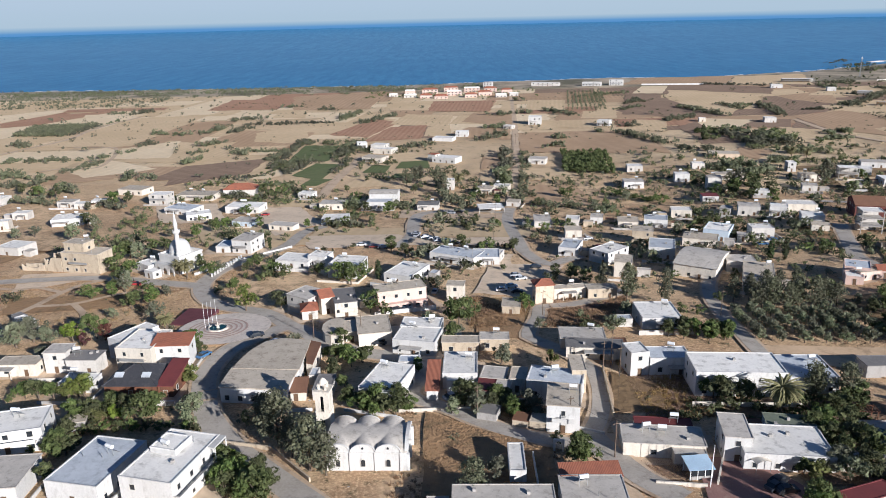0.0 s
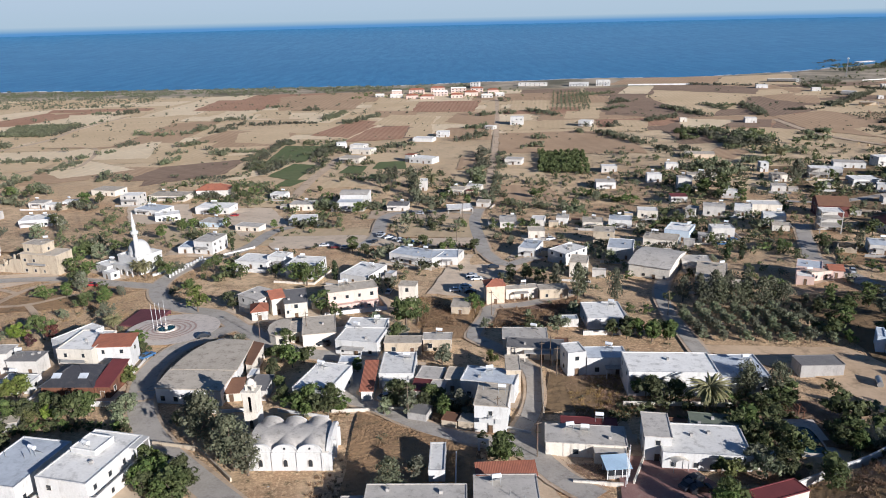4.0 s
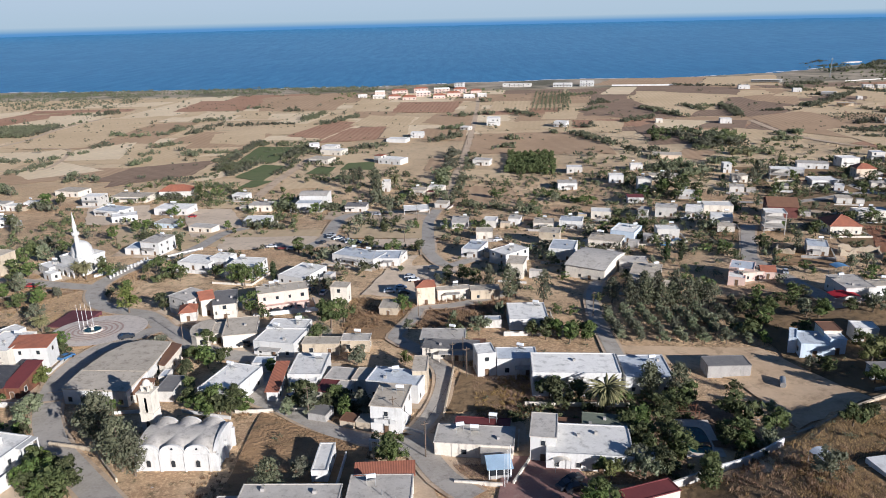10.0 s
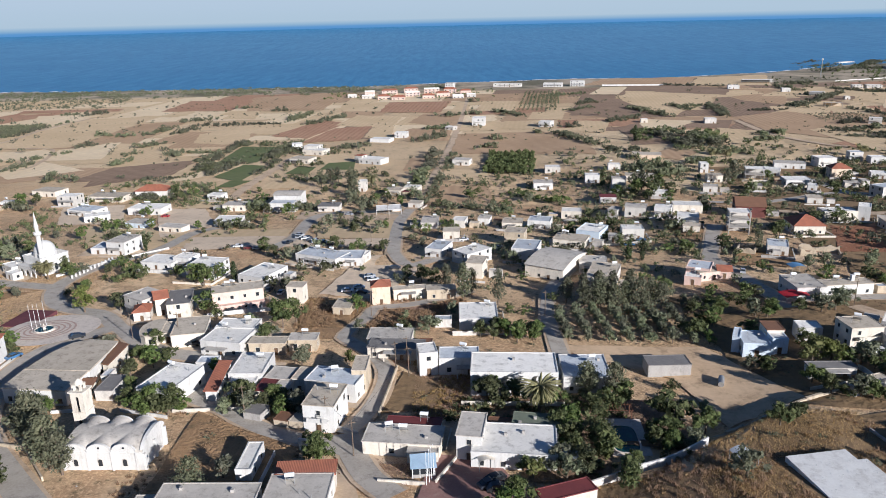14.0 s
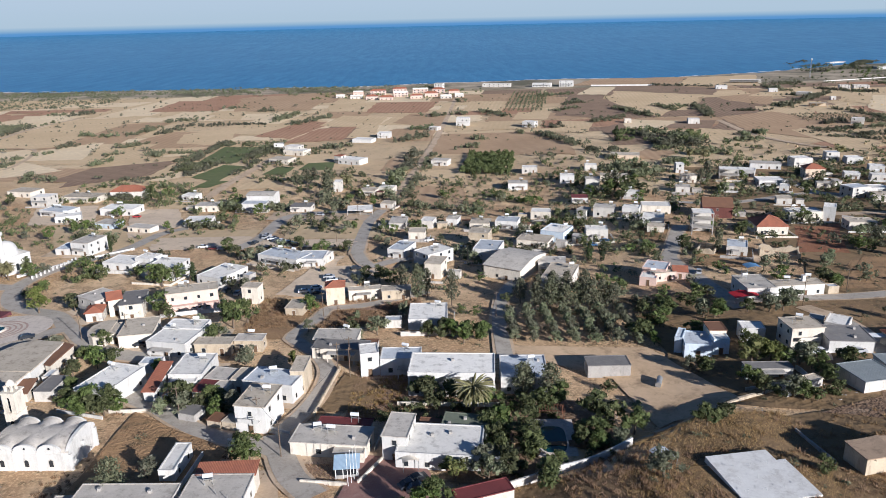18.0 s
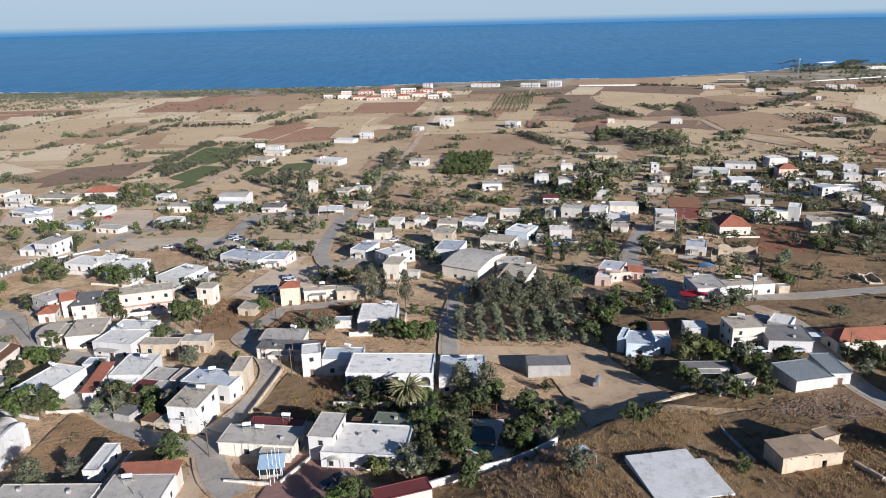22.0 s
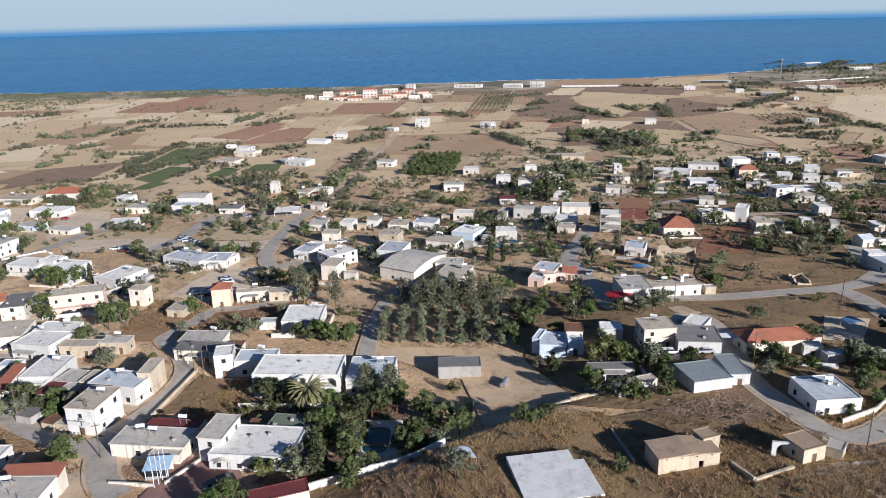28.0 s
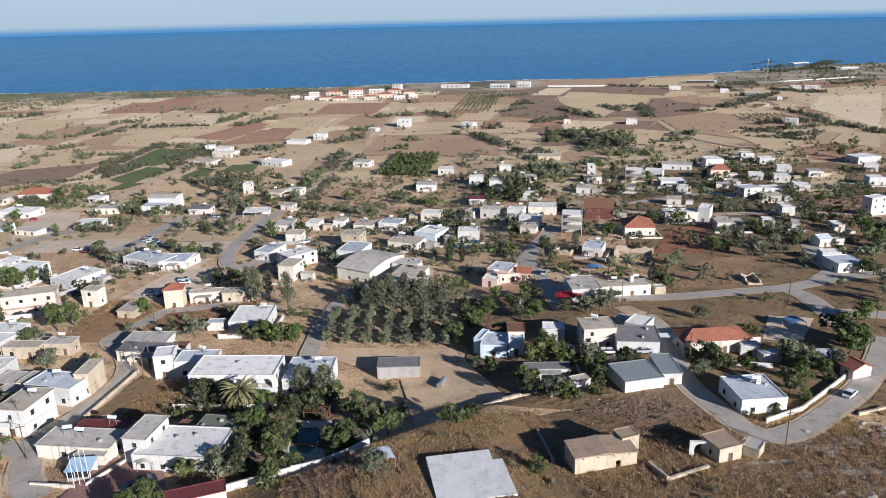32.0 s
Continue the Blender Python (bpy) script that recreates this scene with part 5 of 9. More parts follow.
field("straw", (-194.0, 823.2), (-196.5, 896.1), (-165.6, 896.0), (-154.8, 816.5))
field("pale", (-263.0, 577.3), (-282.3, 633.8), (-243.4, 671.7), (-221.0, 579.8))
field("straw", (-221.0, 579.8), (-229.1, 644.5), (-187.5, 657.4), (-187.8, 549.8))
field("straw", (-171.6, 655.2), (-182.7, 711.5), (-141.8, 760.5), (-119.8, 635.7))
field("straw", (-188.9, 557.4), (-191.7, 627.6), (-131.3, 631.3), (-163.6, 585.8))
field("brown", (-203.1, 482.4), (-193.5, 538.5), (-140.2, 563.9), (-143.8, 495.4))
field("pale", (-132.9, 480.3), (-120.5, 513.7), (-100.6, 511.4), (-120.9, 480.9))
field("straw", (-325.2, 524.9), (-326.3, 564.8), (-290.6, 578.3), (-286.2, 533.6))
field("pale", (-284.0, 533.3), (-263.0, 572.1), (-211.1, 529.1), (-251.3, 499.5))
field("pale", (-330.2, 588.8), (-298.2, 641.8), (-286.0, 628.5), (-266.6, 580.5))
field("stubble", (-182.3, 893.5), (-214.2, 1057.7), (-89.4, 1111.7), (-89.3, 887.5))
field("straw", (-71.2, 873.0), (-72.2, 963.5), (-13.4, 964.7), (-20.2, 863.5))
field("red", (-20.0, 852.8), (-14.1, 958.1), (66.8, 954.6), (51.0, 839.8))
field("pale", (-141.6, 786.7), (-125.1, 856.1), (-89.5, 854.9), (-103.9, 771.6))
field("straw", (-57.3, 751.0), (-42.5, 831.1), (9.4, 812.1), (2.6, 720.9))
field("stubble", (18.1, 759.8), (32.7, 832.8), (76.3, 835.1), (65.1, 711.0))
field("red", (-73.5, 641.6), (-54.7, 730.1), (-17.8, 740.3), (-21.1, 653.2))
field("straw", (-19.4, 666.1), (-16.9, 724.1), (5.0, 736.6), (6.3, 655.7))
field("stubble", (19.2, 647.4), (23.2, 706.1), (62.2, 703.8), (57.7, 635.6))
field("straw", (63.2, 848.0), (78.2, 952.2), (93.8, 949.0), (80.7, 834.3))
field("straw", (92.5, 842.6), (106.6, 946.3), (152.6, 936.7), (136.3, 834.5))
field("stubble", (58.3, 563.8), (67.4, 673.8), (142.0, 675.2), (120.8, 566.8))
field("straw", (106.3, 704.5), (117.9, 755.7), (157.6, 745.7), (145.2, 685.6))
field("stubble", (120.2, 564.2), (142.0, 675.2), (176.6, 648.6), (167.4, 534.8))
field("stubble", (269.7, 1132.9), (322.7, 1239.6), (491.2, 1264.6), (424.6, 1112.0))
field("pale", (252.3, 999.7), (291.7, 1098.9), (327.4, 1090.0), (290.7, 990.9))
field("straw", (278.0, 964.4), (344.1, 986.3), (384.7, 920.5), (291.0, 753.8))
field("brown", (190.3, 819.3), (272.7, 958.5), (286.1, 806.7), (234.9, 740.5))
field("brown", (342.8, 822.0), (416.4, 934.0), (414.6, 781.1), (349.5, 742.8))
field("straw", (390.0, 998.8), (478.2, 1009.6), (470.1, 957.4), (396.9, 924.6))
field("stubble", (349.5, 742.8), (420.0, 780.0), (435.5, 726.5), (341.5, 658.4))
field("pale", (228.1, 677.6), (261.0, 740.4), (301.3, 719.3), (270.2, 670.5))
field("straw", (304.4, 668.6), (332.9, 641.2), (314.2, 540.9), (278.5, 577.1))
field("brown", (215.2, 679.8), (244.0, 716.3), (236.0, 604.2), (211.6, 587.8))
field("stubble", (202.3, 519.2), (226.1, 557.4), (243.0, 534.7), (217.1, 502.0))
field("pale", (530.0, 793.9), (603.3, 910.6), (684.8, 918.7), (511.5, 631.5))
field("straw", (376.8, 641.8), (404.5, 659.4), (410.5, 533.9), (363.7, 498.4))
field("red", (390.1, 537.5), (431.2, 548.2), (428.6, 513.8), (381.0, 478.6))
field("straw", (455.5, 932.1), (526.8, 1021.2), (668.3, 1035.1), (572.0, 904.4))
field("brown", (343.6, 1011.1), (383.6, 1113.6), (461.5, 1038.4), (419.4, 954.9))
field("straw", (429.5, 561.1), (465.7, 610.3), (487.1, 591.2), (448.3, 527.3))
field("weeds", (190.3, 212.4), (218.8, 248.7), (232.8, 245.1), (211.4, 209.3))
field("earth", (197.5, 255.3), (217.9, 294.4), (236.6, 298.8), (214.8, 256.1))
field("weeds", (155.4, 243.9), (166.6, 272.5), (185.6, 263.8), (173.1, 237.4))
field("sand", (-79.1, 320.4), (-108.4, 394.7), (-80.9, 394.5), (-61.9, 348.0))
field("straw", (-94.8, 396.0), (-102.9, 427.6), (-78.9, 424.8), (-68.5, 393.2))
field("dirt", (-25.0, 357.6), (-23.3, 388.2), (31.5, 368.7), (33.3, 350.5))
field("sand", (-24.0, 295.8), (-24.1, 309.0), (27.7, 306.5), (29.8, 290.7))
field("straw", (-5.6, 310.5), (-9.3, 351.4), (33.8, 346.2), (40.4, 305.0))
field("straw", (-105.6, 304.2), (-128.4, 351.7), (-97.1, 357.7), (-74.0, 305.2))
field("sand", (-146.0, 357.9), (-165.4, 403.7), (-132.4, 409.0), (-110.9, 356.5))
# brown yard ground; its dark colour also stands in for shade lying there
field("weeds", (-5.5, 112.0), (20.5, 111.0), (20.0, 128.5), (-6.0, 146.0))
field("soil", (58.0, 132.0), (101.0, 124.0), (101.0, 146.0), (58.0, 149.5))
field("weeds", (-1.5, 153.0), (20.0, 137.0), (21.0, 152.0), (-1.0, 156.0))
road(5.8, "asphalt", (-23.6, 109.0), (-36.2, 122.0), (-47.6, 134.7), (-56.9, 150.4), (-62.1, 168.1), (-60.6, 182.6), (-54.2, 192.8), (-47.0, 200.1), (-37.7, 190.0), (-27.0, 181.0), (-14.4, 176.7), (-3.9, 176.2))
road(5.8, "asphalt", (-47.0, 200.1), (-57.8, 213.5), (-69.1, 218.8), (-79.5, 226.9), (-87.6, 243.9), (-86.4, 263.3), (-78.1, 280.1), (-69.1, 297.2), (-66.4, 328.3), (-59.3, 341.4))
road(5.5, "asphalt", (-87.6, 243.9), (-102.9, 248.3), (-129.1, 256.3), (-153.9, 255.2), (-177.2, 252.0))
road(5.5, "asphalt", (30.8, 278.2), (30.1, 301.4), (29.7, 345.5), (33.7, 378.6))
road(4.2, "dirt", (33.7, 378.6), (37.7, 408.7), (50.6, 519.8), (63.6, 660.9), (76.7, 825.1), (91.6, 1021.2))
road(5.0, "dirt", (-73.9, 417.8), (-73.2, 453.9), (-70.5, 495.0), (-67.2, 529.4), (-65.9, 563.7))
road(6, "asphalt", (-21.7, 291.4), (-16.0, 312.4), (-14.2, 365.0), (8.9, 374.9), (32.0, 365.9))
road(4.4, "asphalt", (31.0, 126.4), (28.6, 128.2), (23.3, 130.9), (17.8, 133.2), (12.2, 136.3), (6.4, 140.9), (-1.0, 147.5), (-7.0, 151.4), (-9.6, 155.4), (-7.4, 164.4), (-6.6, 174.9), (-3.9, 176.2))
road(5.5, "asphalt", (29.2, 134.0), (31.6, 126.4), (35.8, 116.9), (41.1, 110.3))
road(4.0, "asphalt", (29.2, 134.0), (33.0, 143.1), (35.6, 155.6), (35.5, 166.5), (30.7, 177.0), (23.5, 186.0), (22.4, 190.1), (27.0, 204.7), (29.2, 213.9), (38.7, 215.6), (48.9, 221.5), (60.1, 229.5))
road(4.2, "asphalt", (81.4, 170.6), (81.5, 185.6), (82.4, 204.8), (86.7, 227.9), (95.0, 246.6), (100.7, 259.2), (102.1, 266.9))
road(5, "asphalt", (156.8, 202.5), (170.9, 203.5), (186.5, 203.2), (208.8, 206.4), (228.4, 210.1), (243.9, 217.1), (256.1, 220.6), (275.2, 226.8))
road(6, "asphalt", (240.2, 215.4), (250.8, 226.5), (253.6, 240.2), (260.9, 260.9))
road(5.5, "asphalt", (226.1, 209.1), (227.7, 198.1), (226.8, 186.8), (225.7, 173.0), (225.9, 165.5))
road(5, "asphalt", (229.0, 184.8), (237.8, 183.3), (247.9, 179.1))
road(5.5, "asphalt", (153.9, 195.9), (152.4, 212.5), (150.8, 235.6), (149.5, 252.6), (154.4, 265.6), (162.0, 285.6), (169.8, 303.9))
road(4.8, "asphalt", (175.0, 187.3), (176.3, 174.8), (173.9, 159.0), (171.9, 143.1), (173.8, 131.2), (176.5, 120.6), (180.9, 117.9), (189.6, 122.6), (201.6, 132.3), (212.0, 141.7), (221.9, 153.5), (231.9, 166.9))
road(4, "dirt", (170.5, 195.1), (172.4, 189.7), (175.0, 187.3))
road(4, "dirt", (-377.8, 615.0), (-368.3, 651.3), (-359.3, 694.9), (-365.4, 755.0), (-363.8, 805.6), (-354.5, 860.8))
road(3, "dirt", (-296.9, 526.1), (-286.5, 538.4), (-261.8, 540.0), (-269.2, 586.4), (-286.3, 631.6), (-298.2, 642.0), (-330.3, 646.2))
road(5, "asphalt", (30.5, 282.6), (34.5, 268.1), (39.0, 261.5), (45.3, 267.2), (52.7, 272.3))
road(6, "dirt", (204.8, 338.7), (230.2, 323.5), (282.4, 321.5), (316.1, 307.1))
road(5, "asphalt", (182.0, 366.2), (212.6, 358.2), (261.7, 380.7), (287.8, 376.4), (331.8, 396.2), (377.6, 403.7))
road(5, "asphalt", (270.1, 422.7), (269.6, 385.1), (274.2, 365.8))
road(4.5, "dirt", (340.9, 718.3), (334.0, 621.2), (347.6, 557.1), (359.3, 543.0))
road(4.5, "asphalt", (-56.0, 156.7), (-60.2, 155.7))
road(2.2, "dirt", (-139.2, 216.6), (-137.4, 224.9), (-135.4, 239.5), (-131.9, 248.9), (-125.9, 254.0))
road(1.8, "dirt", (-137.4, 224.9), (-125.3, 227.0), (-115.6, 235.1), (-102.7, 242.4))
road(1.6, "dirt", (-135.4, 239.5), (-146.5, 245.3), (-153.8, 243.9), (-165.6, 246.6))
road(1.8, "dirt", (-125.3, 227.0), (-115.8, 215.0), (-113.6, 206.8))

# ---------------------------------------------------------------- buildings of the village
house(-139.3, 268.4, 16.4, 8.5, 8.2, -14.5, "stone", "t", st=2, door=0)
house(-142.4, 269.9, 9.0, 6.0, 11.6, -16.2, "stone", "t", st=3, door=0)
house(-151.6, 270.5, 7.8, 6.5, 6.4, -15.6, "stone", "none")
house(-161.2, 270.6, 9.8, 3.0, 2.6, -8.8, "stone", "none")
house(-129.1, 205.6, 6.7, 3.0, 3, -34.3, "white", "w")
house(-114.6, 266.3, 8.3, 6.3, 3.5, -38.0, "white", "w")
house(-110.0, 257.1, 5.1, 3.7, 3, -33.5, "white", "w")
house(-129.3, 368.2, 12.3, 8.6, 3.8, 21.9, "white", "w")
house(-83.7, 293.9, 8.7, 11.6, 6, -15.0, "white", "g", st=2)
house(-93.2, 294.9, 6.1, 9.6, 3, -4.4, "white", "b")
house(-99.8, 349.6, 10.3, 8.3, 3.2, -16.2, "blue", "g")
house(-78.0, 336.6, 12.7, 6.5, 3, -17.9, "cream", "g")
house(-58.6, 269.9, 13.5, 9.9, 3.2, -15.4, "white", "w")
house(-49.3, 269.6, 7.4, 7.0, 4.5, -20.2, "white", "w")
house(-36.9, 256.1, 11.5, 11.7, 5.4, -13.2, "white", "w", st=2, tank=1)
house(-14.8, 249.7, 10.8, 14.9, 3.6, -26.2, "white", "w")
house(-15.6, 218.8, 15.8, 7.2, 7, 17.0, "pink", "t", st=2, arcade=1)
house(-44.9, 217.0, 9.4, 8.7, 6, -34.4, "pale", "g", st=2)
house(-39.2, 215.1, 4.0, 6.9, 6, 25.4, "cream", "red", kind="gable", st=2)
house(-32.8, 214.6, 6.9, 12.5, 5.5, 12.4, "cream", "d", st=2)
house(-43.2, 210.2, 4.8, 6.9, 3.4, 13.3, "pale", "red", kind="hip")
house(-21.4, 190.1, 9.0, 12.5, 4.2, 9.2, "cream", "t", win=2)
house(-27.8, 191.1, 3.6, 8.1, 3.4, 9.4, "cream", "t")
house(-8.4, 182.4, 11.7, 10.4, 4.5, -13.3, "white", "w", tank=1)
house(-7.6, 189.6, 11.4, 6.7, 4.8, -6.8, "white", "w", tank=1)
house(3.0, 179.7, 9.9, 4.3, 3.6, -2.8, "stone", "t")
house(12.2, 181.5, 7.6, 4.4, 3.6, -2.8, "stone", "g")
house(2.5, 223.8, 5.5, 4.8, 6, -8.8, "cream", "t", st=2)
house(19.5, 211.3, 5.5, 7.1, 3, -7.9, "stone", "t")
house(30.4, 220.4, 5.9, 5.2, 6.6, 6.6, "amber", "red", kind="hip", st=2)
house(39.5, 224.6, 10.8, 3.6, 3.8, 7.6, "cream", "t")
house(49.9, 223.9, 9.4, 4.7, 3.8, 2.9, "stone", "t")
house(54.8, 305.4, 7.0, 7.1, 4, -4.4, "cream", "t")
house(49.3, 278.8, 7.2, 12.1, 4, -21.9, "white", "b")
house(62.1, 267.5, 8.8, 12.8, 5, -49.6, "white", "w", st=2)
house(81.7, 293.0, 8.3, 7.7, 6, -15.9, "stone", "t", st=2)
house(83.9, 272.7, 9.8, 12.8, 5, -16.8, "white", "b")
house(63.1, 248.7, 6.0, 8.7, 6, -15.7, "cream", "t", st=2)
house(60.9, 198.4, 11.3, 12.5, 4, -1.0, "white", "w", tank=1)
house(92.2, 251.4, 14.5, 22.0, 5, -31.5, "cream", "g", kind="barrel")
house(105.6, 234.1, 9.6, 20.2, 4.6, -20.9, "pale", "t")
house(105.5, 250.7, 9.8, 7.1, 4.6, -8.6, "pale", "g")
house(38.0, 175.2, 14.6, 5.5, 3.6, -8.0, "cream", "d")
house(36.0, 182.2, 11.9, 7.1, 3.6, -4.6, "cream", "g", tank=1)
house(46.3, 165.7, 4.7, 6.0, 6.5, 9.0, "white", "w", st=2)
house(54.4, 166.1, 10.2, 6.8, 4.8, -0.9, "white", "b", tank=1)
house(67.2, 155.9, 20.4, 10.6, 6.5, -4.1, "white", "w", arches=1, st=2)
house(84.4, 157.2, 11.2, 12.1, 4.6, -2.5, "white", "b", tank=1)
house(105.8, 161.6, 10.5, 5.4, 3.4, -0.4, "grey", "d", win=0)
house(-92.7, 135.8, 13.8, 9.8, 5.5, 14.0, "white", "w", st=2, tank=1)
house(-84.4, 118.0, 9.5, 10.6, 4, 4.2, "white", "g")
house(-67.5, 120.3, 11.0, 15.3, 4.8, -12.3, "white", "b", tank=1)
house(-52.3, 118.0, 10.7, 16.1, 7, -14.2, "white", "w", st=2, tank=1, balcony=1)
house(-53.2, 120.9, 5.5, 5.2, 8.2, -15.8, "white", "w", win=0)
house(-111.3, 171.7, 10.5, 4.9, 3.6, -0.9, "cream", "t")
house(-101.7, 173.5, 5.8, 5.5, 6, 0.6, "pale", "g", st=2)
house(-94.4, 172.2, 7.9, 5.6, 4.5, -2.6, "pale", "d")
house(-81.0, 177.7, 9.7, 12.4, 6.5, -6.7, "cream", "w", st=2, tank=1)
house(-72.8, 176.3, 9.5, 5.7, 6.3, 1.4, "white", "red", kind="mono", st=2)
house(-86.5, 183.9, 5.3, 12.3, 6, -31.2, "white", "w", st=2)
house(-76.3, 161.8, 12.7, 11.0, 3.6, -2.4, "timber", "char", kind="hip", skyl=2)
house(-67.9, 161.5, 3.6, 10.6, 3.5, -2.4, "timber", "maroon", kind="mono")
house(-91.2, 162.0, 8.3, 5.3, 3, -4.4, "white", "w")
house(-30.1, 156.9, 4.3, 7.9, 3, -2.4, "pale", "d", win=0)
house(-33.6, 163.4, 2.0, 4.2, 2.8, -2.5, "pale", "b", win=0)
house(-36.5, 155.5, 4.6, 5.3, 2.6, 4.4, "cream", "brown", kind="mono")
house(-14.9, 155.6, 8.9, 13.8, 5, -17.9, "white", "w", st=1, tank=1)
house(-10.3, 169.4, 5.3, 3.9, 3, -2.6, "white", "b", win=0)
house(-4.0, 156.8, 2.6, 11.4, 3.4, -2.4, "white", "red", kind="mono")
house(2.6, 163.2, 8.4, 11.7, 4.6, -2.5, "white", "w", tank=1)
house(2.3, 156.7, 6.4, 3.4, 3.6, 0.1, "white", "w")
house(8.5, 153.8, 3.9, 6.7, 3.2, -10.2, "cream", "maroon")
house(10.7, 159.1, 5.8, 6.0, 3.6, -13.7, "cream", "g")
house(12.5, 153.8, 3.2, 3.6, 3.2, -17.1, "cream", "g")
house(16.4, 157.7, 3.6, 6.0, 4, -11.5, "cream", "t")
house(24.8, 154.1, 12.8, 7.6, 5, -15.9, "white", "b", tank=1)
house(30.4, 158.2, 3.4, 8.1, 6.2, -2.5, "stone", "t", win=0)
house(24.4, 140.4, 6.9, 9.8, 6.8, -10.0, "white", "t", st=2, tank=1)
house(12.4, 121.3, 3.1, 9.4, 3.2, -1.9, "white", "w")
house(8.7, 106.5, 17.4, 6.5, 4, -1.7, "white", "g")
house(24.4, 107.1, 11.0, 10.0, 4, -1.7, "white", "g", tank=1)
house(24.9, 113.7, 10.4, 3.2, 4.4, 1.8, "cream", "red", kind="mono")
house(42.1, 127.9, 15.7, 6.8, 3.5, -7.8, "cream", "g")
house(44.0, 133.9, 11.3, 3.4, 3.1, -7.7, "cream", "maroon", tank=1)
house(46.1, 123.3, 6.1, 2.7, 2.6, -3.8, "cream", "g", win=0)
house(55.9, 126.8, 5.0, 8.9, 6, -10.0, "white", "g", st=2)
house(64.3, 124.2, 16.6, 11.0, 4, -7.4, "white", "w")
house(69.5, 131.7, 9.5, 6.4, 3.6, -11.0, "pale", "green")
house(130.7, 170.2, 6.8, 8.4, 4, -9.6, "blue", "b")
house(127.4, 172.8, 1.9, 6.5, 4.6, -25.6, "blue", "b", win=0)
house(136.1, 169.2, 4.0, 5.6, 4.6, -4.0, "blue", "w")
house(136.5, 173.1, 4.3, 5.5, 5.4, -4.0, "cream", "brown")
house(146.8, 174.8, 5.9, 4.9, 4, -7.6, "white", "w")
house(157.1, 169.4, 8.4, 7.2, 6, 3.2, "cream", "t", st=2, tank=1)
house(166.5, 165.6, 10.7, 9.7, 4, -7.5, "white", "d")
house(170.0, 175.2, 5.5, 7.2, 4, -37.1, "pale", "w")
house(161.5, 208.6, 8.9, 11.6, 4.5, 1.7, "white", "g", tank=1)
house(174.3, 208.1, 15.9, 5.0, 4, 4.4, "white", "t", chim=1)
house(139.0, 234.6, 7.9, 8.8, 4.5, -26.7, "pink", "b")
house(135.0, 228.8, 5.4, 5.7, 3, -22.7, "pink", "w", tank=1)
house(140.1, 231.0, 7.3, 4.6, 3.4, 8.8, "pink", "t")
house(146.3, 231.9, 4.4, 5.2, 3, -12.3, "pink", "red", kind="gable")
house(184.9, 163.3, 17.0, 7.0, 4.0, 3.9, "cream", "red", kind="hip")
house(192.8, 159.1, 4.3, 3.6, 3.2, -12.5, "white", "w")
house(196.3, 155.3, 4.8, 2.9, 2.6, 7.2, "white", "b", win=0)
house(182.5, 133.3, 9.8, 10.5, 4, 3.4, "white", "b", tank=1, chim=1)
house(208.8, 153.3, 3.9, 5.0, 2.8, -3.8, "grey", "b", win=0, piers=1)
house(212.1, 145.8, 3.6, 5.4, 3, -72.8, "pale", "red", kind="gable")
house(160.5, 144.4, 9.4, 9.1, 3.2, 11.1, "pale", "s", win=0)
house(168.2, 147.2, 4.6, 9.9, 3.4, -0.2, "white", "s")
house(141.7, 152.9, 10.7, 3.3, 3, -2.1, "pale", "d")
house(142.1, 142.0, 4.2, 2.6, 2.4, 18.2, "white", "b")
house(150.7, 115.6, 3.7, 3.2, 3.9, 18.3, "stone", "earth", win=0)
house(167.4, 111.8, 5.0, 5.1, 3.5, 18.3, "stone", "earth")
house(173.6, 112.0, 2.8, 3.6, 2.4, -39.5, "stone", "g", win=0)
house(255.1, 229.0, 9.6, 9.2, 4, 5.7, "white", "b")
house(256.0, 239.7, 6.5, 4.6, 4, -5.1, "white", "w")
house(263.8, 260.2, 5.0, 5.3, 3.6, 11.9, "white", "b", kind="gable")
house(218.9, 217.9, 4.4, 8.2, 2, -4.7, "stone", "none", win=0)
house(190.2, 253.7, 13.8, 7.5, 3, -19.4, "stone", "none")
house(176.0, 257.6, 7.3, 9.7, 4, -21.8, "pale", "b")
house(165.5, 259.6, 6.7, 7.2, 3, -30.0, "stone", "none")
house(201.3, 289.1, 12.3, 12.3, 4.2, -5.6, "cream", "red", kind="hip")
house(194.1, 327.8, 12.8, 15.0, 6, -15.5, "brown", "brown", kind="gable", st=2)
house(158.7, 306.9, 9.2, 7.6, 5, -17.6, "white", "w")
house(156.4, 294.8, 6.8, 5.1, 3, -20.4, "cream", "t")
house(130.5, 292.1, 9.0, 6.9, 5, -5.5, "pale", "w", tank=1)
house(122.4, 289.8, 4.2, 4.7, 3, -16.7, "cream", "g")
house(114.8, 297.1, 10.2, 12.1, 5, -29.9, "blue", "w")
house(104.3, 288.2, 13.3, 9.1, 3.5, -22.6, "cream", "t")
house(173.8, 289.8, 8.4, 7.6, 9.6, -12.0, "pale", "w", st=3, piers=1, win=0)
house(-165.9, 415.0, 11.2, 9.0, 6, -5.4, "pale", "w", st=2)
house(-143.6, 387.7, 17.1, 11.5, 3.6, -21.4, "white", "b")
house(-147.5, 425.2, 22.4, 11.5, 3.6, -9.0, "cream", "t")
house(-193.4, 445.4, 17.2, 11.5, 3.6, -15.8, "cream", "t")
house(-193.9, 362.8, 15.1, 11.5, 4.2, 11.9, "white", "w")
house(-183.9, 297.3, 11.8, 10.2, 4, -15.6, "pale", "w")
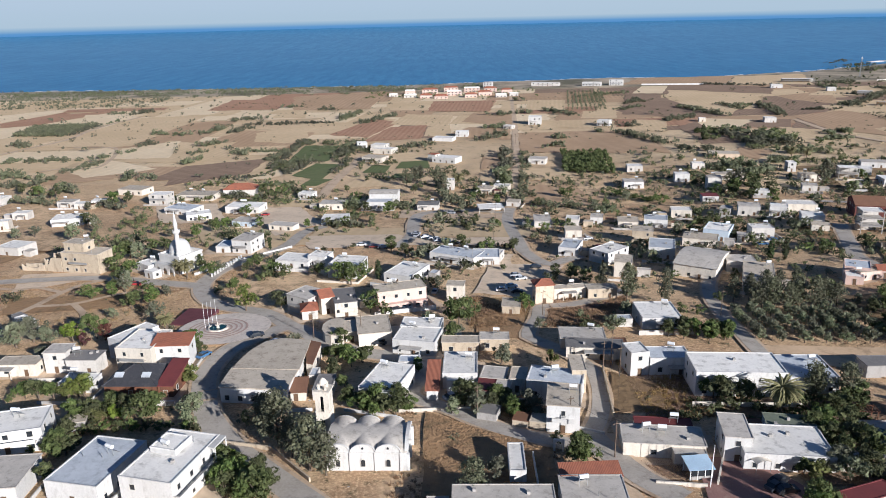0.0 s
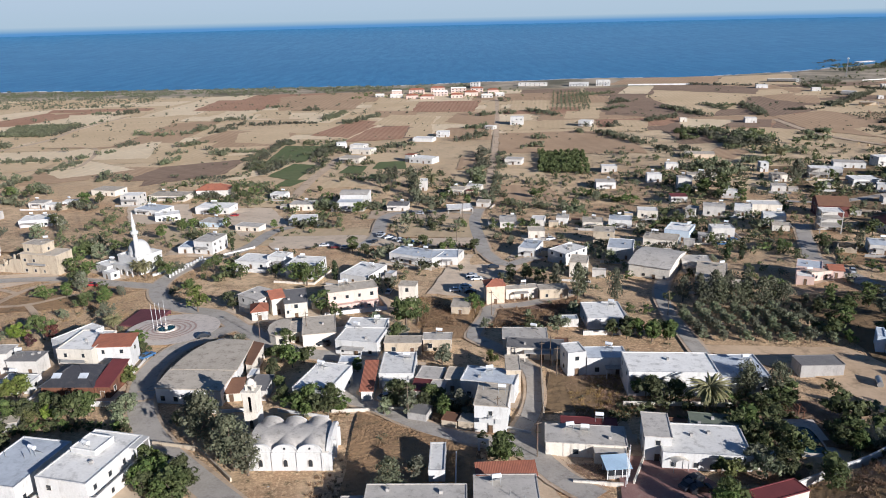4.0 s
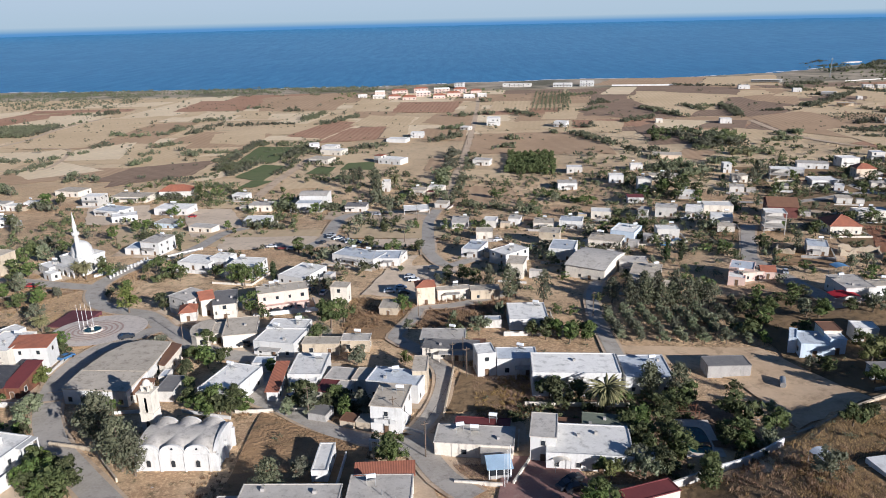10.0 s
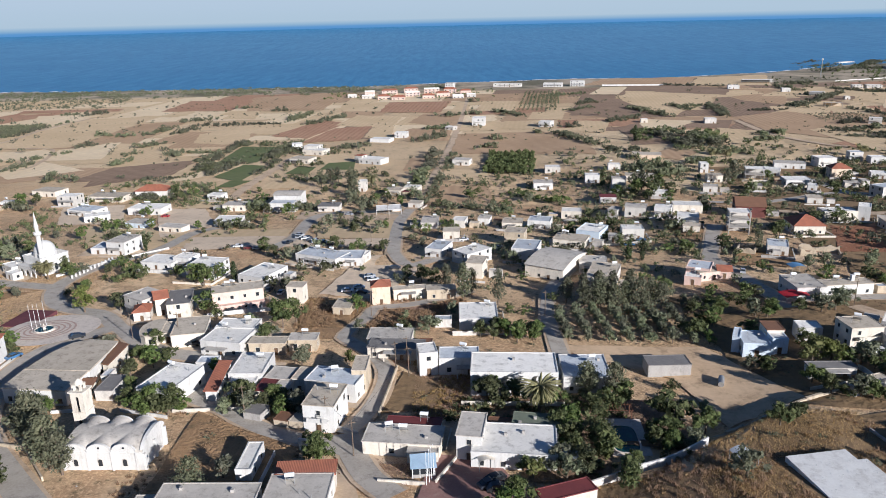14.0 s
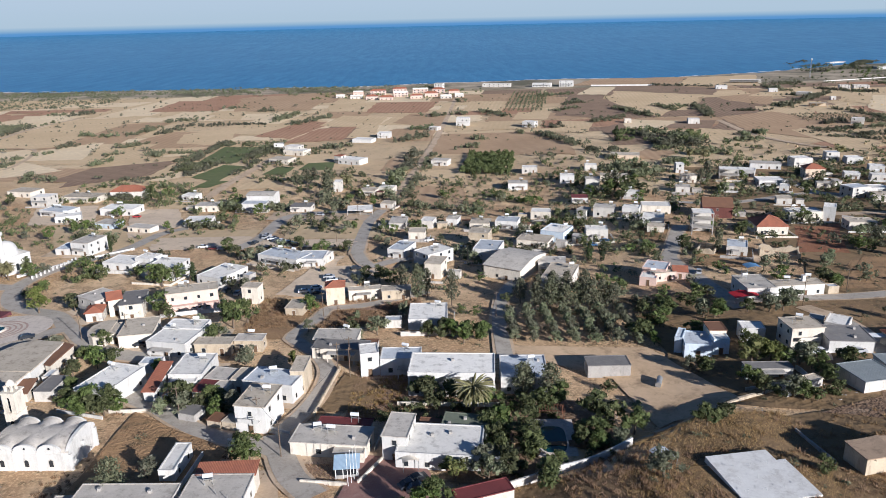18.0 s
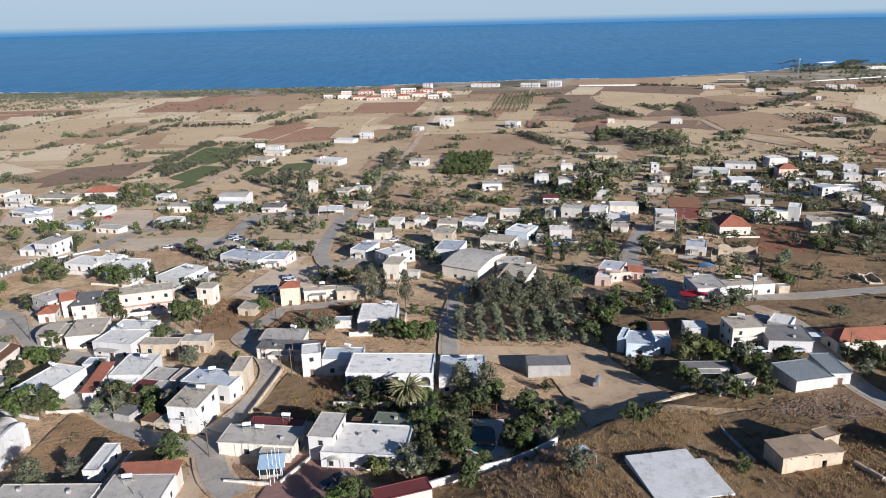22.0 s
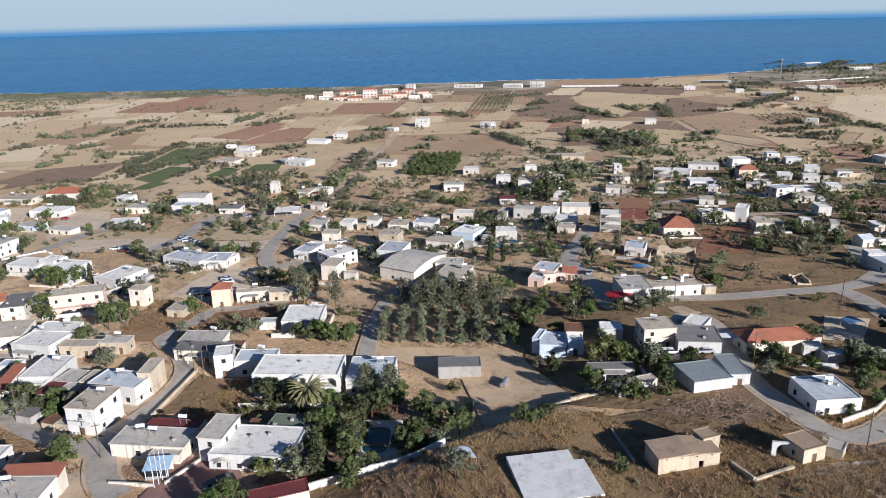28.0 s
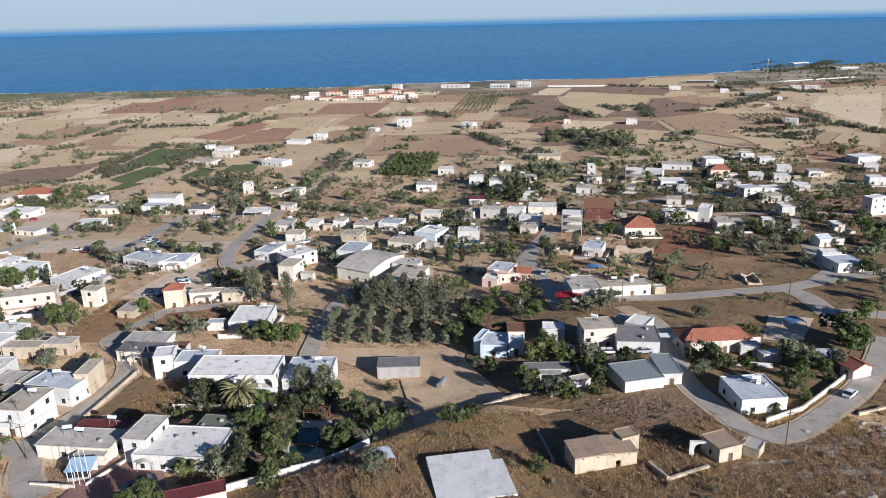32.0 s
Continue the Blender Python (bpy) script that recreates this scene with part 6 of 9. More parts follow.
house(-208.2, 405.4, 5.7, 6.5, 3.4, -5.1, "pale", "w")
house(-222.9, 354.0, 6.6, 6.5, 4.5, 13.8, "cream", "w")
house(-201.9, 414.0, 7.6, 6.5, 3.2, 5.1, "white", "w")
house(-124.9, 436.0, 18.9, 11.0, 4.2, -1.0, "pale", "red", kind="hip")
house(-109.4, 387.6, 19.3, 11.5, 4, -8.7, "white", "w")
house(-81.8, 420.5, 9.0, 7.2, 3.6, -14.6, "white", "w", tank=1)
house(-34.5, 399.5, 15.4, 11.0, 7.2, -5.2, "white", "w", kind="barrel", win=0)
house(-36.5, 389.2, 13.6, 8.0, 4.4, -5.2, "white", "b")
house(-62.7, 391.0, 12.5, 9.0, 3.6, -5.1, "cream", "g")
house(-9.7, 382.4, 11.2, 9.0, 3.6, -5.1, "pale", "d")
house(-55.1, 350.1, 13.0, 9.7, 3.6, -0.1, "white", "w")
house(-49.2, 582.6, 18.8, 11.5, 4, -23.3, "cream", "w")
house(-52.9, 591.3, 12.1, 9.7, 6, -20.5, "pale", "w", st=2)
house(-70.2, 614.1, 8.5, 6.8, 4.6, 11.8, "white", "w", st=2)
house(-52.7, 542.8, 16.6, 11.5, 4, -22.8, "cream", "t")
house(1.0, 534.2, 19.1, 11.4, 4, -27.4, "white", "w")
house(-8.8, 538.4, 6.2, 6.5, 5.6, -28.7, "pale", "red", st=2)
house(15.7, 663.1, 11.3, 9.0, 5, -8.5, "white", "w", st=2)
house(-0.8, 641.8, 18.1, 11.5, 3, -17.8, "white", "w", win=0)
house(61.5, 703.1, 9.2, 7.3, 3.6, -33.1, "pale", "w")
house(89.8, 731.1, 12.7, 11.0, 8, -9.8, "white", "w", st=2)
house(153.2, 705.3, 12.1, 9.7, 5.5, -28.4, "white", "w", st=2)
house(125.4, 479.6, 10.2, 8.2, 4, -6.5, "pale", "w")
house(112.3, 430.3, 11.5, 9.2, 4.4, -5.8, "white", "g", tank=1)
house(66.4, 520.1, 12.2, 9.7, 4, -17.0, "pale", "g")
house(22.9, 370.6, 13.2, 10.6, 3.4, 5.1, "white", "w", piers=1, win=0)
house(22.9, 422.5, 9.4, 7.6, 3.6, -14.5, "cream", "t")
house(33.4, 429.0, 9.5, 7.6, 3.8, -14.8, "cream", "w")
house(2.8, 436.9, 4.5, 6.5, 6.4, -5.9, "pale", "w", st=2)
house(115.0, 347.8, 9.7, 7.8, 4, -11.3, "cream", "w")
house(67.5, 1138.5, 13.1, 12.0, 8, -14.9, "white", "g", st=3)
house(156.3, 1146.2, 43.1, 11.5, 4.5, -14.8, "pale", "w", st=2)
house(223.2, 1126.4, 28.3, 11.5, 5.5, -14.9, "white", "w", st=2)
house(260.0, 1126.5, 20.7, 12.0, 8, -15.4, "white", "w", st=3)
house(144.3, 338.5, 9.8, 7.8, 5, -18.8, "pale", "g", tank=1)
house(155.4, 331.6, 7.7, 6.5, 5, -22.1, "white", "w", tank=1)
house(169.1, 339.5, 13.5, 8.9, 4.4, -10.8, "cream", "w")
house(135.0, 341.9, 4.8, 6.5, 4, -33.1, "pale", "g")
house(164.6, 471.8, 7.8, 6.5, 4, -7.6, "pale", "w", tank=1)
house(152.8, 409.3, 7.8, 6.5, 7, -7.0, "pale", "g", st=2)
house(143.0, 436.3, 8.6, 6.9, 5, -7.1, "white", "w")
house(171.3, 434.4, 16.5, 8.2, 3.6, -12.8, "cream", "t")
house(212.8, 423.1, 8.6, 6.9, 4.6, -7.1, "cream", "t")
house(218.0, 456.2, 5.0, 6.5, 6, -7.6, "white", "w", st=2)
house(237.8, 426.2, 10.8, 8.6, 7.5, -16.4, "pale", "w", piers=1, st=2)
house(254.1, 440.1, 10.6, 8.4, 4.4, -26.5, "white", "w")
house(254.6, 408.3, 14.2, 11.3, 4, -7.0, "white", "w")
house(299.7, 465.9, 11.9, 9.5, 6.4, 1.6, "pale", "w", st=2)
house(289.2, 427.9, 11.1, 8.9, 6.4, -7.4, "amber", "red", kind="hip", st=2)
house(331.2, 487.0, 8.5, 6.8, 6, -8.2, "pale", "b", st=2)
house(339.1, 474.5, 9.7, 7.7, 4.4, -8.0, "white", "w")
house(336.6, 443.4, 8.7, 7.0, 4.2, -19.5, "white", "w")
house(282.0, 368.7, 11.0, 8.8, 6.2, 14.3, "pale", "b", st=2)
house(298.6, 378.2, 10.7, 8.6, 4, 0.5, "white", "w")
house(319.0, 386.0, 8.5, 6.8, 4.2, -16.4, "pale", "w")
house(309.7, 422.4, 8.4, 6.7, 4, -18.5, "white", "w")
house(321.9, 415.2, 9.1, 7.3, 4, -17.2, "pale", "w")
house(225.8, 309.9, 14.4, 7.8, 5, -2.1, "cream", "w")
house(237.2, 308.9, 5.0, 8.2, 7, -29.6, "white", "w")
house(240.3, 290.5, 11.0, 7.2, 4, -5.7, "cream", "t")
house(277.8, 318.2, 5.7, 8.4, 5, -6.1, "pale", "w", tank=1)
house(315.0, 311.6, 4.8, 10.0, 9, -69.1, "white", "w", st=3)
house(401.2, 468.3, 17.4, 11.5, 5, 12.2, "white", "w")
house(388.7, 438.7, 8.0, 6.5, 5, -20.7, "pale", "w")
house(366.6, 396.6, 9.0, 7.2, 5, -7.1, "white", "w")
house(288.3, 398.9, 3.7, 6.5, 4, -6.9, "pale", "g")
house(283.6, 285.3, 4.0, 7.0, 3, -5.7, "cream", "w")
house(258.3, 293.4, 4.9, 6.6, 3.6, -16.4, "pale", "w")
house(268.3, 289.3, 3.0, 6.5, 3, -22.7, "pale", "g")
house(255.4, 391.0, 4.8, 6.5, 3.6, -23.8, "white", "w")
house(139.7, 378.2, 8.4, 6.8, 3.6, -6.4, "white", "maroon")
house(-218.8, 411.7, 9.6, 7.7, 3.4, -5.2, "pale", "g")
house(-228.2, 380.7, 8.2, 6.6, 4, 3.3, "pale", "w")
house(-267.3, 424.2, 11.4, 9.1, 4, -5.3, "pale", "w")
house(59.2, 332.2, 6.2, 8.1, 4, -13.8, "pale", "w")
house(71.3, 335.5, 5.5, 6.5, 4, -15.4, "white", "g", tank=1)
house(83.7, 326.2, 9.0, 8.9, 3.6, -10.7, "cream", "t")
house(96.4, 325.4, 10.4, 9.0, 4.4, -15.4, "white", "b")
house(45.1, 334.0, 7.6, 12.2, 3.6, -4.6, "pale", "g")
house(14.8, 268.8, 10.5, 10.6, 3.6, -3.9, "white", "b")
house(3.7, 271.0, 19.0, 10.0, 3.8, -27.7, "white", "b")
house(18.6, 271.5, 5.8, 6.4, 3.4, -17.9, "pale", "w")
house(36.6, 387.2, 6.8, 6.5, 3, -15.8, "pale", "t")
house(535.6, 877.6, 5.7, 6.5, 4, -13.3, "pale", "w")
house(522.8, 924.0, 15.2, 11.5, 5, -41.3, "pale", "w", st=2)
house(613.4, 998.6, 12.7, 10.1, 5, -15.3, "pale", "w", st=2)
house(636.1, 999.0, 18.9, 12.0, 4.5, -15.3, "pale", "w", st=2)
house(876.7, 1525.2, 47.6, 11.5, 5.5, 27.5, "white", "w", st=2)
house(856.1, 1313.9, 40.5, 11.5, 4.5, 0.6, "white", "g", st=2)
house(453.1, 674.3, 10.5, 8.4, 5.5, -32.3, "pale", "w", st=2)
house(527.0, 1113.7, 44.2, 11.5, 4.6, -16.4, "pale", "w", st=2, piers=1)
house(460.1, 1032.8, 15.1, 11.5, 5, -15.2, "white", "w")
house(507.5, 976.5, 10.6, 8.5, 5, -14.6, "white", "w")
house(310.0, 701.8, 10.6, 8.4, 5, -10.6, "pale", "w")
house(250.7, 716.6, 6.6, 6.5, 4, -10.6, "cream", "w")
house(198.5, 517.1, 20.1, 11.5, 3, -14.4, "amber", "t")
house(275.8, 462.8, 18.5, 9.5, 4, -19.5, "white", "g")
house(71.6, 107.2, 10.4, 3.7, 3, 18.5, "cream", "maroon", win=0)
house(346.8, 425.7, 8.4, 6.7, 4, -7.4, "white", "g")
house(289.8, 358.7, 9.1, 7.3, 3.6, -14.3, "pale", "t")
house(280.1, 397.1, 7.1, 6.5, 3.4, -18.6, "cream", "g")
house(226.0, 396.2, 6.8, 6.5, 3.4, -18.9, "cream", "d")
house(200.7, 395.4, 7.5, 6.5, 3.6, -17.6, "pale", "g")
house(169.2, 383.4, 7.7, 6.5, 3.6, -16.5, "white", "w")
house(238.5, 355.3, 7.1, 6.5, 3.4, -16.1, "pale", "t")
house(8.4, 143.0, 4.4, 4.0, 2.3, -20.0, "grey", "d", win=0)
house(15.3, 139.5, 3.4, 3.4, 2.1, -18.0, "stone", "brown", win=0)
house(18.9, 138.6, 3.4, 3.6, 2.2, -18.0, "stone", "t", win=0)
house(487.8, 816.7, 17.8, 8.0, 4, -12.3, "stone", "t", piers=1, win=0)
poly_house("community_hall", "white community hall with a stained grey roof", 4.4, "white", "t", [(-54.0, 153.0), (-38.0, 150.7), (-37.2, 161.5), (-53.6, 162.9)])
poly_house("curved_hall", "long white hall with a curved street front", 4.9, "white", "t", [(-53.2, 162.2), (-36.9, 160.8), (-36.9, 172.5), (-37.0, 177.6), (-45.0, 179.1), (-48.7, 177.1), (-51.2, 172.1), (-52.6, 166.7)])
poly_house("hall_annex", "annex with a brown sheet roof beside the hall", 4.2, "cream", "brown", [(-36.1, 166.1), (-34.3, 165.3), (-34.1, 177.2), (-37.1, 178.8), (-37.1, 173.7)])
poly_house("round_cafe", "cream cafe with a glazed rounded front", 3.5, "cream", "t", [(-34.5, 186.1), (-32.7, 184.8), (-29.2, 185.0), (-30.5, 196.4), (-32.8, 196.5), (-34.7, 195.1), (-35.8, 192.2), (-35.6, 189.0)], glazed=1)

# ---------------------------------------------------------------- church with its bell tower
def church():
    L, D, eave, rise = 15.9, 10.4, 4.3, 1.75
    r = root("church", -16.4, 127.4, 23.0, -2.0, "whitewashed village church with three lunette gables and vaulted roof", "church")
    keep_clear("house", -16.4, 127.4, 12, (-16.4, 127.4, 1, 0, L / 2 + 1, D / 2 + 1))
    x0, x1, y0, y1 = -L / 2, L / 2, -D / 2, D / 2
    bay = 4.9
    arch = lambda x: 0.0 if x - x0 > 3 * bay else math.sqrt(max(0.0, 1 - (2 * (((x - x0) % bay) / bay) - 1) ** 2))
    hump = lambda y: max(0.0, 1 - abs(y / (D / 2)) ** 2.6) ** 0.8
    b = Build()
    n, m = 72, 30
    xs = [x0 + L * i / n for i in range(n + 1)]
    ys = [y0 - 0.15 + (D + 0.3) * j / m for j in range(m + 1)]
    b.v = [(x, y, eave + rise * max(arch(min(max(x, x0 + 0.01), x1)), hump(y)) + 0.06) for y in ys for x in xs]
    b.f = [(j * (n + 1) + i, j * (n + 1) + i + 1, (j + 1) * (n + 1) + i + 1, (j + 1) * (n + 1) + i) for j in range(m) for i in range(n)]
    b.m = [0] * len(b.f)
    part("roof", b, ROOF["g"], r, "weathered grey vaulted roof", True)
    b = Build()
    for y, s in ((y0, 1), (y1, -1)):
        for i in range(n):
            a, c = xs[i], xs[i + 1]
            b.face([(a, y, -1.5), (c, y, -1.5), (c, y, eave + rise * arch(c - 0.005)), (a, y, eave + rise * arch(a + 0.005))][::s])
    for x, s in ((x0, -1), (x1, 1)):
        for j in range(m):
            a, c = y0 + D * j / m, y0 + D * (j + 1) / m
            b.face([(x, a, -1.5), (x, c, -1.5), (x, c, eave + rise * hump(c)), (x, a, eave + rise * hump(a))][::s])
    part("wall", b, MAT["white"], r)
    for k in range(4):
        px = x0 + bay * k
        part("pilaster", Build().box(px - 0.22, px + 0.22, y0 - 0.22, y0 - 0.002, -1.5, eave + 0.15), MAT["white"], r)
    part("string_course", Build().box(x0, x1, y0 - 0.12, y0 - 0.002, eave - 0.05, eave + 0.1), MAT["white"], r)
    for k in range(3):
        cx = x0 + bay * (k + 0.5)
        f = part("window", arch_panel(1.1, 1.7, 0.12), FRAME, r)
        f.location = (cx, y0, 1.2)
        g = part("pane", arch_panel(0.8, 1.5, 0.14), GLASS, f)
        g.location = (0, -0.01, 0.08)
        # no opening is cut: a dark panel paints the shade of the vent
        hole = part("vent_hole", arch_panel(0.4, 0.42, 0.1), GLASS, r)
        hole.location = (cx, y0, eave + 0.75)
        cap, back = Build(), Build()
        pts = [(cx + bay / 2 * math.cos(math.pi * i / 14), eave + rise * math.sin(math.pi * i / 14)) for i in range(15)]
        for i in range(14):
            (ax, az), (cx2, cz) = pts[i], pts[i + 1]
            for yy, to in ((y0, cap), (y1, back)):
                e = -0.2 if yy < 0 else 0.2
                to.face([(ax, yy + e, az + 0.2), (cx2, yy + e, cz + 0.2), (cx2, yy - e, cz + 0.2), (ax, yy - e, az + 0.2)])
                to.face([(ax, yy + e, az), (cx2, yy + e, cz), (cx2, yy + e, cz + 0.2), (ax, yy + e, az + 0.2)])
        part("lunette_coping", cap, MAT["white"], r)
        part("lunette_coping", back, MAT["white"], r)
    g = Build()
    for j in range(20):
        a, c = y0 + D * j / 20, y0 + D * (j + 1) / 20
        za, zc = eave + rise * hump(a), eave + rise * hump(c)
        g.face([(x1 + 0.25, a, za + 0.45), (x1 + 0.25, c, zc + 0.45), (x1 - 0.45, c, zc + 0.45), (x1 - 0.45, a, za + 0.45)][::-1])
        for xx in (x1 + 0.25, x1 - 0.45):
            g.face([(xx, a, za - 0.3), (xx, c, zc - 0.3), (xx, c, zc + 0.45), (xx, a, za + 0.45)])
    part("gable_parapet", g, MAT["white"], r)
    for yy in (y0 + 0.3, 0.0, y1 - 0.3):
        part("buttress", Build().box(x1 + 0.002, x1 + 0.5, yy - 0.3, yy + 0.3, -1.5, eave - 0.4), MAT["white"], r)
    apse = Build().lathe([(2.3, -1.5), (2.3, 3.2), (1.9, 4.0), (1.0, 4.6), (0.05, 4.8)], 12, 0, (x0, 0, 0), math.pi / 2, math.pi * 1.5)
    part("apse", apse, MAT["white"], r)


def arch_panel(w, h, t):
    b = Build()
    pts = [(-w / 2, 0), (w / 2, 0)] + [(w / 2 * math.cos(math.pi * i / 8), h - w / 2 + w / 2 * math.sin(math.pi * i / 8)) for i in range(9)]
    b.face([(x, -t, z) for x, z in pts])
    for i in range(len(pts)):
        p, q = pts[i], pts[(i + 1) % len(pts)]
        b.face([(p[0], -t, p[1]), (p[0], 0.02, p[1]), (q[0], 0.02, q[1]), (q[0], -t, q[1])])
    return b


church()


def bell_tower():
    r = root("bell_tower", -26.6, 136.6, 22.4, -8.0, "slender cream stone bell tower with arched openings", "bell tower")
    ma = MAT["cream"]
    part("shaft", Build().box(-1.5, 1.5, -1.5, 1.5, -1, 6.3), ma, r)
    part("string_course", rim(1.62, 1.62, 0.3, 6.3, 6.5), ma, r)
    belfry = Build()
    arch_wall(belfry, -1.45, 1.45, -1.45, 6.5, 10.9, 1, 0.72, 9.7, 0.3)
    arch_wall(belfry, -1.45, 1.45, 1.15, 6.5, 10.9, 1, 0.95, 9.6, 0.3)
    belfry.box(-1.45, -1.15, -1.15, 1.15, 6.5, 10.9).box(1.15, 1.45, -1.15, 1.15, 6.5, 10.9)
    part("belfry", belfry, ma, r)
    # solid dark filling gives the arches their inner shade by colour
    part("core", Build().box(-0.9, 0.9, -0.6, 0.8, 6.5, 10.6), GLASS, r, "dark box in place of the shade inside the belfry")
    for z in (2.6,):
        w = part("window", arch_panel(0.75, 2.0, 0.06), GLASS, r)
        w.location = (0, -1.5, z)
    part("cornice", Build().box(-1.75, 1.75, -1.75, 1.75, 10.9, 11.2), ma, r)
    la = Build()
    for x in (-0.7, 0.7):
        for y in (-0.7, 0.7):
            la.box(x - 0.2, x + 0.2, y - 0.2, y + 0.2, 11.2, 12.3)
    la.box(-0.95, 0.95, -0.95, 0.95, 12.3, 12.5)
    part("lantern", la, ma, r)
    part("cupola", Build().lathe([(0.9, 12.5), (0.85, 12.9), (0.6, 13.3), (0.25, 13.55), (0.02, 13.65)], 12), ma, r, "small rounded cupola", True)


bell_tower()


def mosque():
    r = root("mosque", -102.6, 267.2, None, -30, "white mosque with a dome and one pointed minaret", "mosque")
    r.scale = (1.12, 1.12, 1.18)
    keep_clear("house", -102.6, 267.2, 12, (-102.6, 267.2, 1, 0, 7.5, 7.5))
    ma = MAT["white"]
    part("prayer_hall", Build().box(-5, 5, -5, 5, -1.5, 5.6), ma, r)
    part("parapet", rim(5.15, 5.15, 0.4, 5.6, 6.2), ma, r)
    part("roof", Build().box(-4.7, 4.7, -4.7, 4.7, 5.58, 5.7), ROOF["w"], r)
    part("drum", Build().lathe([(3.7, 5.7), (3.7, 6.9), (3.5, 7.0)], 16), ma, r)
    part("dome", Build().lathe([(3.5 * math.cos(a * math.pi / 20), 7.0 + 3.5 * math.sin(a * math.pi / 20)) for a in range(10)] + [(0.1, 10.5), (0.06, 11.4)], 20), ma, r, "smooth white dome", True)
    for k in range(3):
        for turn, off in ((0, 5.0), (math.pi / 2, 5.0), (-math.pi / 2, 5.0)):
            u = -3.2 + 3.2 * k
            w = part("window", arch_panel(1.0, 2.3, 0.05), GLASS, r)
            px, py = u, -off
            w.location = (px * math.cos(turn) - py * math.sin(turn), px * math.sin(turn) + py * math.cos(turn), 1.2)
            w.rotation_euler = (0, 0, turn)
    po = Build()
    arch_wall(po, -4.6, 4.6, -7.4, -1.5, 3.4, 3, 2.2, 1.4)
    po.box(-4.8, 4.8, -7.5, -5, 3.4, 3.7)
    part("porch", po, ma, r)
    mi = Build().lathe([(1.0, -1.5), (1.0, 7.0), (0.8, 7.4), (0.72, 13.2), (1.25, 13.8), (1.25, 14.6), (1.12, 14.6), (1.12, 13.95), (0.62, 13.95), (0.60, 16.0), (0.78, 16.1), (0.5, 17.6), (0.03, 21.2)], 12)
    part("minaret", mi, ma, r, "white shaft with a gallery and a pointed cap").location = (3.4, -3.4, 0)


mosque()


# ---------------------------------------------------------------- village square
def disc(name, x, y, r0, r1, up, material, label, cat="paving"):
    b = Build()
    n = 40
    for k in range(n):
        for r in (r0, r1):
            px, py = x + r * math.cos(2 * math.pi * k / n), y + r * math.sin(2 * math.pi * k / n)
            b.v.append((px, py, land(px, py) + up + 0.22))
    b.f = [(2 * k, 2 * k + 1, (2 * k + 3) % (2 * n), (2 * k + 2) % (2 * n)) for k in range(n)]
    b.m = [0] * n
    return tagged(place(name, b.mesh(name, material)), label, cat, kind="structure")


PALE_PAVE = surface("paving_pale", (0.62, 0.545, 0.465), (0.54, 0.47, 0.40), 0.9, 0.3, 3, (0.38, 0.32, 0.27), 0.2, "Geometry", per_object=0)
COURT = surface("court_maroon", (0.13, 0.045, 0.05), (0.10, 0.035, 0.04), 0.85, 0.3, 2, None, 0.1, "Geometry", per_object=0)
POOLW = surface("pool_water", (0.008, 0.048, 0.046), (0.006, 0.036, 0.036), 0.05, 0.4, 2, None, 0.1, spec=0.5)
ROSE_PAVE = surface("paving_rose_pale", (0.46, 0.33, 0.275), (0.39, 0.28, 0.235), 0.9, 0.3, 3, (0.34, 0.27, 0.22), 0.2, "Geometry", per_object=0)
disc("square", -66.5, 199.5, 0.0, 13.5, 0.42, PALE_PAVE, "pale paved village square round a fountain")
for _k in range(4):
    disc("paving_ring", -68.3, 198.8, 3.6 + 1.5 * _k, 4.2 + 1.5 * _k, 0.50 + 0.004 * _k, ROSE_PAVE, "rose-coloured paving ring round the fountain")


def fountain():
    r = root("fountain", -68.3, 198.8, land(-68.3, 198.8) + 0.7, 0, "round fountain with a low rim and dark water", "fountain")
    part("basin", Build().lathe([(2.9, -0.3), (2.9, 0.45), (2.55, 0.45), (2.5, 0.1)], 28), PALE_PAVE, r)
    part("pool", Build().lathe([(2.52, 0.25), (0.02, 0.25)], 28), POOLW, r, "dark blue water")
    part("spout", Build().lathe([(0.5, 0.1), (0.35, 0.9), (0.9, 1.2), (0.8, 1.3), (0.2, 1.3), (0.1, 2.0), (0.02, 2.05)], 12), PALE_PAVE, r)


fountain()
keep_clear("house", -67, 199.5, 16, (-67, 199.5, 1, 0, 12, 12))
keep_clear("house", -79, 210, 9, (-79, 210, 1, 0, 5, 6.5))
tagged(place("court", (lambda b: (b.box(-5, 5, -6.5, 6.5, -1.5, 0.08), b.mesh("court", COURT))[1])(Build()), None, (-79.0, 210.0, land(-79, 207) + 0.5), radians(-8)), "maroon surfaced play court by the square", "court", kind="structure")


def flagpole(x, y, h, z=None):
    r = root("flagpole", x, y, z, 0, "tall slim white painted flagpole", "flagpole", "flagpoles")
    part("pole", Build().rod((0, 0, -0.3), (0, 0, h), 0.06, 0.035, 8), TANK, r)
    part("finial", Build().lathe([(0.02, h), (0.1, h + 0.08), (0.02, h + 0.18)], 8), TANK, r)


for _x, _y in ((-72.2, 199.3), (-71.2, 199.9), (-70.2, 200.4), (-69.6, 202.4)):
    flagpole(_x, _y, 8.0, land(_x, _y) + 0.5)
for _x, _y in ((46.9, 113.6), (47.4, 114.6), (47.8, 115.6), (48.2, 116.6)):
    flagpole(_x, _y, 7.2)


